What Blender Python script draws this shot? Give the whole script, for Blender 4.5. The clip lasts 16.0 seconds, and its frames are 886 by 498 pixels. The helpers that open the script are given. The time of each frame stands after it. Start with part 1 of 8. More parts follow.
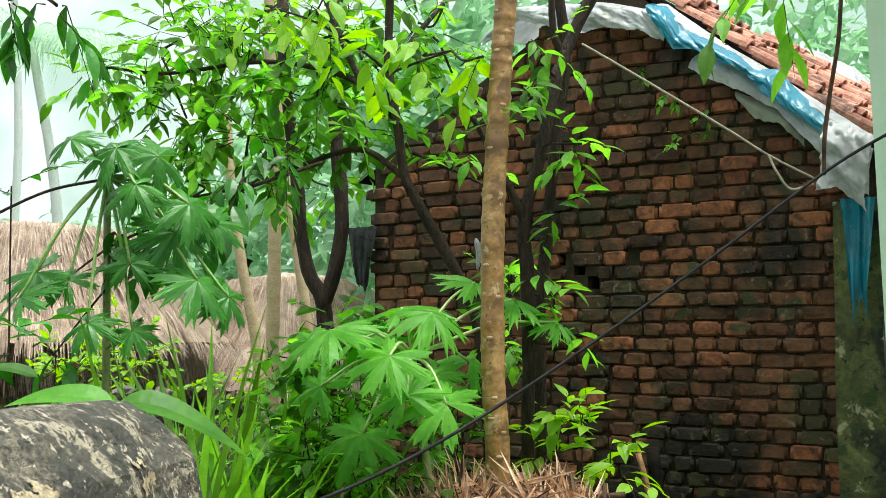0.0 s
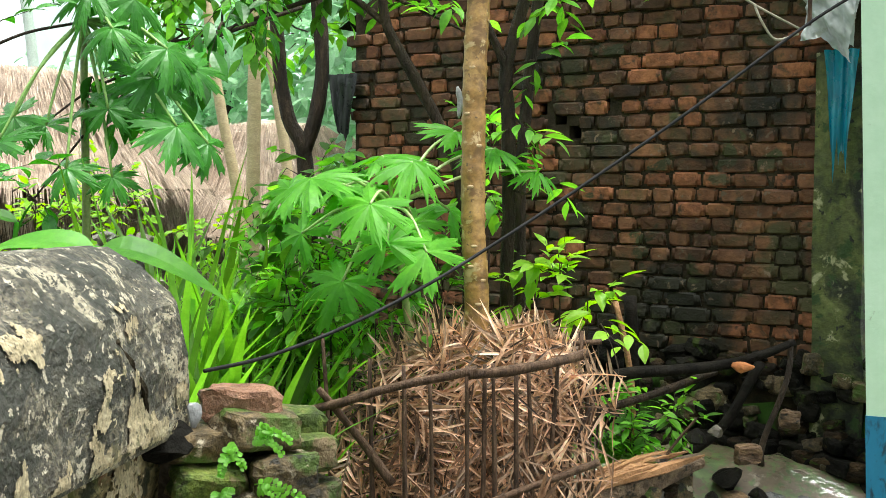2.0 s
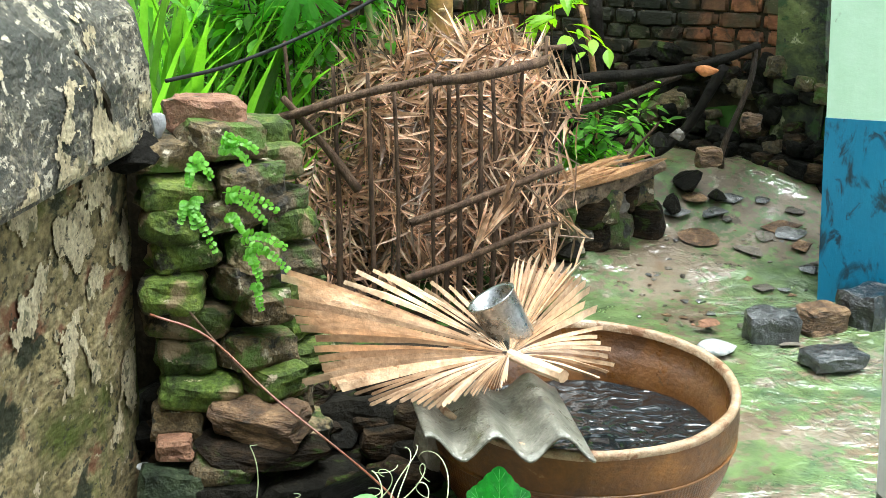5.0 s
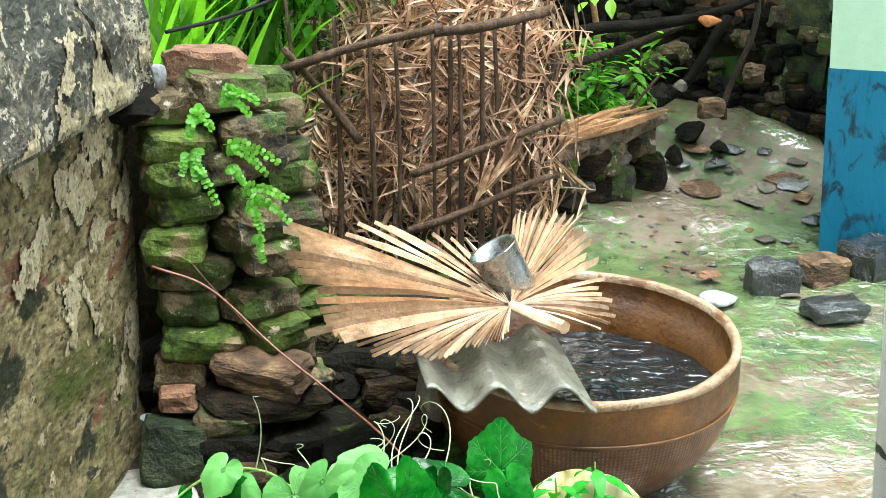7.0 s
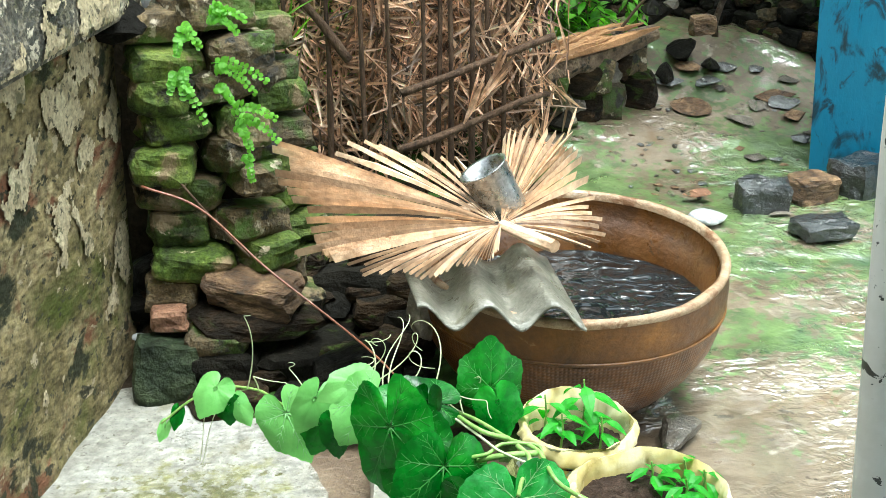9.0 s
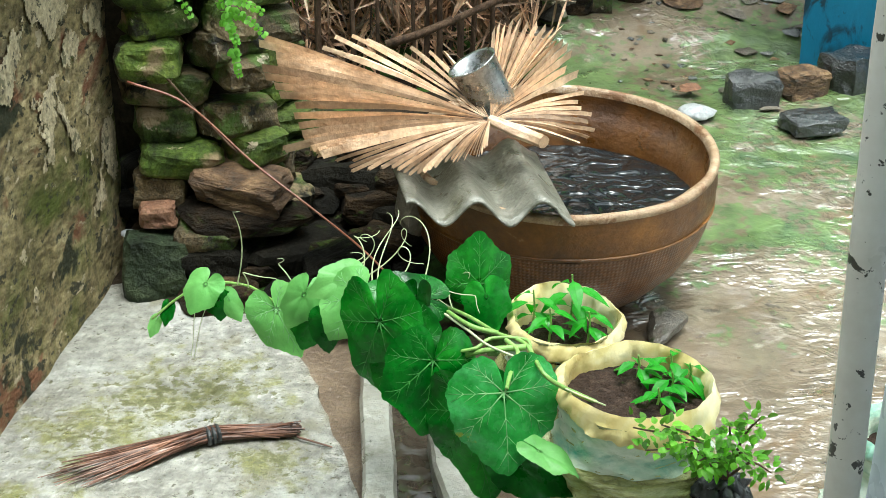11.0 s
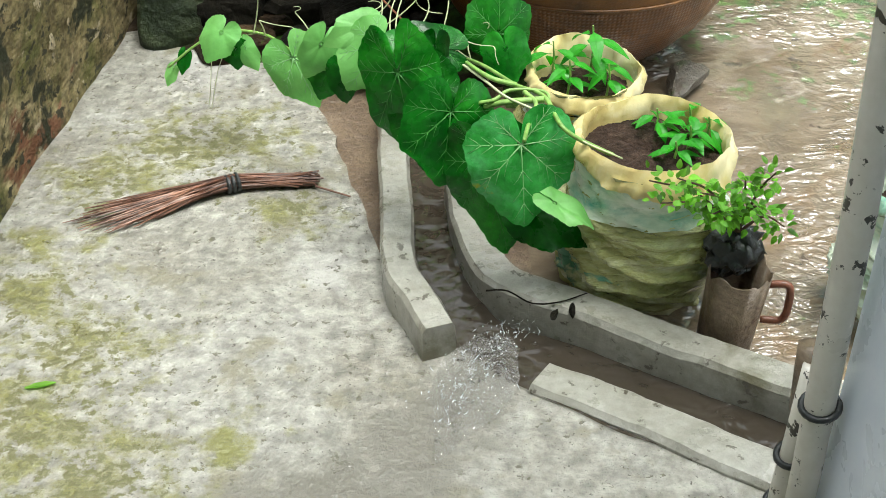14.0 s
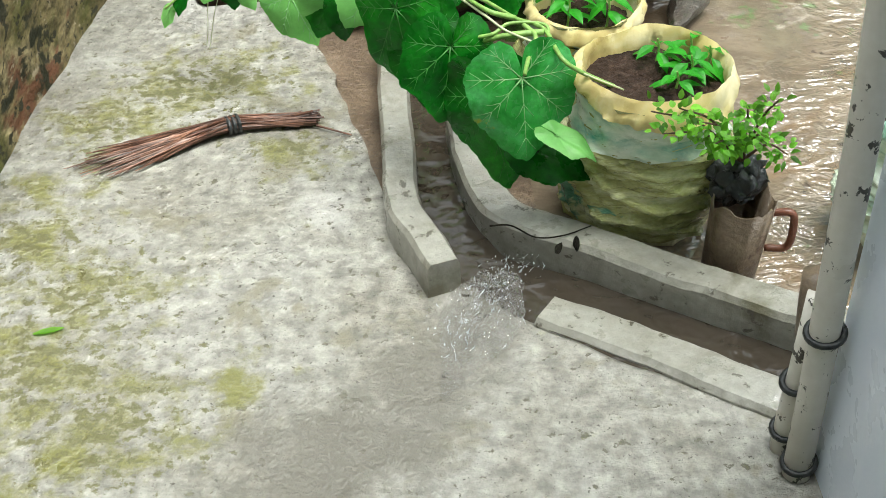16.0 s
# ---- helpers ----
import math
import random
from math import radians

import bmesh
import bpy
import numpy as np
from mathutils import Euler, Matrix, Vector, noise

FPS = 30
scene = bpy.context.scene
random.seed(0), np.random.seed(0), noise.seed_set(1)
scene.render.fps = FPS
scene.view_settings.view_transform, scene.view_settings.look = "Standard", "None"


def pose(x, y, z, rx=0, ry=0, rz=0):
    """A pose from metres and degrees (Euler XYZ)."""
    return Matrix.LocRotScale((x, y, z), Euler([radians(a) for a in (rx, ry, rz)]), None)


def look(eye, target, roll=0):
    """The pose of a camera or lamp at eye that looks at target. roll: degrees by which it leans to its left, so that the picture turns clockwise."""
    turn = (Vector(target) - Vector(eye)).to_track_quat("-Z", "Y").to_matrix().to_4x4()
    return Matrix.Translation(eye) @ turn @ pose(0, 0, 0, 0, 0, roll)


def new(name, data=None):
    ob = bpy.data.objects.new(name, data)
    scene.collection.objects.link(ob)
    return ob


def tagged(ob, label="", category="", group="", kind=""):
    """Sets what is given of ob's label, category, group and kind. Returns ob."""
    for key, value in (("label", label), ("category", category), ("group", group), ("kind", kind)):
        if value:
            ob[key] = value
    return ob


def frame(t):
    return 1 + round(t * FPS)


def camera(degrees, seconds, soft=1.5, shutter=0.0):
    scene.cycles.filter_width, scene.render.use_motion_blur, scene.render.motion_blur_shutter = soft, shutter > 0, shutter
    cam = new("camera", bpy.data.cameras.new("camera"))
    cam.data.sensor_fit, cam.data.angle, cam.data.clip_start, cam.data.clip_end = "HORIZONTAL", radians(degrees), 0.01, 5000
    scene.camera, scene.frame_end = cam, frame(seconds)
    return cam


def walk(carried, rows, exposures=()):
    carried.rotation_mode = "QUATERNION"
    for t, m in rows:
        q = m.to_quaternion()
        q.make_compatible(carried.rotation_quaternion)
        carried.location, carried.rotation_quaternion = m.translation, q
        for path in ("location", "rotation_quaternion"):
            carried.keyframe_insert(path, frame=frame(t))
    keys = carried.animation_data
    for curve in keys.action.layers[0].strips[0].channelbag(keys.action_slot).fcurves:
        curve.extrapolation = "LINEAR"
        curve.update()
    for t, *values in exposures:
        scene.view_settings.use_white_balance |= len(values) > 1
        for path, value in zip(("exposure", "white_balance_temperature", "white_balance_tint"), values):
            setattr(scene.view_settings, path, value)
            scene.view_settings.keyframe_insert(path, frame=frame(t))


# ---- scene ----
EYE = (0.0, 0.0, 1.75)
cam = camera(37.65, 16.0, soft=0.7)
# seconds and the camera's turn (degrees); the camera turns where it stands
ROWS = [
    (0.0, 94.0, 0.0, 0.0),
    (0.5, 92.924, -0.105, -0.202),
    (1.0, 91.264, -0.223, -0.678),
    (1.5, 89.408, -0.356, -0.75),
    (2.0, 87.337, -0.469, -0.857),
    (2.5, 85.342, -0.603, -0.54),
    (3.0, 83.323, -0.688, -0.543),
    (3.5, 80.798, -0.622, -0.946),
    (4.0, 78.338, -0.329, -1.538),
    (4.5, 75.976, -0.085, -2.2),
    (4.7, 75.276, -0.042, -2.49),
    (7.0, 72.35, 0.048, -2.453),
    (7.5, 71.502, 0.087, -2.606),
    (8.0, 70.445, 0.084, -2.767),
    (10.5, 65.788, -0.006, -3.239),
    (11.0, 64.193, -0.049, -3.407),
    (11.5, 62.627, -0.06, -3.325),
    (12.0, 60.919, -0.149, -3.022),
    (12.5, 59.061, -0.088, -2.536),
    (13.0, 57.053, -0.071, -2.248),
    (13.5, 55.161, -0.205, -2.337),
    (14.0, 53.262, -0.143, -2.438),
    (14.5, 51.577, 0.243, -2.412),
    (15.0, 50.9, 0.576, -2.663),
    (15.5, 50.681, 0.804, -2.983),
    (16.0, 50.452, 1.067, -3.189)
]
walk(cam, [(t, pose(*EYE, rx, ry, rz)) for t, rx, ry, rz in ROWS],
     exposures=[(0.0, 1.55, 6450, 4), (1.5, 1.75, 6450, 4), (2.0, 1.98, 6420, 4), (2.5, 2.12, 6350, 4), (3.5, 2.31, 6050, 3), (7.0, 2.33, 5950, 0), (8.2, 2.33, 5950, -1), (10.5, 2.03, 6000, -1), (12.0, 1.75, 6250, 1), (14.0, 1.74, 6350, 4), (16.0, 1.74, 6350, 4)])

# ---- daylight: rain clouds, soft light from above ----
world = bpy.data.worlds.new("sky")
scene.world = world
world.use_nodes = True
wn = world.node_tree.nodes
sky = wn.new("ShaderNodeTexSky")
sky.sky_type = "NISHITA"
sky.sun_disc = False
sky.sun_elevation, sky.sun_rotation = radians(80), radians(120)
sky.dust_density, sky.air_density = 4.0, 1.2
hsv = wn.new("ShaderNodeHueSaturation")
hsv.inputs["Saturation"].default_value = 0.22
world.node_tree.links.new(sky.outputs[0], hsv.inputs["Color"])
world.node_tree.links.new(hsv.outputs[0], wn["Background"].inputs["Color"])
wn["Background"].inputs["Strength"].default_value = 0.105
sun = new("sun", bpy.data.lights.new("sun", "SUN"))
sun.data.energy, sun.data.angle, sun.data.color = 1.4, radians(30), (1.0, 0.98, 0.94)
sun.matrix_world = look((1.8, 2.9, 12), (0.0, 4, 0))


# ---- materials ----
def mat(name, ramp, scale=6.0, detail=6.0, rough=0.6, rvar=0.15, bump=0.3, bscale=40.0, spec=0.5, metal=0.0,
        stretch=(1, 1, 1), stains=(), rand=0.0, island=0.0, trans=0.0, fine=0.25, dist=0.02, coat=0.0, wet=1.5, swirl=1.0):
    """Noise between the ramp's colours, a finer grain over it, stains with a shape of their own, bump; rand and island
    change the value from piece to piece."""
    m = bpy.data.materials.new(name)
    m.use_nodes = True
    n, l = m.node_tree.nodes, m.node_tree.links
    b = n["Principled BSDF"]
    geo = n.new("ShaderNodeNewGeometry")
    mp = n.new("ShaderNodeMapping")
    mp.inputs["Scale"].default_value = stretch
    l.new(geo.outputs["Position"], mp.inputs["Vector"])
    vec = mp.outputs[0]

    def tex(sc, det=5.0, dst=0.0):
        t = n.new("ShaderNodeTexNoise")
        t.inputs["Scale"].default_value, t.inputs["Detail"].default_value = sc, det
        t.inputs["Roughness"].default_value, t.inputs["Distortion"].default_value = 0.62, dst
        l.new(vec, t.inputs["Vector"])
        return t.outputs["Fac"]

    def mixc(fac, a, c, blend="MIX"):
        x = n.new("ShaderNodeMix")
        x.data_type, x.blend_type = "RGBA", blend
        for sock, val in ((0, fac), (6, a), (7, c)):
            if isinstance(val, (int, float)):
                x.inputs[sock].default_value = val
            elif isinstance(val, tuple):
                x.inputs[sock].default_value = (*val, 1)
            else:
                l.new(val, x.inputs[sock])
        return x.outputs[2]

    def window(fac, lo, hi):
        r = n.new("ShaderNodeMapRange")
        r.inputs[1].default_value, r.inputs[2].default_value = lo, hi
        r.interpolation_type = "SMOOTHSTEP"
        l.new(fac, r.inputs[0])
        return r.outputs[0]

    cr = n.new("ShaderNodeValToRGB")
    while len(cr.color_ramp.elements) < len(ramp):
        cr.color_ramp.elements.new(0.5)
    for k, c in enumerate(ramp):
        e = cr.color_ramp.elements[k]
        e.position, e.color = 0.3 + 0.4 * k / max(1, len(ramp) - 1), (*c, 1)
    l.new(tex(scale, detail, 0.6), cr.inputs[0])
    col = cr.outputs[0]
    grain = tex(scale * 9, 4.0)
    col = mixc(fine, col, window(grain, 0.25, 0.8), "OVERLAY") if fine else col
    for sc, lo, hi, c in stains:
        col = mixc(window(tex(sc, 8.0, swirl), lo, hi), col, c)
    if rand or island:
        info = n.new("ShaderNodeObjectInfo") if rand else geo
        r = n.new("ShaderNodeMapRange")
        r.inputs[3].default_value, r.inputs[4].default_value = 1 - max(rand, island), 1 + max(rand, island)
        l.new(info.outputs["Random" if rand else "Random Per Island"], r.inputs[0])
        h = n.new("ShaderNodeHueSaturation")
        l.new(r.outputs[0], h.inputs["Value"])
        l.new(col, h.inputs["Color"])
        col = h.outputs[0]
    l.new(col, b.inputs["Base Color"])
    rr = n.new("ShaderNodeMapRange")
    rr.inputs[1].default_value, rr.inputs[2].default_value = 0.3, 0.7
    rr.inputs[3].default_value, rr.inputs[4].default_value = max(0.03, rough - rvar), min(1, rough + rvar)
    l.new(tex(scale * 2.3, 4.0), rr.inputs[0])
    l.new(rr.outputs[0], b.inputs["Roughness"])
    b.inputs["Specular IOR Level"].default_value, b.inputs["Metallic"].default_value = spec, metal
    b.inputs["Coat Weight"].default_value, b.inputs["Coat Roughness"].default_value = coat, 0.08
    b.inputs["Coat IOR"].default_value = wet
    if bump:
        bp = n.new("ShaderNodeBump")
        bp.inputs["Strength"].default_value, bp.inputs["Distance"].default_value = bump, dist
        l.new(tex(bscale, 6.0), bp.inputs["Height"])
        l.new(bp.outputs[0], b.inputs["Normal"])
        l.new(bp.outputs[0], b.inputs["Coat Normal"])
    if trans:
        tr = n.new("ShaderNodeBsdfTranslucent")
        g = n.new("ShaderNodeHueSaturation")
        g.inputs["Value"].default_value, g.inputs["Saturation"].default_value = 1.5, 1.1
        l.new(col, g.inputs["Color"])
        l.new(g.outputs[0], tr.inputs["Color"])
        ms = n.new("ShaderNodeMixShader")
        ms.inputs[0].default_value = trans
        l.new(b.outputs[0], ms.inputs[1])
        l.new(tr.outputs[0], ms.inputs[2])
        l.new(ms.outputs[0], n["Material Output"].inputs["Surface"])
    return m


def yard_mat():
    """Wet beige mud with algae further back and a rippling film of rain water."""
    m = mat("wet_mud", [(0.075, 0.052, 0.030), (0.145, 0.108, 0.069), (0.245, 0.195, 0.14)], scale=2.4, rough=0.45, rvar=0.2, bump=0.25, bscale=22, dist=0.02, coat=1.0, wet=1.85, fine=0.15, swirl=0.3,
            stains=((1.7, 0.52, 0.66, (0.16, 0.095, 0.044)), (7.0, 0.57, 0.68, (0.30, 0.255, 0.20)), (11.0, 0.60, 0.68, (0.06, 0.042, 0.026))))
    n, l = m.node_tree.nodes, m.node_tree.links
    b = n["Principled BSDF"]
    g = n.new("ShaderNodeNewGeometry")

    def nz(sc, det, dst, vec):
        t = n.new("ShaderNodeTexNoise")
        t.inputs["Scale"].default_value, t.inputs["Detail"].default_value, t.inputs["Distortion"].default_value = sc, det, dst
        l.new(vec, t.inputs["Vector"])
        return t.outputs["Fac"]

    def rng(sock, f0, f1, t0, t1):
        r = n.new("ShaderNodeMapRange")
        r.interpolation_type = "SMOOTHSTEP"
        for k, v in ((1, f0), (2, f1), (3, t0), (4, t1)):
            r.inputs[k].default_value = v
        l.new(sock, r.inputs[0])
        return r.outputs[0]

    sx = n.new("ShaderNodeSeparateXYZ")
    l.new(g.outputs["Position"], sx.inputs[0])
    ad = n.new("ShaderNodeMath")
    ad0 = n.new("ShaderNodeMix")
    ad0.inputs[0].default_value = 0.5
    l.new(nz(3.0, 10, 0.3, g.outputs["Position"]), ad0.inputs[2])
    l.new(nz(26, 8, 0.2, g.outputs["Position"]), ad0.inputs[3])
    l.new(ad0.outputs[0], ad.inputs[0])
    l.new(rng(sx.outputs["Y"], 2.3, 4.3, -0.12, 0.075), ad.inputs[1])
    ad2 = n.new("ShaderNodeMath")
    l.new(ad.outputs[0], ad2.inputs[0])
    l.new(rng(sx.outputs["Y"], 4.9, 5.5, 0.0, -0.05), ad2.inputs[1])
    mask = rng(ad2.outputs[0], 0.49, 0.575, 0.0, 0.72)
    cr = n.new("ShaderNodeValToRGB")
    cr.color_ramp.elements[0].position, cr.color_ramp.elements[1].position = 0.35, 0.65
    cr.color_ramp.elements[0].color, cr.color_ramp.elements[1].color = (0.026, 0.085, 0.020, 1), (0.12, 0.22, 0.055, 1)
    l.new(nz(11, 6, 0.5, g.outputs["Position"]), cr.inputs[0])
    mx = n.new("ShaderNodeMix")
    mx.data_type = "RGBA"
    l.new(mask, mx.inputs[0])
    l.new(b.inputs["Base Color"].links[0].from_socket, mx.inputs[6])
    l.new(cr.outputs[0], mx.inputs[7])
    l.new(mx.outputs[2], b.inputs["Base Color"])
    mp = n.new("ShaderNodeMapping")
    mp.inputs["Rotation"].default_value, mp.inputs["Scale"].default_value = (0, 0, radians(35)), (1, 1.5, 1)
    l.new(g.outputs["Position"], mp.inputs["Vector"])
    bp = n.new("ShaderNodeBump")
    bp.inputs["Strength"].default_value, bp.inputs["Distance"].default_value = 1.0, 0.075
    hm = n.new("ShaderNodeMath")
    hm.operation = "MULTIPLY"
    two = n.new("ShaderNodeMix")
    two.inputs[0].default_value = 0.22
    l.new(nz(8.0, 2.5, 1.0, mp.outputs[0]), two.inputs[2])
    l.new(nz(27, 2.0, 0.6, mp.outputs[0]), two.inputs[3])
    back = n.new("ShaderNodeMath")
    back.operation = "MULTIPLY"
    back.inputs[1].default_value = 0.85
    l.new(nz(15, 4.0, 0.8, g.outputs["Position"]), back.inputs[0])
    far = n.new("ShaderNodeMix")
    l.new(rng(sx.outputs["Y"], 3.1, 4.2, 0.0, 1.0), far.inputs[0])
    l.new(two.outputs[0], far.inputs[2])
    l.new(back.outputs[0], far.inputs[3])
    calm = n.new("ShaderNodeMath")
    calm.operation = "MULTIPLY"
    l.new(far.outputs[0], calm.inputs[0])
    l.new(rng(sx.outputs["Y"], 5.2, 5.7, 1.0, 0.3), calm.inputs[1])
    l.new(calm.outputs[0], hm.inputs[0])
    l.new(rng(nz(1.6, 2, 0.3, g.outputs["Position"]), 0.42, 0.60, 0.10, 1.0), hm.inputs[1])
    l.new(hm.outputs[0], bp.inputs["Height"])
    l.new(bp.outputs[0], b.inputs["Coat Normal"])
    b.inputs["Coat Roughness"].default_value = 0.05
    return m


m_mud = yard_mat()
m_soil = mat("garden_soil_and_shade", [(0.010, 0.007, 0.004), (0.03, 0.021, 0.013)], scale=14, spec=0.1, rough=0.85, bump=0.6, bscale=25, stains=((2, 0.5, 0.6, (0.05, 0.11, 0.02)),))
m_potsoil = mat("potting_soil", [(0.014, 0.008, 0.005), (0.045, 0.027, 0.018), (0.09, 0.058, 0.042)], scale=30, rough=0.85, spec=0.2, bump=1.0, bscale=70, dist=0.02, fine=0.5)
m_seed = mat("seedling_leaf", [(0.02, 0.20, 0.010), (0.05, 0.33, 0.02)], scale=20, rough=0.35, bump=0.1, island=0.35, trans=0.35, fine=0.1, spec=0.3)
def slab_mat():
    """Worn pale cement: fine dark pits, moss in patches of its own shape, a dark wet path where the drain spills."""
    m = mat("concrete_slab", [(0.215, 0.20, 0.16), (0.29, 0.28, 0.24), (0.345, 0.335, 0.30)], scale=3.0, rough=0.42, rvar=0.22, bump=0.8, bscale=34, fine=0.45, swirl=0.25, coat=0.6, wet=1.65,
            stains=((5.0, 0.56, 0.66, (0.20, 0.185, 0.13)), (3.0, 0.56, 0.68, (0.40, 0.39, 0.355)), (34.0, 0.61, 0.645, (0.10, 0.09, 0.06)), (85.0, 0.62, 0.66, (0.07, 0.062, 0.045))))
    n, l = m.node_tree.nodes, m.node_tree.links
    b = n["Principled BSDF"]
    g = n.new("ShaderNodeNewGeometry")

    def spots(centres):
        last = None
        for x, y, r in centres:
            d, k = n.new("ShaderNodeVectorMath"), n.new("ShaderNodeMapRange")
            d.operation, d.inputs[1].default_value = "DISTANCE", (x, y, 0)
            l.new(g.outputs["Position"], d.inputs[0])
            for q, v in ((1, 0.0), (2, r * 1.7), (3, 1.0), (4, 0.0)):
                k.inputs[q].default_value = v
            l.new(d.outputs["Value"], k.inputs[0])
            if last is None:
                last = k.outputs[0]
            else:
                x2 = n.new("ShaderNodeMath")
                x2.operation = "MAXIMUM"
                l.new(last, x2.inputs[0])
                l.new(k.outputs[0], x2.inputs[1])
                last = x2.outputs[0]
        return last

    def patch(sock, gain, scale, detail, lo, hi):
        t, ad, r = n.new("ShaderNodeTexNoise"), n.new("ShaderNodeMath"), n.new("ShaderNodeMapRange")
        t.inputs["Scale"].default_value, t.inputs["Detail"].default_value, t.inputs["Roughness"].default_value = scale, detail, 0.68
        l.new(g.outputs["Position"], t.inputs["Vector"])
        ad.operation, ad.inputs[1].default_value = "MULTIPLY_ADD", gain
        l.new(sock, ad.inputs[0])
        l.new(t.outputs["Fac"], ad.inputs[2])
        r.interpolation_type = "SMOOTHSTEP"
        r.inputs[1].default_value, r.inputs[2].default_value = lo, hi
        l.new(ad.outputs[0], r.inputs[0])
        return r.outputs[0]

    def lay(fac, colour, blend="MIX"):
        x = n.new("ShaderNodeMix")
        x.data_type, x.blend_type = "RGBA", blend
        l.new(fac, x.inputs[0])
        l.new(b.inputs["Base Color"].links[0].from_socket, x.inputs[6])
        x.inputs[7].default_value = (*colour, 1)
        l.new(x.outputs[2], b.inputs["Base Color"])

    lay(patch(spots(((-0.54, 2.79, 0.22), (-0.69, 2.65, 0.18), (-0.41, 2.83, 0.18), (-0.25, 2.52, 0.12), (-0.79, 2.20, 0.16), (-0.65, 2.04, 0.18), (-0.71, 1.82, 0.22), (-0.56, 1.66, 0.20), (-0.67, 1.57, 0.20), (-0.32, 1.73, 0.10), (-0.81, 2.40, 0.14))), 0.24, 11.0, 12, 0.60, 0.80), (0.175, 0.172, 0.05))
    lay(patch(spots(((-0.54, 2.79, 0.22), (-0.69, 2.65, 0.18), (-0.41, 2.83, 0.18), (-0.25, 2.52, 0.12), (-0.79, 2.20, 0.16), (-0.65, 2.04, 0.18), (-0.71, 1.82, 0.22), (-0.56, 1.66, 0.20))), 0.20, 34.0, 8, 0.64, 0.72), (0.12, 0.115, 0.04))
    flow = patch(spots(((0.19, 1.95, 0.10), (0.11, 1.82, 0.12), (0.02, 1.71, 0.14), (-0.09, 1.59, 0.17), (-0.17, 1.48, 0.20))), 0.55, 6.0, 6, 0.62, 0.95)
    lay(flow, (0.155, 0.145, 0.115))
    return m


m_slab = slab_mat()
m_kerb = mat("wet_cement", [(0.19, 0.18, 0.145), (0.27, 0.26, 0.22), (0.34, 0.33, 0.29)], scale=5, rough=0.35, bump=0.3, bscale=40, fine=0.15, swirl=0.3, stains=((4, 0.55, 0.68, (0.10, 0.09, 0.05)), (26, 0.6, 0.66, (0.09, 0.08, 0.06))), coat=0.7, wet=1.7)
m_drain = mat("drain_silt", [(0.03, 0.026, 0.018), (0.10, 0.085, 0.06)], scale=12, rough=0.3, bump=0.6, bscale=50, coat=0.5)
m_strip = mat("brown_mud", [(0.09, 0.06, 0.035), (0.17, 0.12, 0.075)], scale=9, rough=0.4, bump=0.5, bscale=50, coat=0.2)
m_plaster = mat("old_plaster", [(0.075, 0.060, 0.024), (0.21, 0.165, 0.078), (0.36, 0.30, 0.17)], scale=5.0, rough=0.85, bump=0.9, bscale=26, dist=0.03, fine=0.6, spec=0.25, swirl=0.3,
                stains=((2.2, 0.49, 0.62, (0.065, 0.080, 0.012)), (5.0, 0.55, 0.64, (0.15, 0.068, 0.034)), (14.0, 0.61, 0.64, (0.34, 0.28, 0.18)), (6.0, 0.57, 0.63, (0.024, 0.026, 0.012)), (30.0, 0.57, 0.61, (0.04, 0.037, 0.02))), stretch=(1, 0.6, 1))
m_flake = mat("cream_plaster_flake", [(0.24, 0.19, 0.105), (0.37, 0.305, 0.185), (0.50, 0.425, 0.275)], scale=9, rough=0.8, bump=0.5, bscale=40, fine=0.4, swirl=0.3, stains=((16, 0.57, 0.63, (0.13, 0.115, 0.06)), (40, 0.58, 0.63, (0.07, 0.06, 0.035))))
m_coping = mat("weathered_render", [(0.042, 0.038, 0.026), (0.125, 0.108, 0.074), (0.27, 0.238, 0.165)], scale=6.0, rough=0.65, bump=1.0, bscale=38, dist=0.03, fine=0.8, swirl=0.2,
               stains=((2.2, 0.52, 0.60, (0.062, 0.058, 0.040)), (5, 0.54, 0.58, (0.38, 0.335, 0.235)), (4.2, 0.55, 0.59, (0.030, 0.030, 0.020)), (6, 0.56, 0.61, (0.035, 0.034, 0.024)), (17, 0.56, 0.60, (0.05, 0.047, 0.034)), (24, 0.58, 0.61, (0.44, 0.39, 0.29)), (55, 0.56, 0.60, (0.045, 0.042, 0.03)), (110, 0.57, 0.61, (0.035, 0.032, 0.024))), coat=0.1, stretch=(1, 0.8, 1))
m_mossbrick = mat("mossy_brick", [(0.016, 0.022, 0.006), (0.058, 0.090, 0.012), (0.15, 0.185, 0.032)], scale=9, rough=0.75, bump=0.7, bscale=50, rand=0.35, fine=0.45, spec=0.3, swirl=0.3,
                  stains=((6, 0.53, 0.62, (0.22, 0.16, 0.09)), (7.5, 0.57, 0.64, (0.016, 0.015, 0.008)), (16, 0.6, 0.66, (0.34, 0.28, 0.19))))
m_mossbrown = mat("mossy_brown_brick", [(0.022, 0.017, 0.008), (0.080, 0.056, 0.026), (0.17, 0.12, 0.058)], scale=12, rough=0.6, bump=0.9, bscale=40, rand=0.3, fine=0.5, spec=0.35, swirl=0.3,
                  stains=((7, 0.50, 0.60, (0.05, 0.085, 0.010)), (18, 0.6, 0.66, (0.34, 0.29, 0.21)), (11, 0.58, 0.64, (0.015, 0.013, 0.008))))
m_redbrick = mat("broken_brick", [(0.13, 0.055, 0.028), (0.26, 0.125, 0.068), (0.36, 0.21, 0.13)], scale=14, rough=0.7, bump=0.8, bscale=60, rand=0.25, stains=((12, 0.6, 0.68, (0.07, 0.065, 0.025)),))
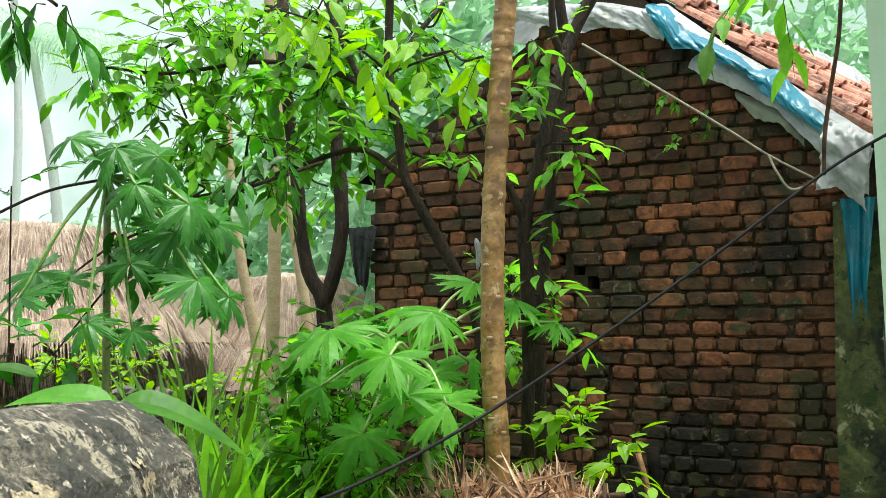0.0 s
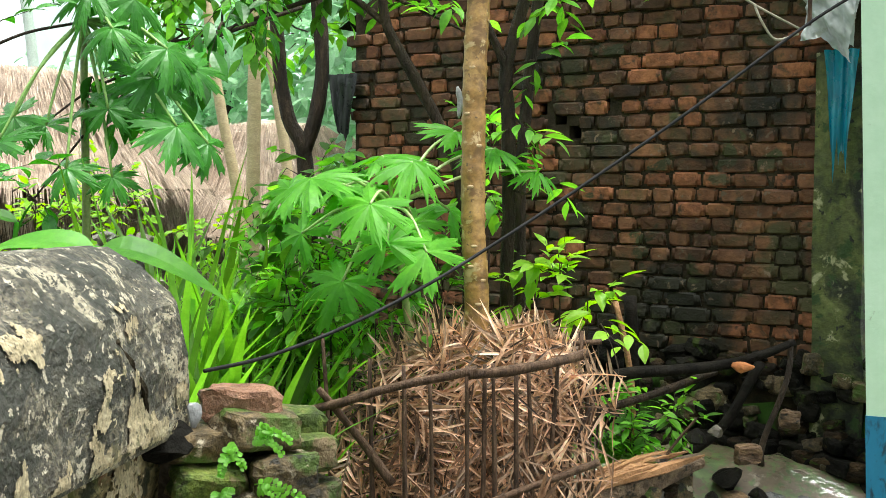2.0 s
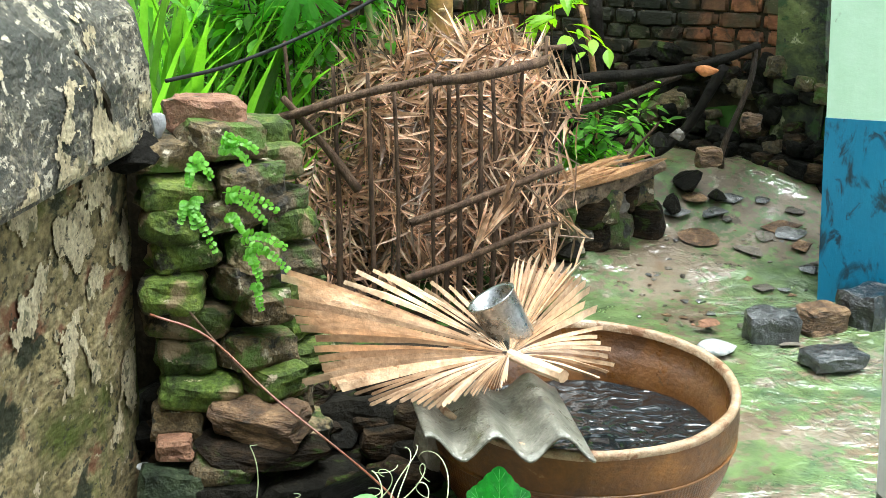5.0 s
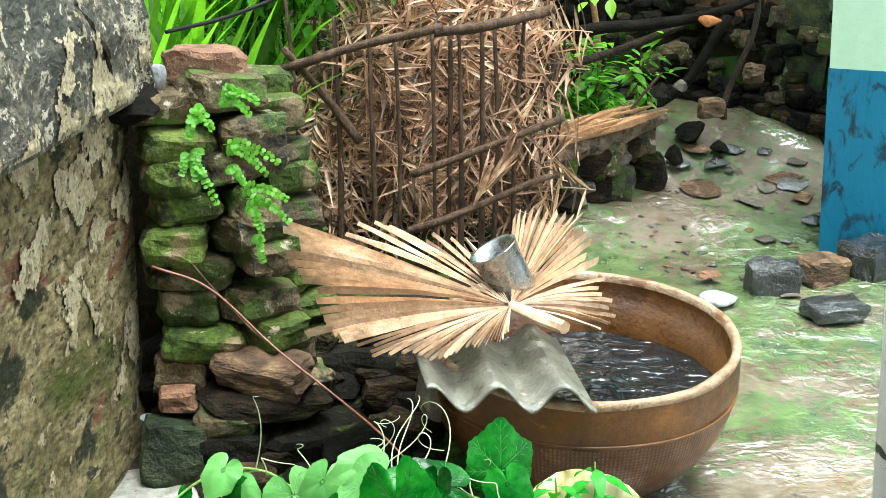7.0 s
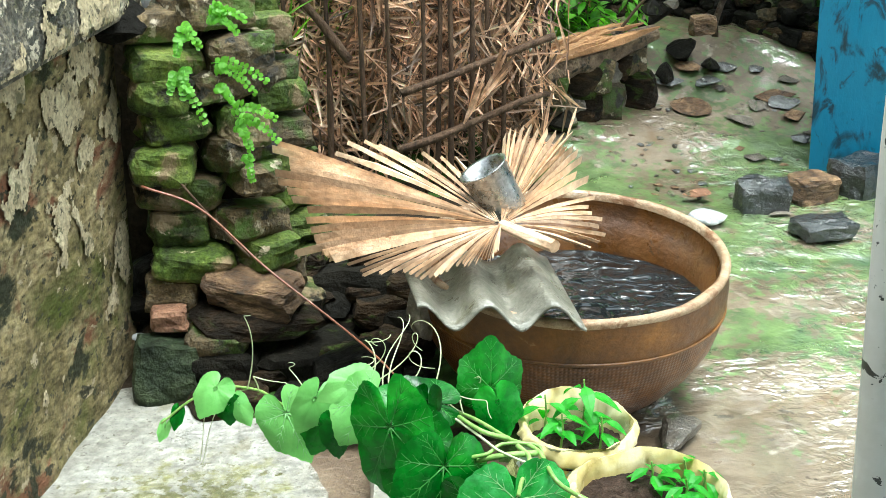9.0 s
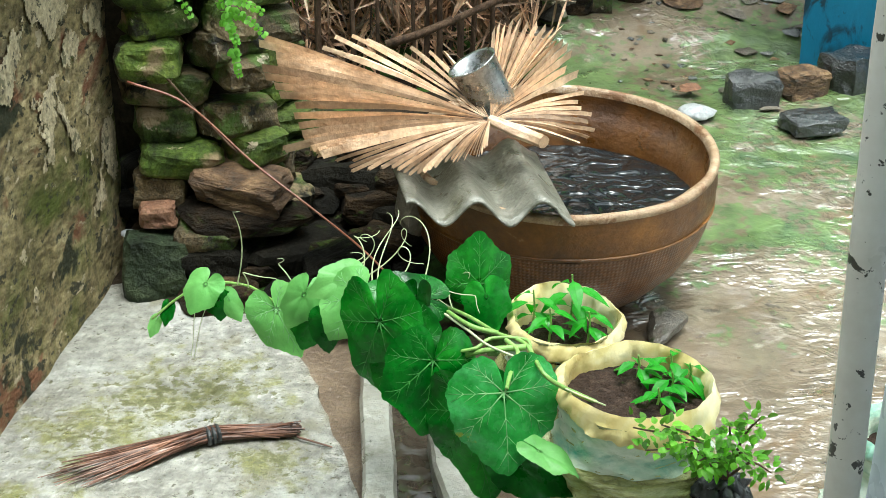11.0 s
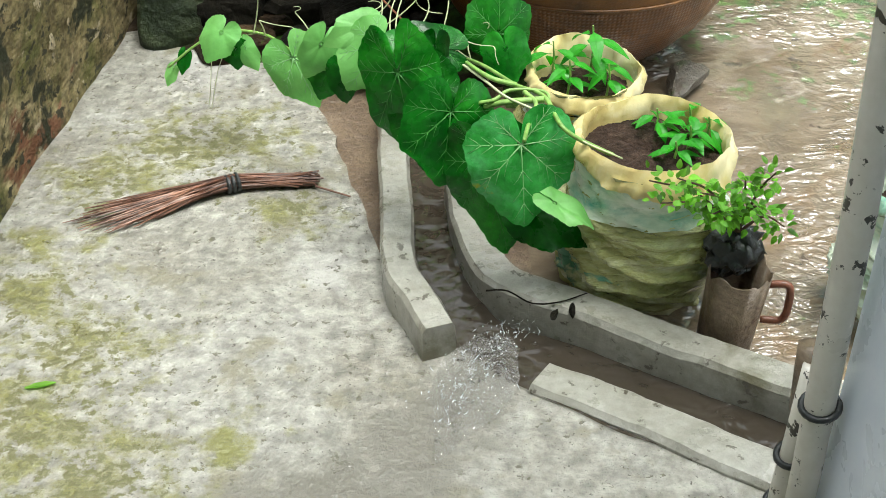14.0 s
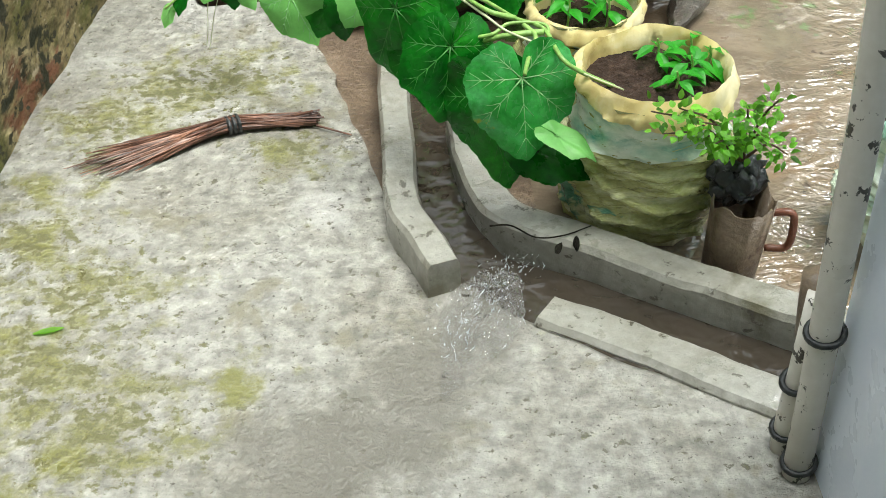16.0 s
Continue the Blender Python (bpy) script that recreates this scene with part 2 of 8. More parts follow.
def brick_mats(suffix, **vary):
    """The gable's dull and orange bricks, mould spreading over several of them at once."""
    dull = mat("wall_brick" + suffix, [(0.044, 0.024, 0.012), (0.122, 0.054, 0.025), (0.20, 0.086, 0.037)], scale=1.6, rough=0.6, bump=0.6, bscale=34, fine=0.4, swirl=0.4, spec=0.25,
               stains=((1.7, 0.50, 0.62, (0.050, 0.044, 0.018)), (1.2, 0.54, 0.64, (0.020, 0.018, 0.010)), (5, 0.56, 0.64, (0.040, 0.040, 0.016)), (22, 0.6, 0.66, (0.13, 0.09, 0.06))), **vary)
    hot = mat("orange_brick" + suffix, [(0.16, 0.060, 0.026), (0.27, 0.104, 0.046)], scale=3, rough=0.65, bump=0.6, bscale=36, spec=0.25, fine=0.4, swirl=0.4,
              stains=((1.2, 0.56, 0.66, (0.030, 0.024, 0.012)), (12, 0.54, 0.66, (0.06, 0.035, 0.02)), (5, 0.58, 0.66, (0.05, 0.045, 0.02))), **vary)
    return dull, hot


m_brick, m_brickhot = brick_mats("", rand=0.45)
m_brickfar, m_hotfar = brick_mats("_joined", island=0.45)
m_mortar = mat("dark_mortar", [(0.016, 0.013, 0.008), (0.060, 0.046, 0.028)], scale=10, rough=0.9, bump=0.6, bscale=70, spec=0.1)
m_algae = mat("algae_render", [(0.03, 0.038, 0.012), (0.10, 0.115, 0.03), (0.24, 0.24, 0.085)], scale=3.5, rough=0.75, bump=0.7, bscale=30, swirl=0.3, stains=((2.5, 0.44, 0.56, (0.010, 0.012, 0.007)), (8, 0.56, 0.62, (0.03, 0.06, 0.012)), (6, 0.60, 0.65, (0.36, 0.34, 0.19)), (22, 0.6, 0.66, (0.012, 0.012, 0.008))))
m_green = mat("mint_paint", [(0.42, 0.60, 0.42), (0.50, 0.68, 0.50)], scale=1.5, rough=0.5, bump=0.1, bscale=40, fine=0.06, stains=((14, 0.66, 0.74, (0.24, 0.30, 0.2)),))
m_blue = mat("blue_paint", [(0.008, 0.13, 0.235), (0.014, 0.18, 0.30)], scale=2, rough=0.4, bump=0.15, bscale=40, fine=0.08, stretch=(1, 1, 0.5), stains=((3.6, 0.52, 0.60, (0.008, 0.028, 0.042)), (12, 0.57, 0.66, (0.010, 0.034, 0.055))))
m_rock = mat("wet_stone", [(0.035, 0.028, 0.019), (0.11, 0.09, 0.065), (0.22, 0.185, 0.145)], scale=7, rough=0.5, bump=0.9, bscale=30, rand=0.4, coat=0.35, swirl=0.4, stains=((8, 0.57, 0.65, (0.045, 0.07, 0.015)),))
# dark wet stone, with the deep shade of the rubble also in its colour
m_darkrock = mat("black_shaded_stone", [(0.004, 0.0038, 0.003), (0.014, 0.012, 0.008)], scale=9, rough=0.75, bump=0.9, bscale=35, rand=0.4, spec=0.10, stains=((7, 0.58, 0.66, (0.025, 0.035, 0.008)), (18, 0.66, 0.7, (0.07, 0.055, 0.035))))
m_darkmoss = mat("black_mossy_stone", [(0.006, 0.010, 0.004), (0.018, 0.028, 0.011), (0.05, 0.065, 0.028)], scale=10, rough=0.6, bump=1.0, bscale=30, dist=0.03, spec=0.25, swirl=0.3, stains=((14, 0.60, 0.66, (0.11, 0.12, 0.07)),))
m_wetblack = mat("wet_black_stone", [(0.005, 0.005, 0.005), (0.02, 0.02, 0.02)], scale=9, rough=0.5, bump=1.0, bscale=16, dist=0.03, coat=1.0, wet=1.7, spec=0.3, stains=((16, 0.68, 0.72, (0.10, 0.10, 0.095)),))
# brown stone, darkened for the shade between the rubble
m_earthrock = mat("earthy_shaded_stone", [(0.006, 0.004, 0.002), (0.022, 0.014, 0.007), (0.07, 0.042, 0.02)], scale=10, rough=0.75, bump=1.0, bscale=30, dist=0.03, rand=0.4, spec=0.15, stretch=(1, 1, 2.2), stains=((8, 0.56, 0.63, (0.04, 0.06, 0.01)), (6, 0.58, 0.66, (0.010, 0.008, 0.005))))
m_lump = mat("brown_brick_lump", [(0.030, 0.016, 0.008), (0.13, 0.072, 0.034), (0.32, 0.195, 0.10)], scale=13, rough=0.65, bump=1.0, bscale=28, dist=0.03, stretch=(1, 1, 2.5), stains=((9, 0.6, 0.66, (0.03, 0.02, 0.012)),))
m_slate = mat("wet_slate_stone", [(0.030, 0.030, 0.028), (0.085, 0.085, 0.080), (0.17, 0.17, 0.165)], scale=12, rough=0.4, bump=0.8, bscale=24, dist=0.02, coat=1.0, wet=1.7, rand=0.4, swirl=0.3, stains=((9, 0.6, 0.66, (0.06, 0.09, 0.03)),))
m_palestone = mat("pale_stone", [(0.26, 0.26, 0.265), (0.38, 0.38, 0.38)], scale=7, rough=0.4, bump=0.3, bscale=40, coat=0.3)
m_pot = mat("brown_clay", [(0.046, 0.016, 0.002), (0.125, 0.048, 0.006), (0.21, 0.088, 0.016)], scale=4.0, stretch=(1, 1, 1.3), rough=0.45, rvar=0.14, bump=0.25, bscale=60, coat=0.06, fine=0.2, swirl=0.3, stains=((5, 0.56, 0.68, (0.066, 0.025, 0.006)), (18, 0.62, 0.7, (0.23, 0.125, 0.045))))
# darker copy of the clay for the bowl's inner side
m_potin = mat("dark_inner_clay", [(0.040, 0.014, 0.002), (0.095, 0.036, 0.006), (0.15, 0.062, 0.014)], scale=5, rough=0.35, bump=0.25, bscale=50, coat=0.25, fine=0.2, swirl=0.3, stains=((9, 0.58, 0.68, (0.018, 0.009, 0.005)),))
m_rim = mat("worn_clay_rim", [(0.22, 0.125, 0.06), (0.42, 0.31, 0.20)], scale=22, rough=0.5, bump=0.4, bscale=60, coat=0.1, swirl=0.3, stains=((12, 0.52, 0.6, (0.16, 0.075, 0.03)), (16, 0.64, 0.67, (0.40, 0.33, 0.25))))
m_dry = mat("dry_palm_leaf", [(0.30, 0.175, 0.095), (0.50, 0.335, 0.205), (0.68, 0.51, 0.36)], scale=5, rough=0.5, bump=0.35, bscale=60, island=0.4, swirl=0.4, stains=((14, 0.62, 0.72, (0.22, 0.12, 0.055)),))
m_twigleaf = mat("dead_leaf", [(0.13, 0.062, 0.032), (0.42, 0.25, 0.15), (0.80, 0.60, 0.44)], scale=6, rough=0.38, bump=0.3, bscale=70, island=0.9, trans=0.25)
m_stick = mat("weathered_stick", [(0.028, 0.016, 0.010), (0.085, 0.048, 0.028), (0.16, 0.10, 0.062)], scale=12, stretch=(3, 3, 1), rough=0.65, bump=0.6, bscale=70, spec=0.25)
m_rot = mat("rotten_wood", [(0.045, 0.03, 0.02), (0.16, 0.105, 0.065), (0.30, 0.21, 0.13)], scale=12, rough=0.75, bump=0.9, bscale=40, dist=0.03, swirl=0.3, stains=((9, 0.56, 0.62, (0.02, 0.016, 0.01)),))
m_orange = mat("raw_orange_brick", [(0.40, 0.13, 0.035), (0.56, 0.22, 0.07)], scale=9, rough=0.6, bump=0.5, bscale=40, fine=0.2)
m_rotin = mat("split_orange_wood", [(0.26, 0.12, 0.045), (0.44, 0.23, 0.10)], scale=8, rough=0.6, bump=0.7, bscale=50)
m_blackwood = mat("wet_black_wood", [(0.005, 0.0045, 0.0035), (0.016, 0.013, 0.009)], scale=8, rough=0.7, bump=0.7, bscale=40, spec=0.08)
m_bark = mat("dark_bark", [(0.012, 0.008, 0.005), (0.036, 0.023, 0.013), (0.075, 0.048, 0.027)], scale=9, stretch=(2, 2, 0.6), rough=0.6, bump=0.9, bscale=45, dist=0.03, spec=0.25)
m_papbark = mat("papaya_bark", [(0.20, 0.10, 0.028), (0.33, 0.185, 0.055), (0.44, 0.27, 0.10)], scale=5, stretch=(1, 1, 1.2), rough=0.45, bump=0.2, bscale=30, fine=0.3, swirl=0.3, stains=((7, 0.52, 0.62, (0.16, 0.085, 0.028)), (13, 0.57, 0.64, (0.52, 0.38, 0.19)), (30, 0.62, 0.67, (0.11, 0.065, 0.03))), coat=0.15)
m_palebark = mat("pale_papaya_bark", [(0.40, 0.30, 0.16), (0.52, 0.41, 0.24)], scale=6, stretch=(1, 1, 3), rough=0.6, bump=0.2, bscale=40)
m_scar = mat("leaf_scar", [(0.36, 0.24, 0.11), (0.50, 0.37, 0.20)], scale=20, rough=0.6, bump=0.3, bscale=80)
# rain haze over the far palms is put in this pale bark
m_mistbark = mat("haze_paled_palm_bark", [(0.62, 0.68, 0.62), (0.72, 0.78, 0.72)], scale=4, rough=0.8, bump=0.1)
m_tin = mat("dull_steel", [(0.26, 0.26, 0.255), (0.44, 0.44, 0.43)], scale=14, rough=0.30, metal=0.95, bump=0.12, bscale=40, swirl=0.3, stains=((14, 0.58, 0.70, (0.30, 0.27, 0.23)),))
m_sheet = mat("fibre_cement", [(0.085, 0.08, 0.058), (0.15, 0.143, 0.11), (0.25, 0.238, 0.195)], scale=9, rough=0.38, bump=0.5, bscale=60, coat=0.6, wet=1.6, swirl=0.3, stains=((7, 0.56, 0.66, (0.09, 0.085, 0.05)), (24, 0.6, 0.66, (0.06, 0.055, 0.04))))
m_thatch = mat("wet_thatch", [(0.22, 0.15, 0.10), (0.35, 0.26, 0.19), (0.46, 0.36, 0.28)], scale=4, rough=0.8, bump=0.5, bscale=30, island=0.3)
m_tile = mat("clay_roof_tile", [(0.32, 0.13, 0.085), (0.56, 0.285, 0.20)], scale=6, rough=0.75, bump=0.5, bscale=50, rand=0.4, spec=0.2, stains=((5, 0.54, 0.66, (0.13, 0.085, 0.065)), (14, 0.56, 0.66, (0.48, 0.30, 0.23))))
m_tarp = mat("white_plastic_sheet", [(0.30, 0.33, 0.315), (0.48, 0.51, 0.50), (0.70, 0.73, 0.72)], scale=3, rough=0.3, bump=0.1, bscale=16, dist=0.01, trans=0.2, fine=0.05, swirl=0.3, stains=((5, 0.58, 0.70, (0.24, 0.27, 0.20)),))
m_oldtarp = mat("stained_plastic_sheet", [(0.12, 0.15, 0.10), (0.24, 0.27, 0.19), (0.36, 0.38, 0.29)], scale=5, rough=0.4, bump=0.2, bscale=8, dist=0.05, trans=0.1, fine=0.05)
m_bluetarp = mat("blue_plastic_sheet", [(0.004, 0.13, 0.20), (0.014, 0.25, 0.35)], scale=4, rough=0.3, bump=0.1, bscale=16, dist=0.01, trans=0.15, fine=0.05)
m_blacktarp = mat("black_plastic", [(0.012, 0.014, 0.014), (0.03, 0.033, 0.033)], scale=8, rough=0.35, bump=0.5, bscale=20)
m_cable = mat("black_cable", [(0.006, 0.006, 0.006), (0.012, 0.012, 0.012)], rough=0.7, bump=0, spec=0.2)
m_rope = mat("pale_rope", [(0.36, 0.32, 0.24), (0.5, 0.46, 0.36)], scale=60, rough=0.8, bump=0.4, bscale=200)
m_sackin = mat("yellow_sack_lining", [(0.58, 0.43, 0.14), (0.74, 0.62, 0.28), (0.84, 0.77, 0.54)], scale=5, rough=0.3, bump=0.3, bscale=9, dist=0.03, trans=0.15, swirl=0.4, fine=0.08, stains=((8, 0.6, 0.72, (0.38, 0.26, 0.08)),))
m_sack = mat("woven_sack", [(0.15, 0.155, 0.035), (0.42, 0.42, 0.15), (0.72, 0.72, 0.46)], scale=6, rough=0.20, bump=0.8, bscale=12, dist=0.04, stretch=(1, 1, 3.0), swirl=0.4, fine=0.1, stains=((4, 0.60, 0.66, (0.10, 0.28, 0.17)), (9, 0.60, 0.66, (0.12, 0.11, 0.02))), coat=0.6)
m_print = mat("faded_print", [(0.08, 0.34, 0.25), (0.56, 0.64, 0.50), (0.80, 0.82, 0.72)], scale=7, rough=0.35, bump=0.3, bscale=10, stretch=(1, 1, 2.0), coat=0.3, fine=0.1, swirl=0.4)
m_pvc = mat("grey_pvc_pipe", [(0.58, 0.545, 0.48), (0.68, 0.65, 0.58)], scale=4, rough=0.35, bump=0.1, bscale=30, fine=0.06, swirl=0.3, stains=((24, 0.60, 0.615, (0.05, 0.045, 0.035)), (48, 0.64, 0.66, (0.06, 0.055, 0.045)), (7, 0.62, 0.75, (0.42, 0.36, 0.24))))
m_frame = mat("blue_grey_wall_paint", [(0.70, 0.76, 0.86), (0.76, 0.82, 0.91)], scale=3, rough=0.3, bump=0.12, bscale=12, fine=0.05)
m_mug = mat("brown_plastic_mug", [(0.09, 0.062, 0.038), (0.20, 0.15, 0.10)], scale=9, rough=0.4, bump=0.3, bscale=60, swirl=0.4, stains=((10, 0.56, 0.66, (0.06, 0.03, 0.015)),))
m_handle = mat("red_brown_plastic", [(0.13, 0.045, 0.025), (0.20, 0.075, 0.04)], scale=9, rough=0.35, bump=0.1)
m_broom = mat("broom_bristle", [(0.05, 0.02, 0.010), (0.13, 0.055, 0.030), (0.27, 0.14, 0.09)], scale=9, rough=0.5, bump=0, rand=0.6)


def leafmat(name, a, b, isl=0.35, trans=0.5, rough=0.4):
    return mat(name, [a, b], scale=5, rough=rough, rvar=0.12, bump=0.15, bscale=60, island=isl, trans=trans, fine=0.1, spec=0.35)


m_leaf = leafmat("green_leaf", (0.070, 0.23, 0.026), (0.22, 0.47, 0.060), isl=0.6, trans=0.6)
m_leafdark = leafmat("dark_leaf", (0.024, 0.125, 0.014), (0.065, 0.25, 0.026), isl=0.55, trans=0.3, rough=0.3)
m_leaflime = leafmat("young_leaf", (0.20, 0.44, 0.03), (0.32, 0.54, 0.05), isl=0.2)
m_papleaf = leafmat("papaya_leaf", (0.070, 0.275, 0.022), (0.155, 0.43, 0.040), isl=0.5)
m_grass = leafmat("grass_blade", (0.10, 0.25, 0.024), (0.21, 0.42, 0.058), isl=0.55)
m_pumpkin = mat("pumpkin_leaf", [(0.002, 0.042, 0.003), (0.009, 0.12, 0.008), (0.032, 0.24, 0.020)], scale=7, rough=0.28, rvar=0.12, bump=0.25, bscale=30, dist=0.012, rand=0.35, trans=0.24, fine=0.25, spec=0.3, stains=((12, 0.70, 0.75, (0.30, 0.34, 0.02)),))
# brighter copy for the large front leaf, wet highlights put in the green
m_pumplight = mat("highlit_pumpkin_leaf", [(0.012, 0.15, 0.014), (0.035, 0.27, 0.04), (0.10, 0.40, 0.13)], scale=9, rough=0.26, rvar=0.1, bump=0.25, bscale=30, dist=0.012, trans=0.2, fine=0.2, spec=0.4, swirl=0.3, stains=((9, 0.64, 0.70, (0.34, 0.36, 0.03)),))
# paler copy: undersides, and light on turned leaves put in the colour
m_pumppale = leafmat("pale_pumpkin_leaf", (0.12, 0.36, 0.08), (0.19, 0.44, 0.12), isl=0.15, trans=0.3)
m_vein = mat("leaf_vein", [(0.12, 0.32, 0.09), (0.2, 0.42, 0.15)], rough=0.5, bump=0)
m_veindark = mat("dark_leaf_vein", [(0.02, 0.17, 0.014), (0.05, 0.24, 0.03)], rough=0.5, bump=0)
m_stem = mat("green_stem", [(0.17, 0.33, 0.06), (0.28, 0.45, 0.12)], scale=8, rough=0.4, bump=0.1, trans=0.1)
m_palestalk = mat("pale_leaf_stalk", [(0.30, 0.42, 0.14), (0.42, 0.52, 0.22)], scale=8, rough=0.4, bump=0.1, trans=0.1)
m_papstem = mat("papaya_stem", [(0.14, 0.2, 0.05), (0.26, 0.3, 0.1)], scale=8, rough=0.5, bump=0.2)
m_tendril = mat("pale_tendril", [(0.42, 0.48, 0.25), (0.55, 0.58, 0.36)], rough=0.5, bump=0)
m_fern = leafmat("fern_frond", (0.13, 0.36, 0.03), (0.2, 0.46, 0.06), isl=0.2)
# these two pale greens carry the rain haze of the distance
m_mistleaf = leafmat("haze_paled_palm_leaf", (0.42, 0.58, 0.44), (0.55, 0.70, 0.55), isl=0.1, trans=0.5, rough=0.7)
m_farleaf = leafmat("haze_paled_far_leaf", (0.24, 0.44, 0.23), (0.40, 0.58, 0.40), isl=0.25, trans=0.5, rough=0.6)


def water_mat(name, colour, scale, height, twist=1.5):
    m = bpy.data.materials.new(name)
    m.use_nodes = True
    n, l = m.node_tree.nodes, m.node_tree.links
    b = n["Principled BSDF"]
    b.inputs["Base Color"].default_value = (*colour, 1)
    b.inputs["Roughness"].default_value = 0.05
    b.inputs["Specular IOR Level"].default_value = 0.6
    g = n.new("ShaderNodeNewGeometry")
    t = n.new("ShaderNodeTexNoise")
    t.inputs["Scale"].default_value, t.inputs["Detail"].default_value = scale, 1.5
    t.inputs["Distortion"].default_value = twist
    l.new(g.outputs["Position"], t.inputs["Vector"])
    bp = n.new("ShaderNodeBump")
    bp.inputs["Strength"].default_value, bp.inputs["Distance"].default_value = 1.0, height
    l.new(t.outputs["Fac"], bp.inputs["Height"])
    l.new(bp.outputs[0], b.inputs["Normal"])
    return m


m_water = water_mat("dark_water", (0.006, 0.008, 0.009), 11, 0.036)
m_murky = water_mat("murky_water", (0.040, 0.032, 0.023), 20, 0.010, 0.3)
m_foam = mat("white_water", [(0.55, 0.58, 0.60), (0.75, 0.78, 0.80)], scale=30, rough=0.15, bump=0, coat=1.0, trans=0.5)


# ---- mesh helpers ----
def part(name, bm, material, parent=None, label=""):
    """Links a bmesh as one mesh object under a thing or a part."""
    me = bpy.data.meshes.new(name)
    bm.to_mesh(me)
    bm.free()
    me.materials.append(material)
    ob = new(name, me)
    if parent is not None:
        ob.parent = parent
    if label:
        ob["label"] = label
    return ob


def raw(name, vf, material, parent=None, label="", smooth=False):
    """As part(), from lists of vertices and faces."""
    me = bpy.data.meshes.new(name)
    me.from_pydata([tuple(v) for v in vf[0]], [], vf[1])
    if smooth:
        me.polygons.foreach_set("use_smooth", [True] * len(me.polygons))
    me.materials.append(material)
    ob = new(name, me)
    if parent is not None:
        ob.parent = parent
    if label:
        ob["label"] = label
    return ob


def thing(name, label, category, group="", kind=""):
    return tagged(new(name), label, category, group, kind)


def smooth(ob):
    ob.data.polygons.foreach_set("use_smooth", [True] * len(ob.data.polygons))
    return ob


def box(bm, size, m, bevel=0.0, jitter=0.0, cuts=0, seed=0):
    r = bmesh.ops.create_cube(bm, size=1.0, matrix=m @ Matrix.Diagonal((*size, 1)))
    vs = r["verts"]
    if cuts:
        es = list({e for v in vs for e in v.link_edges})
        r2 = bmesh.ops.subdivide_edges(bm, edges=es, cuts=cuts, use_grid_fill=True)
        vs = list({v for v in vs} | {g for g in r2["geom_inner"] if isinstance(g, bmesh.types.BMVert)})
    if bevel:
        es = [e for e in {e for v in vs for e in v.link_edges} if e.calc_face_angle(0) > 0.7]
        r3 = bmesh.ops.bevel(bm, geom=es, offset=bevel, segments=1, affect="EDGES", profile=0.6)
        vs = list({v for f in r3["faces"] for v in f.verts} | {v for v in vs if v.is_valid})
    if jitter:
        for v in vs:
            if v.is_valid:
                v.co += Vector(noise.noise_vector(v.co * 9 + Vector((seed, seed * 2, 0)))) * jitter
    return vs


def tube(vf, pts, radii, sides=7, seed=None, amp=0.0):
    """A closed tube along pts into (verts, faces)."""
    vs, fs = vf
    pts = [Vector(p) for p in pts]
    if isinstance(radii, (int, float)):
        radii = [radii] * len(pts)
    start = len(vs)
    side = Vector((1, 0, 0))
    for k, p in enumerate(pts):
        d = (pts[min(k + 1, len(pts) - 1)] - pts[max(k - 1, 0)]).normalized()
        side = (side - d * side.dot(d))
        if side.length < 1e-4:
            side = d.orthogonal()
        side.normalize()
        up = d.cross(side)
        for j in range(sides):
            a = 2 * math.pi * j / sides
            o = side * math.cos(a) + up * math.sin(a)
            r = radii[k]
            if seed is not None:
                r *= 1 + amp * noise.noise((p + o * 0.3) * 6 + Vector((seed, 0, seed)))
            vs.append(p + o * r)
    n = len(pts)
    for k in range(n - 1):
        for j in range(sides):
            a, b = start + k * sides + j, start + k * sides + (j + 1) % sides
            fs.append((a, b, b + sides, a + sides))
    fs.append(tuple(start + j for j in range(sides))[::-1])
    fs.append(tuple(start + (n - 1) * sides + j for j in range(sides)))
    return vf


def spline(pts, steps=6):
    """Catmull-Rom through pts."""
    p = [Vector(q) for q in pts]
    p = [p[0] * 2 - p[1]] + p + [p[-1] * 2 - p[-2]]
    out = []
    for k in range(1, len(p) - 2):
        for s in range(steps):
            t = s / steps
            a, b, c, d = p[k - 1], p[k], p[k + 1], p[k + 2]
            out.append(0.5 * ((2 * b) + (c - a) * t + (2 * a - 5 * b + 4 * c - d) * t * t + (3 * b - a - 3 * c + d) * t ** 3))
    out.append(p[-2])
    return out


def taper(n, a, b):
    return [a + (b - a) * k / max(1, n - 1) for k in range(n)]


def blade(vf, base, d, up, length, width, curl=0.3, segs=4, fold=0.2, shape=(0.25, 1.0, 0.85, 0.45, 0.0)):
    """A leaf along d with a folded midrib that curls away from up."""
    vs, fs = vf
    d, up = Vector(d).normalized(), Vector(up)
    sd = d.cross(up)
    if sd.length < 1e-3:
        sd = d.orthogonal()
    sd.normalize()
    up = sd.cross(d).normalized()
    s0 = len(vs)
    n = len(shape)
    for k in range(n):
        t = k / (n - 1)
        c = Vector(base) + d * (length * t) - up * (curl * length * t * t)
        w = width * 0.5 * shape[k]
        vs += [c - sd * w + up * (fold * w), c, c + sd * w + up * (fold * w)]
    for k in range(n - 1):
        a = s0 + 3 * k
        fs += [(a, a + 1, a + 4, a + 3), (a + 1, a + 2, a + 5, a + 4)]
    return vf


def rnd(a, b):
    return random.uniform(a, b)


def rvec():
    while True:
        v = Vector((rnd(-1, 1), rnd(-1, 1), rnd(-1, 1)))
        if 0.05 < v.length < 1:
            return v


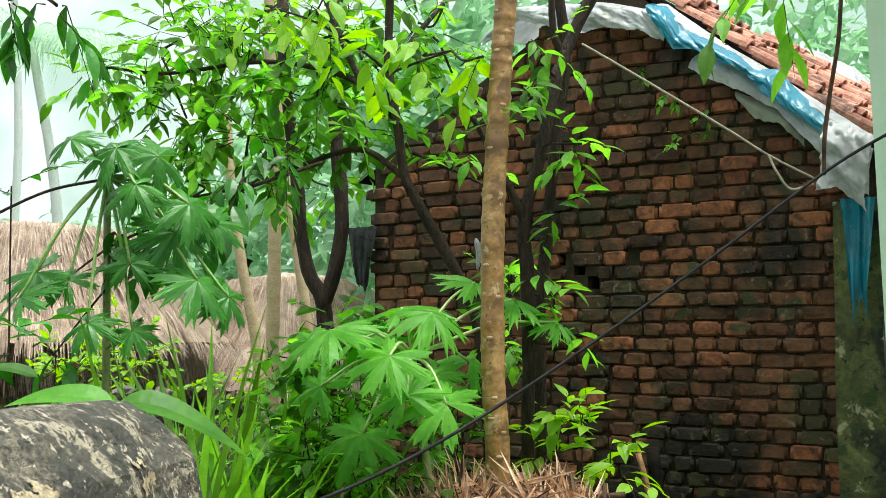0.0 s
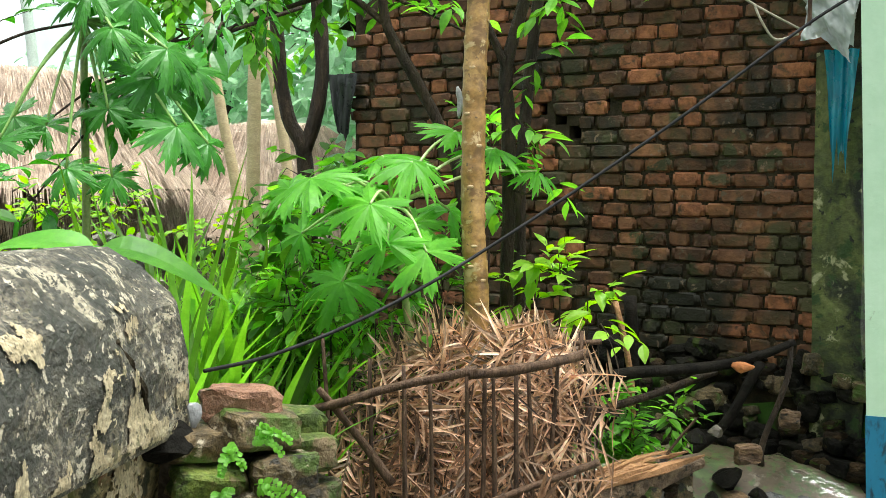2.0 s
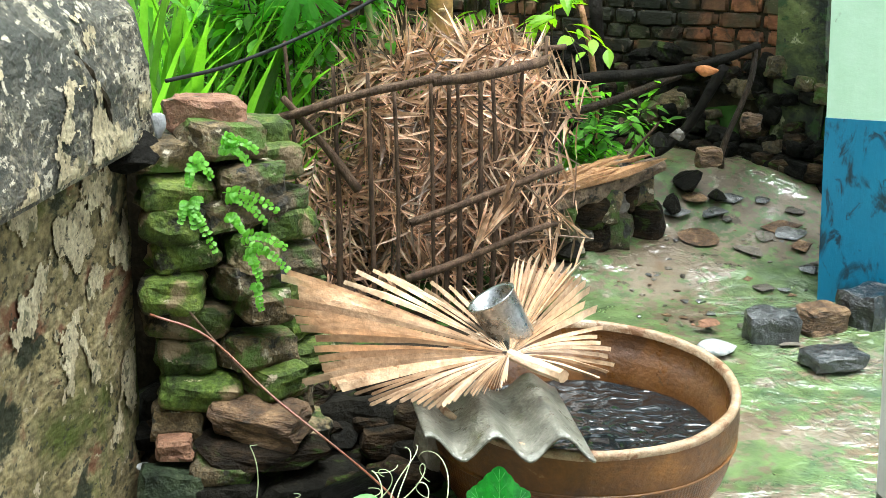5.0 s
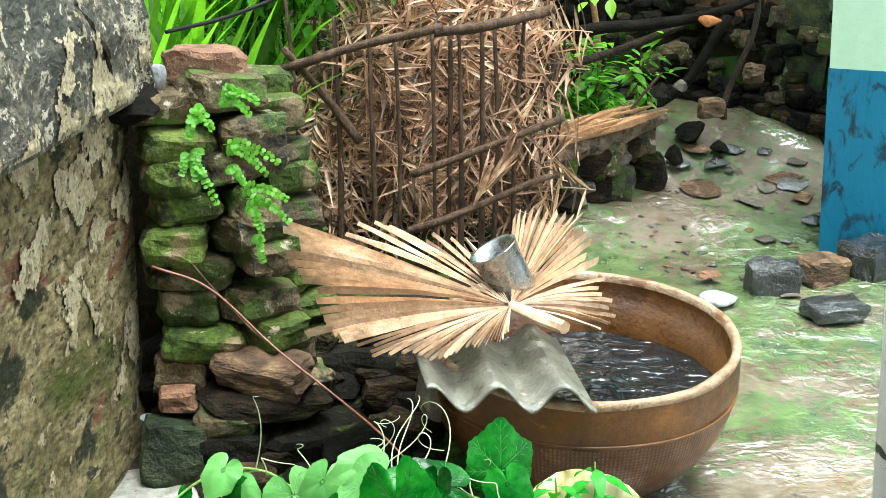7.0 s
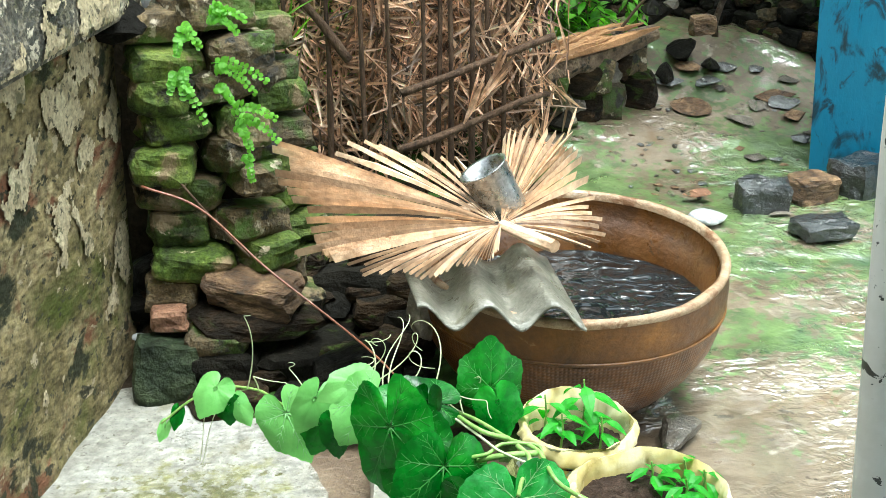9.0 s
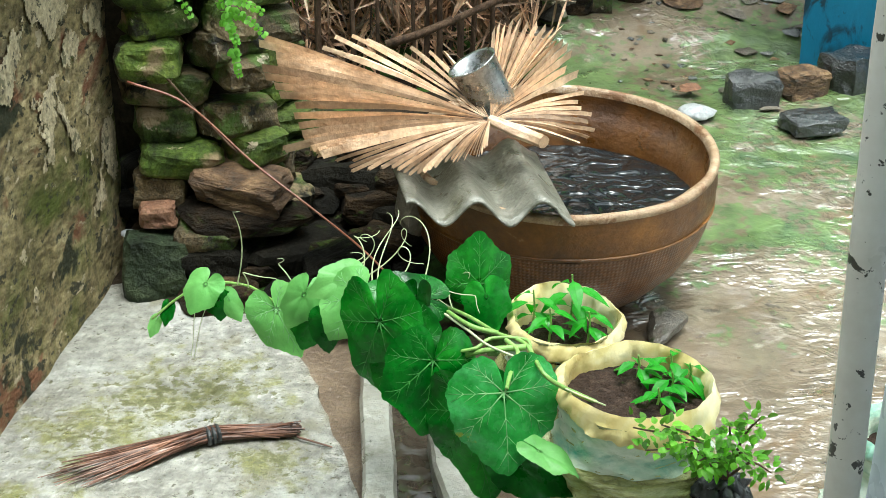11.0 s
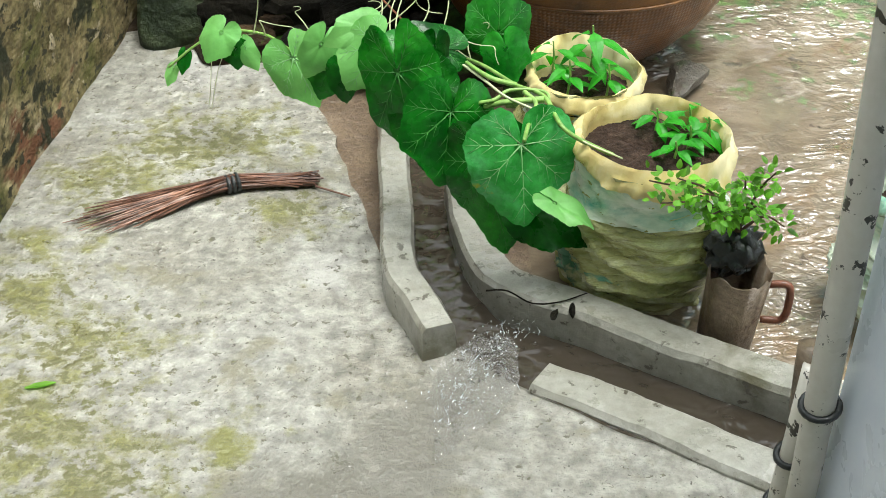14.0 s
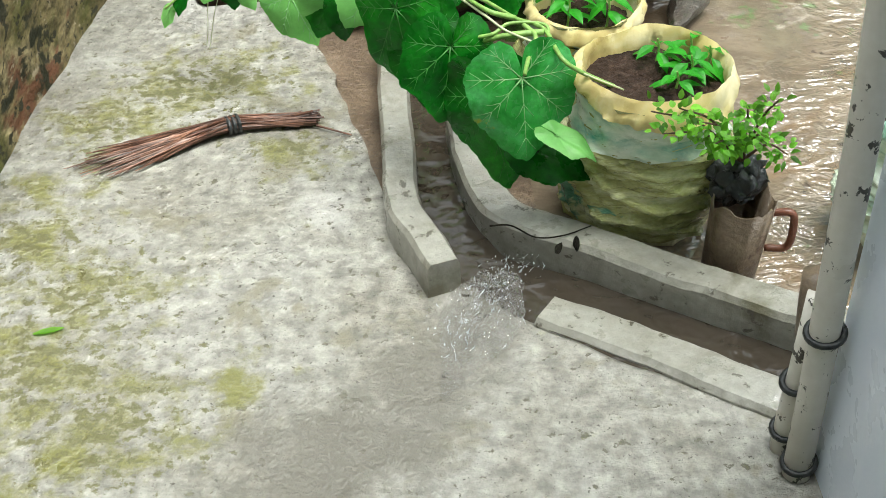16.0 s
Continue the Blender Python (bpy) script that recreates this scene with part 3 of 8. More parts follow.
OVATE = (0.08, 0.62, 0.95, 1.0, 0.78, 0.42, 0.0)


def foliage(vf, wood, centre, radius, count, length, width, droop=0.4, root=None, flat=0.6):
    """Leaves in sprays within an ellipsoid; wood takes the twigs."""
    c = Vector(centre)
    done = 0
    while done < count:
        o = rvec()
        p = c + Vector((o.x * radius, o.y * radius, o.z * radius * 0.85))
        d = (rvec() + Vector((0, 0, -droop)) + o * 0.8).normalized()
        q = p + d * length * rnd(1.2, 2.4)
        if wood is not None:
            r0 = p.lerp(Vector(root) if root is not None else c, 0.45)
            tube(wood, [r0, p, q], [0.0035, 0.002, 0.001], 4)
        k = random.randint(4, 7)
        for j in range(k):
            t = j / k
            b = p.lerp(q, t)
            sd = d.cross(Vector((0, 0, 1))).normalized() * (1 if j % 2 else -1) if abs(d.z) < 0.98 else Vector((1, 0, 0))
            ld = (sd * rnd(0.5, 1.1) + d * rnd(0.4, 1.0) + Vector((0, 0, rnd(-droop, 0.25))) + rvec() * 0.3).normalized()
            u = (Vector((0, 0, 1)) + rvec() * flat).normalized()
            s = rnd(0.65, 1.2)
            blade(vf, b, ld, u, length * s, width * s, curl=rnd(0.05, 0.45), shape=OVATE)
            done += 1
    return vf


# ---- ground: one sheet to the horizon, rising gently towards the back wall ----
def gz(y):
    return float(np.interp(y, [2.8, 5.1, 5.6, 6.0, 6.8, 14, 60], [0.0, 0.14, 0.29, 0.50, 0.62, 0.8, 0.8]))


def ground_sheet():
    xs = [-400, -150, -60, -30, -16, -9, -6, -4] + [-3 + 0.1 * k for k in range(66)] + [4, 6, 9, 16, 30, 60, 150, 400]
    ys = [-400, -100, -30, -10, -4, -2, -1] + [-0.5 + 0.1 * k for k in range(90)] + [9, 10, 12, 15, 20, 30, 60, 150, 400]
    vs = []
    for y in ys:
        for x in xs:
            b = 0.018 * noise.noise(Vector((x * 2.2, y * 2.2, 0))) + 0.012 * noise.noise(Vector((x * 6, y * 6, 3)))
            vs.append((x, y, gz(y) - 0.03 + (b if abs(x) < 8 and -1 < y < 9 else 0)))
    n = len(xs)
    fs = [(j * n + i, j * n + i + 1, (j + 1) * n + i + 1, (j + 1) * n + i) for j in range(len(ys) - 1) for i in range(n - 1)]
    ob = raw("ground", (vs, fs), m_mud, smooth=True)
    ob.data.materials.append(m_soil)
    ob.data.materials.append(m_strip)
    for p in ob.data.polygons:
        c = p.center
        # dark soil also stands in for the shade under rubble and bowl
        if c.y > 7.2 or c.x < -0.9 or (c.y > 4.4 and c.x < 0.72) or (c.y > 3.05 and c.x < 0.45):
            p.material_index = 1
        if -0.4 < c.x < 0.3 and 1.6 < c.y < 3.1:
            p.material_index = 2
    tagged(ob, "wet muddy yard with green algae and puddles", "ground", kind="structure")


ground_sheet()


def edge_line(pts, step=0.05, amp=0.012, seed=0):
    out = []
    for a, b in zip(pts, pts[1:]):
        a, b = Vector((*a, 0)), Vector((*b, 0))
        k = max(1, int((b - a).length / step))
        for j in range(k):
            p = a.lerp(b, j / k)
            out.append(p + Vector(noise.noise_vector(p * 14 + Vector((seed, 0, 0)))) * amp)
    return out


def slab():
    bm = bmesh.new()
    pts = edge_line([(-0.032, 2.318), (-0.049, 2.394), (-0.084, 2.532), (-0.131, 2.732), (-0.176, 2.924), (-0.206, 3.007), (-0.360, 3.269), (-0.62, 3.42), (-0.7, 3.5), (-0.95, 3.5)], 0.04, 0.015)
    pts += [Vector(p) for p in ((-1.75, 3.5, 0), (-1.75, -1.6, 0), (1.9, -1.6, 0), (1.9, 0.85, 0), (0.70, 1.57, 0), (0.285, 1.87, 0), (0.2, 1.93, 0), (0.10, 1.99, 0), (0.03, 2.12, 0), (0.005, 2.25, 0))]
    f = bm.faces.new([bm.verts.new((p.x, p.y, 0.0)) for p in pts])
    if f.normal.z < 0:
        f.normal_flip()
    r = bmesh.ops.extrude_face_region(bm, geom=[f])
    for v in r["geom"]:
        if isinstance(v, bmesh.types.BMVert):
            v.co.z = -0.07
    bmesh.ops.recalc_face_normals(bm, faces=bm.faces[:])
    bmesh.ops.triangulate(bm, faces=[q for q in bm.faces if len(q.verts) > 4])
    tagged(part("floor", bm, m_slab), "worn wet concrete slab with mossy patches", "floor", kind="structure")


slab()


def strip(name, line, width, z0, z1, material, label):
    """A cement kerb along a line: level top, bevelled edges, uneven faces."""
    p = spline([(x, y, 0) for x, y in line], 14)
    prof = [(-0.5, z0), (-0.5, z1 - 0.012), (-0.40, z1), (0.40, z1), (0.5, z1 - 0.012), (0.5, z0)]
    vs, fs = [], []
    for k, c in enumerate(p):
        d = (p[min(k + 1, len(p) - 1)] - p[max(0, k - 1)]).normalized()
        s = Vector((d.y, -d.x, 0))
        for a, z in prof:
            q = c + s * (a * width)
            q.z = z
            vs.append(q + Vector(noise.noise_vector(q * 11)) * 0.006 + Vector(noise.noise_vector(q * 40)) * 0.0015)
    m = len(prof)
    for k in range(len(p) - 1):
        for j in range(m - 1):
            a = k * m + j
            fs.append((a, a + 1, a + m + 1, a + m))
    fs += [tuple(range(m)), tuple((len(p) - 1) * m + j for j in range(m))[::-1]]
    return tagged(raw(name, (vs, fs), material), label, "kerb", kind="structure")


strip("kerb", [(-0.004, 2.934), (-0.003, 2.741), (0.000, 2.447), (0.004, 2.233), (0.007, 2.177), (0.015, 2.145), (0.034, 2.098), (0.081, 1.975)], 0.074, -0.05, 0.085, m_kerb, "low wet cement kerb that bends round the drain")
strip("kerb", [(0.155, 2.504), (0.161, 2.367), (0.181, 2.239), (0.231, 2.135), (0.350, 2.051), (0.540, 1.925), (0.770, 1.780), (1.080, 1.582)], 0.082, -0.06, 0.085, m_kerb, "curved cement kerb with a small break, by the sacks")
strip("kerb", [(0.280, 1.903), (0.415, 1.816), (0.559, 1.715), (0.694, 1.618), (0.943, 1.444)], 0.098, -0.05, 0.018, m_kerb, "straight cement kerb along the drain")


def clear_water():
    m = bpy.data.materials.new("running_water")
    m.use_nodes = True
    n, l = m.node_tree.nodes, m.node_tree.links
    b = n["Principled BSDF"]
    b.inputs["Base Color"].default_value = (1.0, 1.0, 1.0, 1)
    b.inputs["Transmission Weight"].default_value = 0.9
    b.inputs["Roughness"].default_value, b.inputs["IOR"].default_value = 0.06, 1.45
    g, t, bp = n.new("ShaderNodeNewGeometry"), n.new("ShaderNodeTexNoise"), n.new("ShaderNodeBump")
    t.inputs["Scale"].default_value, t.inputs["Detail"].default_value, t.inputs["Distortion"].default_value = 30, 3, 2
    bp.inputs["Strength"].default_value, bp.inputs["Distance"].default_value = 1.0, 0.05
    l.new(g.outputs["Position"], t.inputs["Vector"])
    l.new(t.outputs["Fac"], bp.inputs["Height"])
    l.new(bp.outputs[0], b.inputs["Normal"])
    return m


m_clear = clear_water()


def water_sheet(name, line, label, seed, amp=0.004, material=None):
    """Running water along a line of (x, y, z, half width)."""
    vs, fs = [], []
    p = spline([q[:3] for q in line], 26)
    w = np.interp(np.linspace(0, len(line) - 1, len(p)), range(len(line)), [q[3] for q in line])
    m = 26
    for k, c in enumerate(p):
        d = (p[min(k + 1, len(p) - 1)] - p[max(0, k - 1)])
        d.z = 0
        d.normalize()
        s = Vector((d.y, -d.x, 0))
        for j in range(m):
            q = c + s * (w[k] * (2 * j / (m - 1) - 1) * (1 + 0.2 * noise.noise(c * 9)))
            e = 1 - abs(2 * j / (m - 1) - 1) ** 4
            q.z += e * (amp * (0.6 + 1.2 * noise.noise(q * 45 + Vector((seed, 0, 0)))))
            vs.append(q)
    for k in range(len(p) - 1):
        for j in range(m - 1):
            a = k * m + j
            fs.append((a, a + 1, a + m + 1, a + m))
    ob = raw(name, (vs, fs), material or m_clear, smooth=True)
    ob.visible_shadow = False
    return tagged(ob, label, "water", kind="structure")


bed = ([], [])
for k, q in enumerate(spline([(1.3, 1.37, 0), (0.65, 1.74, 0), (0.35, 1.93, 0), (0.17, 2.07, 0), (0.10, 2.3, 0), (0.085, 2.62, 0), (0.08, 3.0, 0)], 8)):
    bed[0].extend([q + Vector((-0.07, -0.06, -0.012)), q + Vector((0.07, 0.06, -0.012))])
    if k:
        bed[1].append((2 * k - 2, 2 * k - 1, 2 * k + 1, 2 * k))
tagged(raw("drain_bed", bed, m_drain), "dark silt on the bottom of the drain", "drain", kind="structure")
water_sheet("water", [(1.05, 1.50, 0.002, 0.085), (0.65, 1.71, 0.003, 0.085), (0.35, 1.90, 0.005, 0.085), (0.16, 2.05, 0.010, 0.06), (0.095, 2.3, 0.02, 0.05), (0.08, 2.9, 0.02, 0.05)], "murky rain water running in the cement drain", 1, 0.002, m_murky)
water_sheet("water", [(0.20, 2.00, 0.016, 0.05), (0.165, 1.93, 0.014, 0.075), (0.13, 1.84, 0.008, 0.07), (0.09, 1.75, 0.003, 0.03), (0.06, 1.68, 0.001, 0.004)], "rain water splashing out of the drain over the slab", 5, 0.022)


foam = ([], [])
rf = random.Random(3)
for k in range(240):
    u = rf.random() ** 1.6
    x, y = 0.225 - 0.14 * u + rf.gauss(0, 0.034), 2.03 - 0.24 * u + rf.gauss(0, 0.026)
    z = 0.018 + 0.018 * rf.random() ** 2 * (1 - u)
    a = math.atan2(-0.92, -0.4) + rf.gauss(0, 0.5)
    ln, w = 0.002 + 0.013 * rf.random() ** 2.5, 0.0006 + 0.0012 * rf.random() ** 2
    d, e = Vector((math.cos(a), math.sin(a), 0)), Vector((-math.sin(a), math.cos(a), 0))
    q, c = len(foam[0]), Vector((x, y, z))
    bend = e * rf.uniform(-0.4, 0.4) * ln
    foam[0].extend([c - d * ln, c + bend + e * w, c + bend - e * w, c + d * ln, c + bend + Vector((0, 0, w)), c + bend - Vector((0, 0, w))])
    foam[1].extend([(q, q + 1, q + 4), (q, q + 4, q + 2), (q + 3, q + 4, q + 1), (q + 3, q + 2, q + 4), (q, q + 5, q + 1), (q, q + 2, q + 5), (q + 3, q + 1, q + 5), (q + 3, q + 5, q + 2)])
tagged(raw("water_splash", foam, m_foam, smooth=True), "white splashing drops where the drain overflows", "water", kind="stuff")


# ---- old plastered boundary wall ----
WD = Vector((0.1615, 0.987, 0)).normalized()
WN = Vector((WD.y, -WD.x, 0))
W0 = Vector((-0.737, 3.64, 0))


def loft(name, prof, length, material, parent, seed, amp, step=0.06, label=""):
    """A cross-section (out, z) carried back along the wall from its far end, with an uneven face."""
    vs, fs = [], []
    n = int(length / step)
    dense = []
    for a, b in zip(prof, prof[1:]):
        k = max(1, int(math.dist(a, b) / step))
        dense += [(a[0] + (b[0] - a[0]) * j / k, a[1] + (b[1] - a[1]) * j / k) for j in range(k)]
    dense.append(prof[-1])
    m = len(dense)
    for k in range(n + 1):
        for o, z in dense:
            q = W0 - WD * (k * step) + WN * o + Vector((0, 0, z))
            g = noise.fractal(q * 3.1 + Vector((seed, 0, 0)), 1.0, 2.0, 5)
            if k == 0:
                q += WD * (0.03 * noise.noise(q * 8))
            vs.append(q + (WN * 0.8 + Vector((0, 0, 0.4))) * (g * amp))
    for k in range(n):
        for j in range(m - 1):
            a = k * m + j
            fs.append((a, a + m, a + m + 1, a + 1))
    fs.append(tuple(range(m)))
    return raw(name, (vs, fs), material, parent, label, smooth=False)


wall = thing("wall_west", "old plastered boundary wall, stained and cracked, with a thick coping", "wall", kind="structure")
loft("wall_face", [(0.012, -0.1), (0.0, 0.2), (0.0, 1.06), (0.0, 1.2), (-0.3, 1.2), (-0.3, -0.1)], 5.4, m_plaster, wall, 3, 0.022, 0.035)
loft("coping", [(-0.02, 1.085), (0.085, 1.07), (0.095, 1.10), (0.085, 1.28), (0.04, 1.42), (-0.05, 1.53), (-0.14, 1.585), (-0.3, 1.575), (-0.42, 1.5), (-0.42, 1.1), (-0.02, 1.075)],
     5.4, m_coping, wall, 9, 0.028, 0.035, "thick weathered coping with black mould and cracks")


def flakes(name, rows, length, seed, amp, proud, keep, label):
    """Scales of old plaster a few millimetres proud of the wall; rows: the cross-section (out, z) that they cling to, from below."""
    run = [0.0]
    for a, b in zip(rows, rows[1:]):
        run.append(run[-1] + math.dist(a, b))
    st = 0.0055
    nu, nv = int(length / (st * 1.3)), int(run[-1] / st)
    grid, vs, fs = {}, [], []

    def spot(i, j):
        v = run[-1] * j / nv
        o, z = float(np.interp(v, run, [r[0] for r in rows])), float(np.interp(v, run, [r[1] for r in rows]))
        return W0 - WD * (0.02 + i * st * 1.3) + WN * o + Vector((0, 0, z))

    def at(i, j):
        if (i, j) not in grid:
            q = spot(i, j)
            g = noise.fractal(q * 3.1 + Vector((seed, 0, 0)), 1.0, 2.0, 5)
            j3 = Vector(noise.noise_vector(q * 120)) * 0.005
            grid[(i, j)] = len(vs)
            vs.append(q + (WN * 0.8 + Vector((0, 0, 0.4))) * (g * amp) + (WN + Vector((0, 0, 0.25))) * proud + Vector((0, j3.y, j3.z)))
        return grid[(i, j)]

    for i in range(nu):
        for j in range(nv):
            q = spot(i, j)
            h = noise.fractal(Vector((q.x * 6, q.y * 6.5, q.z * 6.0)), 0.9, 2.1, 6) + 0.06 * noise.noise(q * 45)
            if h > keep(j / nv):
                fs.append((at(i, j), at(i + 1, j), at(i + 1, j + 1), at(i, j + 1)))
    ob = raw(name, (vs, fs), m_flake, wall, label)
    ob["kind"] = "stuff"


flakes("plaster_flakes", [(0.0, 0.14), (0.0, 1.04)], 2.1, 3, 0.022, 0.007, lambda v: 0.54 - 0.48 * min(1.0, max(0.0, (v * 0.9 - 0.14) / 0.62)), "cream flakes of old plaster")
flakes("coping_flakes", [(0.091, 1.085), (0.095, 1.10), (0.085, 1.28), (0.04, 1.42), (-0.05, 1.53)], 2.1, 9, 0.028, 0.006, lambda v: 0.03 + 0.66 * v, "cream flakes of render on the coping's face")


def crack(pts, r=0.004):
    vf = ([], [])
    p = spline(pts, 8)
    p = [q + Vector(noise.noise_vector(q * 25)) * 0.012 + Vector((0.012, -0.012, 0.006)) for q in p]
    tube(vf, p, [r * (0.6 + 0.7 * abs(noise.noise(q * 40))) for q in p], 5)
    raw("crack", vf, m_mortar, wall)


crack([(-0.924, 2.860, 1.418), (-0.877, 2.950, 1.389), (-0.815, 3.100, 1.362), (-0.757, 3.200, 1.360)], 0.009)
crack([(-0.764, 3.200, 1.360), (-0.738, 3.260, 1.282), (-0.713, 3.300, 1.211), (-0.717, 3.330, 1.154)], 0.012)


# ---- stones and bricks: a few shapes, used over and over ----
def rock_mesh(seed, material, angular=0.9, sub=3):
    bm = bmesh.new()
    bmesh.ops.create_icosphere(bm, subdivisions=sub, radius=0.5)
    r = random.Random(seed)
    planes = [(Vector((r.uniform(-1, 1), r.uniform(-1, 1), r.uniform(-1, 1))).normalized(), r.uniform(0.2, 0.36)) for _ in range(11)]
    for v in bm.verts:
        for nrm, dd in planes:
            e = v.co.dot(nrm) - dd
            if e > 0:
                v.co -= nrm * e * (0.5 + 0.5 * angular)
        v.co += Vector(noise.noise_vector(v.co * 4 + Vector((seed, 0, 0)))) * 0.04
        v.co += Vector(noise.noise_vector(v.co * 13 + Vector((seed, 0, 0)))) * 0.016
    me = bpy.data.meshes.new("stone")
    bm.to_mesh(me)
    bm.free()
    me.materials.append(material)
    return me


def brick_mesh(seed, material, wear=0.05, bevel=0.09):
    bm = bmesh.new()
    bmesh.ops.create_cube(bm, size=1.0)
    bmesh.ops.bevel(bm, geom=bm.edges[:], offset=bevel + 0.03 * (seed % 2), segments=2, affect="EDGES")
    for v in bm.verts:
        v.co += Vector(noise.noise_vector(v.co * 2.3 + Vector((seed * 3.1, 0, 0)))) * wear
    me = bpy.data.meshes.new("brick")
    bm.to_mesh(me)
    bm.free()
    me.polygons.foreach_set("use_smooth", [p.area < 0.15 for p in me.polygons])
    me.materials.append(material)
    return me


def mossy_mesh(seed, material, power=7.0):
    """A brick worn round, with lumps of moss."""
    bm = bmesh.new()
    bmesh.ops.create_cube(bm, size=1.0)
    bmesh.ops.subdivide_edges(bm, edges=bm.edges[:], cuts=4, use_grid_fill=True)
    for v in bm.verts:
        q = v.co * 2
        n4 = (abs(q.x) ** power + abs(q.y) ** power + abs(q.z) ** power) ** (1 / power)
        v.co = q / max(n4, 0.3) * 0.52
        v.co += Vector(noise.noise_vector(v.co * 2.4 + Vector((seed * 3, 0, 0)))) * 0.12
        v.co += Vector(noise.noise_vector(v.co * 7 + Vector((seed * 5, 0, 0)))) * 0.018
    me = bpy.data.meshes.new("brick")
    bm.to_mesh(me)
    bm.free()
    me.materials.append(material)
    return me


ROCKS = [rock_mesh(k, m_rock) for k in range(5)]
DARK = [rock_mesh(k + 20, m_darkrock, 0.9) for k in range(2)] + [mossy_mesh(k + 24, m_darkrock, 4.5) for k in range(3)]
PALE = [rock_mesh(41, m_palestone, 0.3)]
RED = [rock_mesh(k + 50, m_redbrick, 0.9) for k in range(2)]
MOSSY = [mossy_mesh(k, (m_mossbrick, m_mossbrick, m_mossbrown)[k % 3], 4.5 + k % 3) for k in range(9)]
REDBRICK = [mossy_mesh(k + 30, m_redbrick) for k in range(3)]
EARTH = [rock_mesh(60, m_earthrock, 0.9), rock_mesh(61, m_earthrock, 0.9)] + [mossy_mesh(k + 62, m_earthrock, 4.5) for k in range(4)]
BLOCK = [mossy_mesh(80, m_darkmoss, 7.0)]
CHIP = [rock_mesh(43, m_palestone, 0.95)]
WETBLACK = [mossy_mesh(k + 40, m_wetblack, 10.0) for k in range(3)]
LUMP = [mossy_mesh(k + 44, m_lump) for k in range(2)]


def stone(meshes, at, size, turn=0, label="", cat="stone", name="stone", group="", rx=None):
    ob = new(name, random.choice(meshes))
    ob.matrix_world = pose(*at, rnd(-14, 14) if rx is None else rx, rnd(-12, 12) if rx is None else 0, turn) @ Matrix.Diagonal((*size, 1))
    return tagged(ob, label, cat, group)


# ---- mossy brick stack at the wall's end ----
stack = thing("brick_pile", "crumbling stack of mossy green bricks at the wall's end", "brick pile")
for k in range(10):
    z = 1.03 - 0.098 * k
    dx = 0.004 * k
    for x, y, w, t in ((-0.635 + 0.05 * (k % 2), 3.60, 0.16 + 0.05 * (k % 2), 14 + rnd(-14, 14)), (-0.475 + 0.012 * k + 0.04 * (k % 2), 3.65, 0.20 - 0.04 * (k % 2), 36 + rnd(-12, 12)), (-0.62, 3.84, 0.24, rnd(-5, 5)), (-0.39 + 0.012 * k, 3.86, 0.20, 40 + rnd(-15, 15))):
        ob = new("brick", random.choice(MOSSY))
        ob.parent = stack
        ob.matrix_world = pose(x + dx + rnd(-0.02, 0.02), y + rnd(-0.035, 0.02), z + rnd(-0.008, 0.008) + (rnd(0.0, 0.05) if x > -0.5 else 0), rnd(-7, 7), rnd(-9, 9), t) @ Matrix.Diagonal((w + rnd(-0.03, 0.03), 0.16 + rnd(-0.02, 0.03), 0.098 + rnd(-0.012, 0.014), 1))
bm = bmesh.new()
box(bm, (0.50, 0.22, 0.98), pose(-0.63, 3.85, 0.48), jitter=0.05, cuts=4)
part("core", bm, m_mortar, stack)
stone(REDBRICK, (-0.515, 3.68, 1.135), (0.21, 0.13, 0.095), -8, "loose wet red brick lying on the mossy stack", "brick", "brick_loose", rx=2)
stone(DARK[:2], (-0.71, 3.52, 1.05), (0.19, 0.15, 0.19), 20, "black broken lump of masonry under the coping")
stone(CHIP, (-0.635, 3.60, 1.12), (0.05, 0.04, 0.10), 20, "small white stone chip upright on the stack", rx=0)

# ---- gable of the old brick house ----
GA, GD = Vector((0.658, 7.0, 0)), Vector((0.8179, -0.5754, 0))
GN = Vector((0.5754, 0.8179, 0))          # away from the yard


def gp(s, z, back=0.0):
    return GA + GD * s + GN * back + Vector((0, 0, z))


LEFT, RIGHT, BASE = -1.30, 1.62, 0.55
ROOF = [(-1.45, 2.70), (0.30, 3.70), (1.78, 2.53)]


def roofline(s):
    return float(np.interp(s, [p[0] for p in ROOF], [p[1] for p in ROOF]))


house = thing("brick_house", "old brick house gable, dark wet bricks under a patched tiled roof", "house")
COURSE = 0.0745
HOLES = ((-0.03, 2.185), (0.09, 2.13), (0.26, 2.125), (0.175, 2.055), (0.345, 2.195))


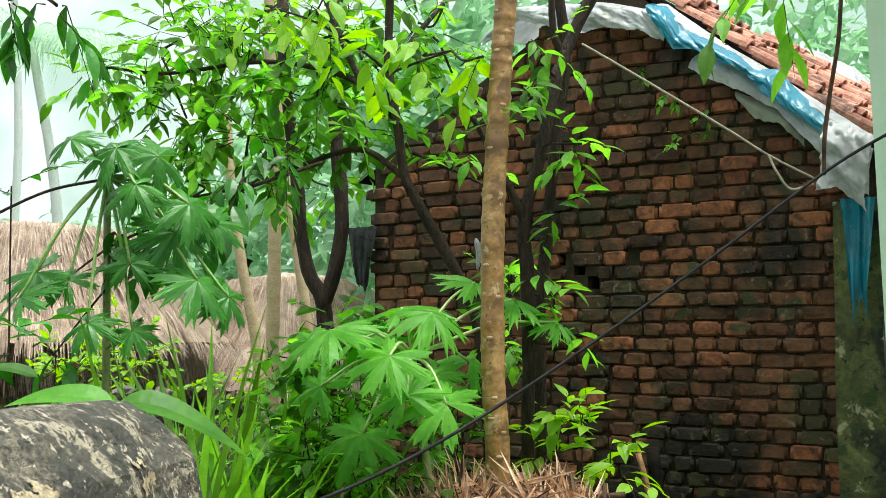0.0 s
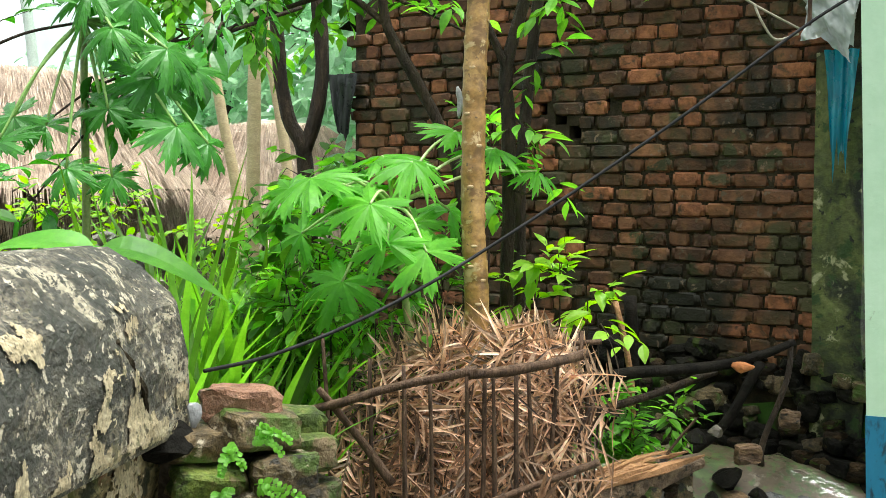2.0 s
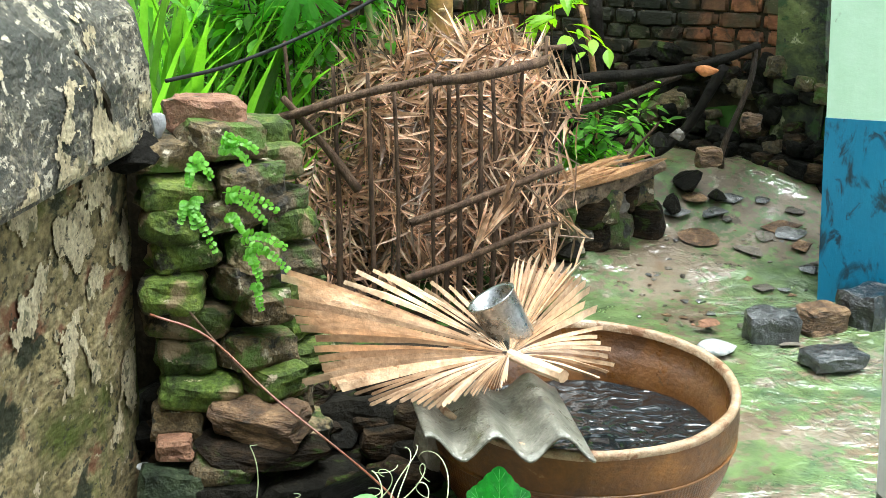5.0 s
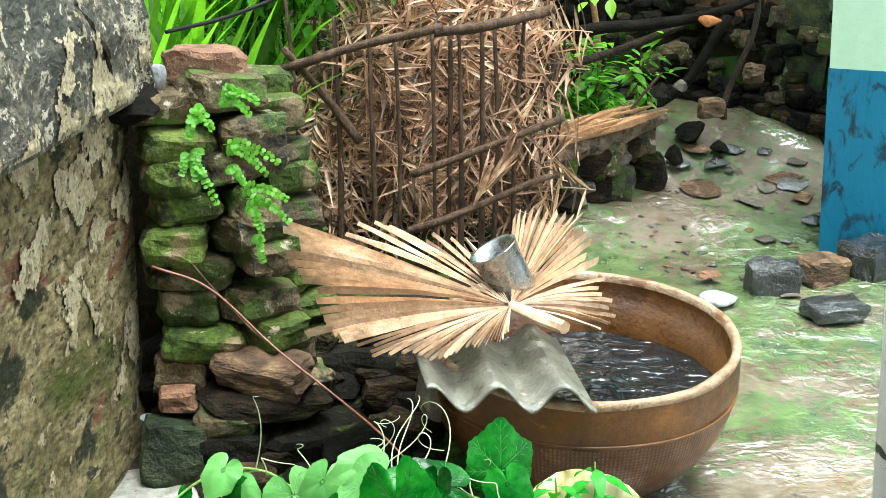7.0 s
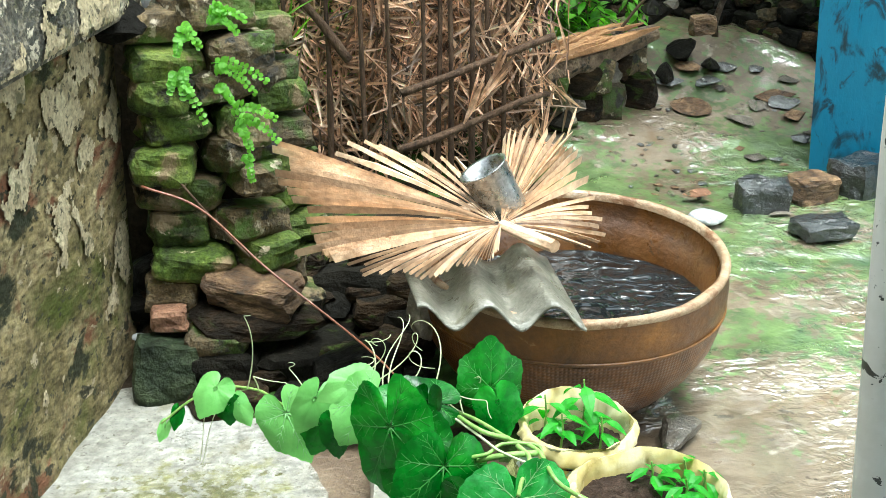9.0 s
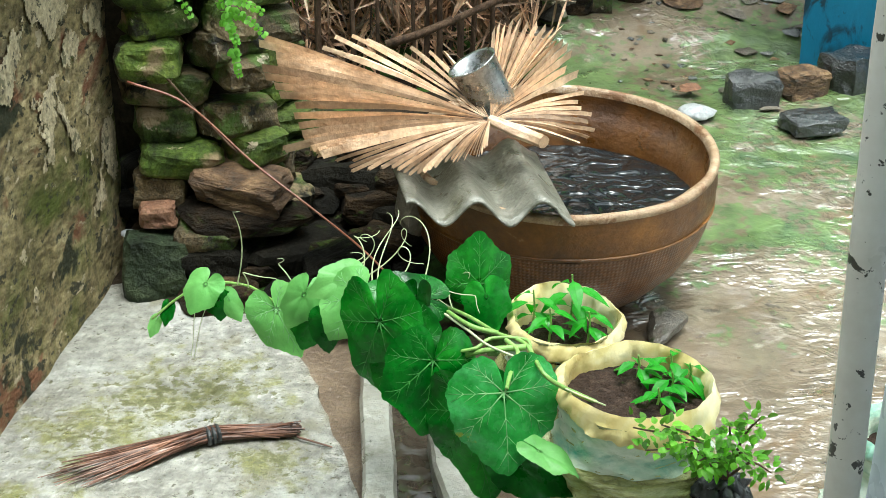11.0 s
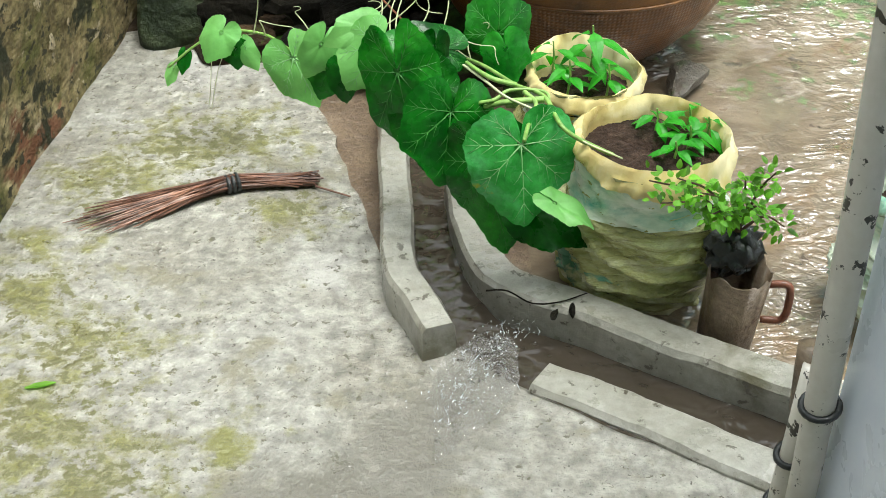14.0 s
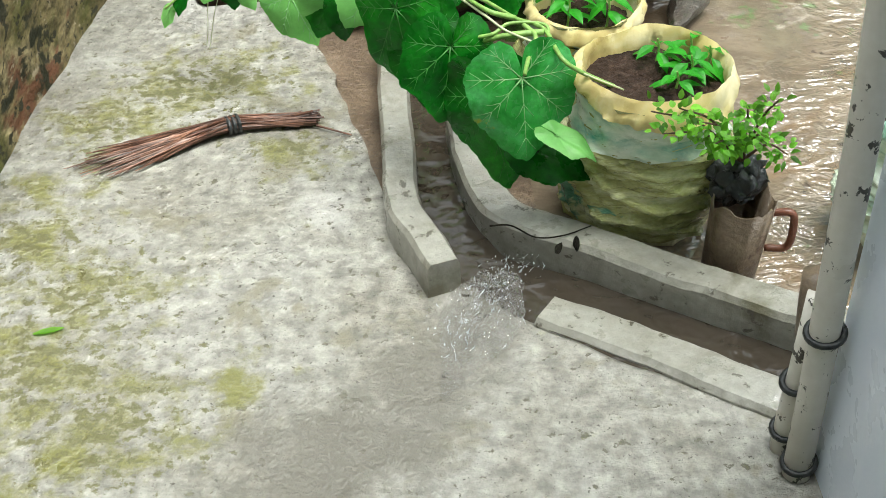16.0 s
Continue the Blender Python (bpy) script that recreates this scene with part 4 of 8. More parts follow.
def gable_core():
    vs, fs = [], []
    ss = [LEFT, *sorted(h[0] + e for h in HOLES for e in (-0.035, 0.035)), RIGHT]
    zs = [BASE, *sorted({round(h[1] + e, 3) for h in HOLES for e in (-0.034, 0.034)}), 2.34]

    def is_hole(a, b, c, d):
        return any(abs((a + b) / 2 - h[0]) < 0.034 and abs((c + d) / 2 - h[1]) < 0.034 for h in HOLES)

    def quad(*p):
        k = len(vs)
        vs.extend(p)
        fs.append(tuple(range(k, k + len(p))))
    for i in range(len(ss) - 1):
        for j in range(len(zs) - 1):
            a, b, c, d = ss[i], ss[i + 1], zs[j], zs[j + 1]
            if is_hole(a, b, c, d):
                h = 0.16
                quad(gp(a, c, h), gp(b, c, h), gp(b, d, h), gp(a, d, h))
                quad(gp(a, c), gp(b, c), gp(b, c, h), gp(a, c, h))
                quad(gp(a, d), gp(a, d, h), gp(b, d, h), gp(b, d))
                quad(gp(a, c), gp(a, c, h), gp(a, d, h), gp(a, d))
                quad(gp(b, c), gp(b, d), gp(b, d, h), gp(b, c, h))
            else:
                quad(gp(a, c), gp(b, c), gp(b, d), gp(a, d))
    top = zs[-1]
    up = [gp(LEFT, top), gp(RIGHT, top), gp(RIGHT, roofline(RIGHT)), gp(0.30, 3.68), gp(LEFT, roofline(LEFT))]
    quad(*up)
    quad(gp(LEFT, BASE), gp(LEFT, roofline(LEFT)), gp(LEFT, roofline(LEFT), 4), gp(LEFT, BASE, 4))
    quad(gp(RIGHT, BASE), gp(RIGHT, BASE, 4), gp(RIGHT, roofline(RIGHT), 4), gp(RIGHT, roofline(RIGHT)))
    quad(gp(LEFT, BASE, 4), gp(LEFT, roofline(LEFT), 4), gp(0.30, 3.68, 4), gp(RIGHT, roofline(RIGHT), 4), gp(RIGHT, BASE, 4))
    raw("wall_core", (vs, fs), m_mortar, house)


gable_core()
# algae-covered rendered quoin at the right end
bm = bmesh.new()
box(bm, (0.24, 0.22, 1.9), Matrix.Translation(gp(1.60, 1.45, 0.06)) @ pose(0, 0, 0, 0, 0, math.degrees(math.atan2(GD.y, GD.x))), jitter=0.03, cuts=5)
part("quoin", bm, m_algae, house, "green and black algae-covered render at the wall's end")


def draped(label, top, hem, material, seed, out=0.06, back=0.0, crease=0.03, n=150, rows=34):
    """A crumpled plastic sheet between its upper edge and its hem, both (s, z) on the gable."""
    def even(line):
        pts = [Vector((s, z, 0)) for s, z in line]
        at = [0.0]
        for p, q in zip(pts, pts[1:]):
            at.append(at[-1] + (q - p).length)
        at = [v / at[-1] for v in at]
        return [(float(np.interp(k / (n - 1), at, [p.x for p in pts])), float(np.interp(k / (n - 1), at, [p.y for p in pts]))) for k in range(n)]
    vs, fs = [], []
    long = math.dist(top[0], top[-1])
    for k, ((s0, z0), (s1, z1)) in enumerate(zip(even(top), even(hem))):
        x = k / (n - 1) * long
        rag = 0.012 * noise.noise(Vector((x * 14, seed, 3))) + 0.007 * noise.noise(Vector((x * 40, seed, 8)))
        for r in range(rows):
            t = r / (rows - 1)
            y = t * math.dist((s0, z0), (s1, z1))
            q = Vector((x * 2.4 + y * 4, y * 8 - x * 4, seed))
            f = abs(noise.noise(q)) * 1.6 + 0.55 * abs(noise.noise(q * 2.7)) + 0.28 * abs(noise.noise(q * 6.1)) + 0.12 * abs(noise.noise(q * 13))
            o = -0.045 - out * math.sin(min(1, t * 1.5) * 1.57) + back * (1 - min(1, t * 2.5)) ** 2
            vs.append(gp(s0 + (s1 - s0) * t, z0 + (z1 - z0) * t + rag * t, o - crease * f))
    for k in range(n - 1):
        for r in range(rows - 1):
            i = k * rows + r
            fs.append((i, i + 1, i + rows + 1, i + rows))
    return tagged(raw("tarpaulin", (vs, fs), material, smooth=True), label, "tarpaulin")


draped("grey-white plastic sheet over the gable's peak",
       [(-0.429, 3.471), (-0.242, 3.605), (-0.024, 3.629), (0.220, 3.610), (0.520, 3.512), (0.663, 3.401)],
       [(-0.430, 3.380), (-0.206, 3.494), (-0.043, 3.449), (0.115, 3.365), (0.303, 3.383), (0.518, 3.341), (0.661, 3.263)], m_tarp, 2, 0.07, 0.4, 0.04)
draped("white plastic sheet laid along the verge under the blue one",
       [(0.610, 3.496), (0.773, 3.365), (0.954, 3.224), (1.159, 3.084), (1.327, 2.953), (1.544, 2.793), (1.674, 2.689)],
       [(0.584, 3.443), (0.725, 3.275), (0.923, 3.153), (1.114, 3.033), (1.298, 2.873), (1.475, 2.729), (1.671, 2.546)], m_tarp, 12, 0.03, 0.08, 0.03)
draped("dirty white plastic sheet hanging over the verge",
       [(0.820, 3.201), (0.983, 3.151), (1.114, 3.056), (1.298, 2.895), (1.462, 2.752), (1.673, 2.639)],
       [(0.775, 3.119), (0.891, 3.047), (1.069, 2.964), (1.240, 2.851), (1.405, 2.670), (1.668, 2.408)], m_tarp, 16, 0.05, 0.02, 0.015)
draped("stained grey-green fold of plastic sheet against the bricks",
       [(1.004, 2.983), (1.155, 2.910), (1.269, 2.840), (1.356, 2.734)],
       [(1.021, 2.941), (1.119, 2.829), (1.251, 2.783), (1.361, 2.668)], m_oldtarp, 31, 0.03, 0.0, 0.012, 40, 10)
draped("torn blue plastic sheet along the verge",
       [(0.562, 3.491), (0.648, 3.460), (0.757, 3.332), (0.870, 3.258), (1.013, 3.170), (1.129, 3.076), (1.230, 3.064), (1.341, 2.929), (1.479, 2.800)],
       [(0.577, 3.429), (0.671, 3.279), (0.721, 3.214), (0.832, 3.196), (0.953, 3.132), (1.100, 3.046), (1.185, 2.941), (1.297, 2.856), (1.469, 2.724)], m_bluetarp, 7, 0.10, 0.0, 0.03)
draped("bunched white plastic sheet at the eaves",
       [(1.485, 2.815), (1.570, 2.769), (1.690, 2.693)],
       [(1.466, 2.437), (1.550, 2.453), (1.682, 2.333)], m_tarp, 21, 0.13, 0.03, 0.07, 40, 30)


def hanging(name, top, width, drop, material, label, seed):
    vs, fs = [], []
    m, r = 16, 18
    d = GD
    for k in range(m):
        for j in range(r):
            t = j / (r - 1)
            w = (k / (m - 1) - 0.5) * width * (1 - 0.55 * t)
            f = 0.05 * noise.noise(Vector((k * 0.45, t * 1.2, seed)))
            e = drop * t * (0.8 + 0.35 * noise.noise(Vector((k * 0.5, seed, 1))))
            vs.append(Vector(top) + d * w + GN * (f - 0.02) - Vector((0, 0, e)))
    for k in range(m - 1):
        for j in range(r - 1):
            a = k * r + j
            fs.append((a, a + 1, a + r + 1, a + r))
    return tagged(raw(name, (vs, fs), material, smooth=True), label, "tarpaulin")


hanging("tarpaulin", gp(1.63, 2.40, -0.14), 0.16, 0.60, m_bluetarp, "torn blue plastic strip hanging beside the wall", 4)
hanging("tarpaulin", gp(-1.34, 2.42, -0.05), 0.22, 0.42, m_blacktarp, "black torn plastic scrap hanging from the wall's edge", 9)

# roof: right-hand slope with rows of clay tiles
pitch = math.atan2(ROOF[1][1] - ROOF[2][1], ROOF[2][0] - ROOF[1][0])
vs, fs = [], []
for s, z in ROOF:
    for b in (0.02, 5.4):
        vs.append(gp(s, z, b))
raw("roof", ((vs), [(0, 1, 3, 2), (2, 3, 5, 4)]), m_blackwood, house, "dark boarding under clay tiles")


def tile_mesh():
    vs, fs = [], []
    for w in (0.0, 0.014):
        for k in range(2):
            r = 0.046 + 0.012 * k - w
            for j in range(7):
                a = math.pi * j / 6
                vs.append((k * 0.26 - 0.13, 0.76 * r * math.cos(a), 0.85 * r * math.sin(a)))
    for j in range(6):
        fs += [(j, j + 1, j + 8, j + 7), (14 + j, 21 + j, 22 + j, 15 + j), (j, 14 + j, 15 + j, j + 1), (7 + j, 8 + j, 22 + j, 21 + j)]
    me = bpy.data.meshes.new("roof_tile")
    me.from_pydata(vs, [], fs)
    me.materials.append(m_tile)
    return me


tile = tile_mesh()
down = (GD * math.cos(pitch) - Vector((0, 0, math.sin(pitch)))).normalized()
nrm = down.cross(GN)
if nrm.z < 0:
    nrm = -nrm
basis = Matrix((down, -GN if down.cross(-GN).dot(nrm) > 0 else GN, nrm)).transposed().to_4x4()
far_tiles = ([], [])
for c in range(58):
    sag = 0.03 * math.sin(c * 0.31) + 0.02 * math.sin(c * 0.83 + 1)
    for r in range(9):
        p = gp(ROOF[1][0], ROOF[1][1], 0.10 + c * 0.089 + rnd(-0.008, 0.008)) + down * (0.1 + r * 0.212 + rnd(-0.02, 0.02)) + nrm * (0.035 + sag + 0.012 * rnd(-1, 1))
        m = Matrix.Translation(p) @ basis @ pose(0, 0, 0, rnd(-4, 4), -7 + rnd(-3, 3), rnd(-5, 5))
        if c < 33:
            ob = new("roof_tile", tile)
            ob.parent = house
            ob.matrix_world = m
        else:
            k = len(far_tiles[0])
            far_tiles[0].extend([m @ v.co for v in tile.vertices])
            far_tiles[1].extend([tuple(k + i for i in f.vertices) for f in tile.polygons])
raw("far_roof_tiles", far_tiles, m_tile, house)["kind"] = "stuff"


def ridge_sheet():
    """A white sheet thrown over the far end of the ridge, lumpy and creased."""
    vs, fs = [], []
    n, rows = 50, 26
    for k in range(n):
        u = k / (n - 1)
        for r in range(rows):
            v = r / (rows - 1)
            q = Vector((u * 5, v * 3, 4.0))
            lump = 0.05 * noise.noise(q) + 0.035 * abs(noise.noise(q * 2.6)) + 0.015 * noise.noise(q * 6)
            rise = 0.44 * math.sin(math.pi * min(1, v * 1.02)) ** 0.8 * (0.25 + 0.75 * math.sin(math.pi * (0.12 + 0.8 * u)))
            vs.append(gp(ROOF[1][0] - 0.75 + 0.85 * v, 3.24 + 0.46 * min(1, v * 1.15) + rise + lump, 2.75 + 2.5 * u + 0.08 * noise.noise(Vector((v * 4, u * 2, 9)))))
    for k in range(n - 1):
        for r in range(rows - 1):
            i = k * rows + r
            fs.append((i, i + 1, i + rows + 1, i + rows))
    tagged(raw("tarpaulin", (vs, fs), m_tarp, smooth=True), "white plastic sheet heaped over the far ridge", "tarpaulin")


ridge_sheet()

# ---- painted house corner: mint above, blue dado below ----
corner = thing("wall_east", "house wall painted mint green over a scuffed blue dado", "wall", kind="structure")
CD = Vector((0.91, -0.41, 0)).normalized()
CN = Vector((0.41, 0.91, 0)).normalized()


def corner_block(name, z0, z1, material, out):
    vs = []
    for z in (z0, z1):
        x0 = 1.786 - 0.036 * z
        for s, b in ((0, 0), (2.6, 0), (2.6, 0.28), (0, 0.28)):
            vs.append(Vector((x0, 5.07, z)) + CD * (s - out) + CN * (b - out))
    raw(name, (vs, [(0, 1, 5, 4), (1, 2, 6, 5), (2, 3, 7, 6), (3, 0, 4, 7), (4, 5, 6, 7), (3, 2, 1, 0)]), material, corner)


corner_block("dado", 0.05, 0.868, m_blue, 0.004)
corner_block("upper_wall", 0.868, 3.6, m_green, 0.0)

# unseen eaves, wall and veranda roof round the camera, added to block light
bm = bmesh.new()
box(bm, (3.6, 1.2, 0.12), pose(3.3, 4.75, 3.62, 0, 0, -24), bevel=0.02)
part("eaves", bm, m_tile, corner)
bm = bmesh.new()
box(bm, (7.4, 0.2, 4.6), pose(0.8, -1.75, 2.2), bevel=0.02)
tagged(part("wall_south", bm, m_green), "unseen mint wall added behind the viewer to block light", "wall", kind="structure")
bm = bmesh.new()
box(bm, (4.6, 2.1, 0.1), pose(0.4, -0.75, 2.95), bevel=0.02)
tagged(part("ceiling", bm, m_kerb), "unseen cement roof added over the viewer to block light", "ceiling", kind="structure")


# ---- big clay water bowl ----
def lathe(prof, n=64, amp=0.0, close=False):
    vs, fs = [], []
    for k, (r, z) in enumerate(prof):
        for j in range(n):
            a = 2 * math.pi * j / n
            rr = r * (1 + amp * noise.noise(Vector((math.cos(a) * 2, math.sin(a) * 2, z * 5))))
            vs.append((rr * math.cos(a), rr * math.sin(a), z + amp * 0.3 * noise.noise(Vector((math.cos(a) * 5, math.sin(a) * 5, k)))))
    for k in range(len(prof) - 1):
        for j in range(n):
            a, b = k * n + j, k * n + (j + 1) % n
            fs.append((a, b, b + n, a + n))
    if close:
        fs.append(tuple(range(n))[::-1])
        fs.append(tuple((len(prof) - 1) * n + j for j in range(n)))
    return vs, fs


def weave_mat():
    m = mat("woven_clay_print", [(0.040, 0.014, 0.002), (0.115, 0.043, 0.006), (0.19, 0.078, 0.015)], scale=5, rough=0.5, bump=0, coat=0.1, fine=0.35)
    n, l = m.node_tree.nodes, m.node_tree.links
    sx, cx, at = n.new("ShaderNodeSeparateXYZ"), n.new("ShaderNodeCombineXYZ"), n.new("ShaderNodeMath")
    at.operation = "ARCTAN2"
    l.new(n.new("ShaderNodeTexCoord").outputs["Object"], sx.inputs[0])
    l.new(sx.outputs["Y"], at.inputs[0])
    l.new(sx.outputs["X"], at.inputs[1])
    sc_ = n.new("ShaderNodeMath")
    sc_.operation = "MULTIPLY"
    sc_.inputs[1].default_value = 0.4
    l.new(at.outputs[0], sc_.inputs[0])
    l.new(sc_.outputs[0], cx.inputs["X"])
    l.new(sx.outputs["Z"], cx.inputs["Z"])
    hs = []
    for d, sc in (("Z", 30), ("X", 30)):
        w = n.new("ShaderNodeTexWave")
        w.bands_direction = d
        w.inputs["Scale"].default_value, w.inputs["Distortion"].default_value = sc, 0.8
        l.new(cx.outputs[0], w.inputs["Vector"])
        hs.append(w.outputs["Fac"])
    mx = n.new("ShaderNodeMath")
    mx.operation = "MULTIPLY"
    l.new(hs[0], mx.inputs[0])
    l.new(hs[1], mx.inputs[1])
    bp = n.new("ShaderNodeBump")
    bp.inputs["Strength"].default_value, bp.inputs["Distance"].default_value = 0.32, 0.01
    l.new(mx.outputs[0], bp.inputs["Height"])
    l.new(bp.outputs[0], n["Principled BSDF"].inputs["Normal"])
    return m


POT = pose(0.535, 3.37, 0.425, 4.0, 0, 0)
pot = thing("water_bowl", "large brown clay bowl full of rain water, worn pale rim", "bowl")
pot.matrix_world = POT
smooth(raw("body", lathe([(0.432, -0.012), (0.436, -0.06), (0.434, -0.10), (0.431, -0.115), (0.431, -0.125)], 72, 0.012), m_pot, pot))
vf = ([], [])
tube(vf, [(0.432 * math.cos(q), 0.432 * math.sin(q), -0.120 + 0.004 * math.sin(3 * q)) for q in np.linspace(0, 2 * math.pi, 73)], 0.0045, 6)
raw("groove_ring", vf, m_pot, pot, "raised line round the bowl", smooth=True)
smooth(raw("woven_band", lathe([(0.431, -0.125), (0.42, -0.18), (0.405, -0.23), (0.375, -0.285), (0.33, -0.34), (0.27, -0.395), (0.20, -0.44), (0.0, -0.44)], 72, 0.012), weave_mat(), pot, "lower side with a woven print"))
smooth(raw("rim", lathe([(0.434, -0.012), (0.437, 0.0), (0.432, 0.009), (0.422, 0.011), (0.412, 0.006), (0.409, -0.012)], 72, 0.012), m_rim, pot, "worn pale rim"))
smooth(raw("inner_wall", lathe([(0.409, -0.012), (0.402, -0.07), (0.388, -0.075), (0.375, -0.17), (0.34, -0.25)], 72, 0.012), m_potin, pot, "darker inner side"))
vs, fs = lathe([(0.001, 0.0), (0.08, 0), (0.16, 0), (0.24, 0), (0.31, 0), (0.372, 0), (0.385, 0)], 64)
vs = [(x, y, 0.006 * noise.noise(Vector((x * 14, y * 14, 2)))) for x, y, z in vs]
w = raw("bowl_water", (vs, fs), m_water, smooth=True)
w.matrix_world = pose(0.535, 3.36, 0.285)
tagged(w, "dark rain water rippling in the bowl", "water")


# ---- fibre-cement sheet across the bowl ----
def corrugated():
    a, b = Vector((0.085, 2.925, 0.452)), Vector((0.502, 2.900, 0.452))
    c, d = Vector((0.045, 3.290, 0.452)), Vector((0.455, 3.330, 0.468))
    vs, fs = [], []
    nu, nv = 49, 13
    for th in (0.0, -0.008):
        for i in range(nu):
            u = i / (nu - 1)
            for j in range(nv):
                t = j / (nv - 1)
                p = a.lerp(b, u).lerp(c.lerp(d, u), t)
                e = 0.006 * noise.noise(Vector((u * 9, t * 3, 1))) * (1 if j == 0 else 0.4)
                vs.append(p + Vector((0, -e * 3 * (j == 0), 0.032 * math.cos(2 * math.pi * (u - 0.03) / 0.39) * (1 - 0.25 * t) - 0.016 + th + e)))
    n = nu * nv
    for i in range(nu - 1):
        for j in range(nv - 1):
            q = i * nv + j
            fs += [(q, q + nv, q + nv + 1, q + 1), (n + q, n + q + 1, n + q + nv + 1, n + q + nv)]
    for i in range(nu - 1):
        q = i * nv
        fs += [(q, n + q, n + q + nv, q + nv), (q + nv - 1, q + 2 * nv - 1, n + q + 2 * nv - 1, n + q + nv - 1)]
    for j in range(nv - 1):
        q = (nu - 1) * nv + j
        fs += [(j, j + 1, n + j + 1, n + j), (q, n + q, n + q + 1, q + 1)]
    ob = raw("corrugated_sheet", (vs, fs), m_sheet, smooth=True)
    tagged(ob, "piece of grey corrugated cement sheet across the bowl", "roofing sheet")


corrugated()


# ---- dry fan-palm leaf ----
def fan(parent, centre, tips, rays, label, split=0.72, cover=0.76, ridge=0.016, blunt=0.12):
    """Pleated rays from a centre out to a line of tips; each ray folds along its middle."""
    c = Vector(centre)
    t = spline(tips, 12)
    vs, fs = [], []
    for k in range(rays):
        f = (k + 0.5) / rays * (len(t) - 1)
        h = 0.5 / rays * (len(t) - 1)
        at = lambda q: t[int(max(0, min(len(t) - 1, q)))].lerp(t[min(len(t) - 1, int(max(0, q)) + 1)], max(0, q) % 1)
        mid, a, b = at(f), at(f - h * cover), at(f + h * cover)
        ln = rnd(0.90, 1.04)
        nrmv = (a - c).cross(b - c)
        nrmv = nrmv.normalized() if nrmv.length > 1e-9 else Vector((0, 0, 1))
        if nrmv.z < 0:
            nrmv = -nrmv
        s0 = len(vs)
        wob = rnd(0.6, 1.4)
        for q in (0.03, 0.25, 0.5, split, 0.9, 1.0):
            e = q * ln
            wd = 1.0 if q <= split else max(blunt, 1 - (q - split) / (1 - split) * 0.8)
            sag = 0.05 * (q - q * q) * wob
            m0 = c.lerp(mid, e) + nrmv * (ridge * min(1, q * 1.3)) + Vector((0, 0, sag))
            va, vb = c.lerp(a, e) + Vector((0, 0, sag)), c.lerp(b, e) + Vector((0, 0, sag))
            ce = (va + vb) / 2
            vs += [ce + (va - ce) * wd, m0, m0 + Vector((0, 0, -0.0006)), ce + (vb - ce) * wd]
        for j in range(5):
            q = s0 + 4 * j
            fs += [(q, q + 1, q + 5, q + 4), (q + 2, q + 3, q + 7, q + 6)]
    return raw("blade", (vs, fs), m_dry, parent, label)


palm = thing("dry_palm_leaf", "dry brown pleated fan-palm leaf lying over the bowl", "palm leaf")
PC = (0.315, 3.200, 0.572)
fan(palm, PC, [(-0.104, 3.100, 0.513), (-0.174, 3.140, 0.508), (-0.218, 3.180, 0.515), (-0.231, 3.240, 0.544), (-0.245, 3.300, 0.589), (-0.266, 3.360, 0.623), (-0.278, 3.420, 0.652), (-0.289, 3.500, 0.677), (-0.289, 3.560, 0.700)], 17, "broad half of the leaf", 0.84, 0.90, 0.021, 0.55)
fan(palm, PC, [(0.301, 3.080, 0.549), (0.273, 3.040, 0.533), (0.239, 3.020, 0.533), (0.203, 3.000, 0.532), (0.157, 2.990, 0.527), (0.112, 2.990, 0.505), (0.052, 3.020, 0.506), (-0.036, 3.060, 0.494), (-0.104, 3.100, 0.507)], 28, "fringe of split narrow strips", 0.60, 0.84, 0.010, 0.30)
fan(palm, PC, [(-0.149, 3.620, 0.631), (-0.076, 3.660, 0.657), (-0.028, 3.680, 0.659), (0.049, 3.680, 0.616), (0.110, 3.680, 0.619), (0.183, 3.660, 0.614), (0.238, 3.620, 0.632)], 9, "folded brown strips at the back", 0.75, 0.62, 0.010, 0.45)
fan(palm, PC, [(0.350, 3.580, 0.691), (0.397, 3.640, 0.700), (0.463, 3.680, 0.695), (0.537, 3.680, 0.685), (0.559, 3.640, 0.656), (0.570, 3.560, 0.629), (0.582, 3.460, 0.587)], 16, "upright half of the leaf", 0.82, 0.92, 0.022, 0.5)
fan(palm, PC, [(0.582, 3.400, 0.580), (0.589, 3.340, 0.558), (0.598, 3.280, 0.540), (0.598, 3.220, 0.517), (0.551, 3.200, 0.490)], 8, "", 0.60, 0.85, 0.010, 0.45)
vf = ([], [])
tube(vf, [PC, (0.383, 3.130, 0.564), (0.440, 3.060, 0.562)], [0.014, 0.019, 0.018], 8, 2, 0.2)
raw("leaf_stalk", vf, m_dry, palm, "cut leaf stalk")


# ---- steel tumbler ----
cup_at, cup_top = Vector((0.343, 3.32, 0.566)), Vector((0.278, 3.315, 0.686))
cup = thing("steel_cup", "dented dull steel tumbler standing tilted on the palm leaf", "cup")
ax = (cup_top - cup_at)
cup.matrix_world = Matrix.Translation(cup_at) @ ax.to_track_quat("Z", "Y").to_matrix().to_4x4()
hh = ax.length * 1.06
smooth(raw("cup_body", lathe([(0.001, 0.0), (0.056, 0.0), (0.0595, 0.006), (0.0615, hh * 0.5), (0.067, hh - 0.004), (0.0700, hh), (0.0595, hh - 0.002), (0.054, hh * 0.5), (0.056, 0.012), (0.001, 0.01)], 40, 0.002), m_tin, cup))
vs, fs = lathe([(0.001, 0), (0.03, 0), (0.056, 0)], 24)
raw("cup_water", (vs, fs), m_water, cup).location = (0, 0, hh * 0.62)


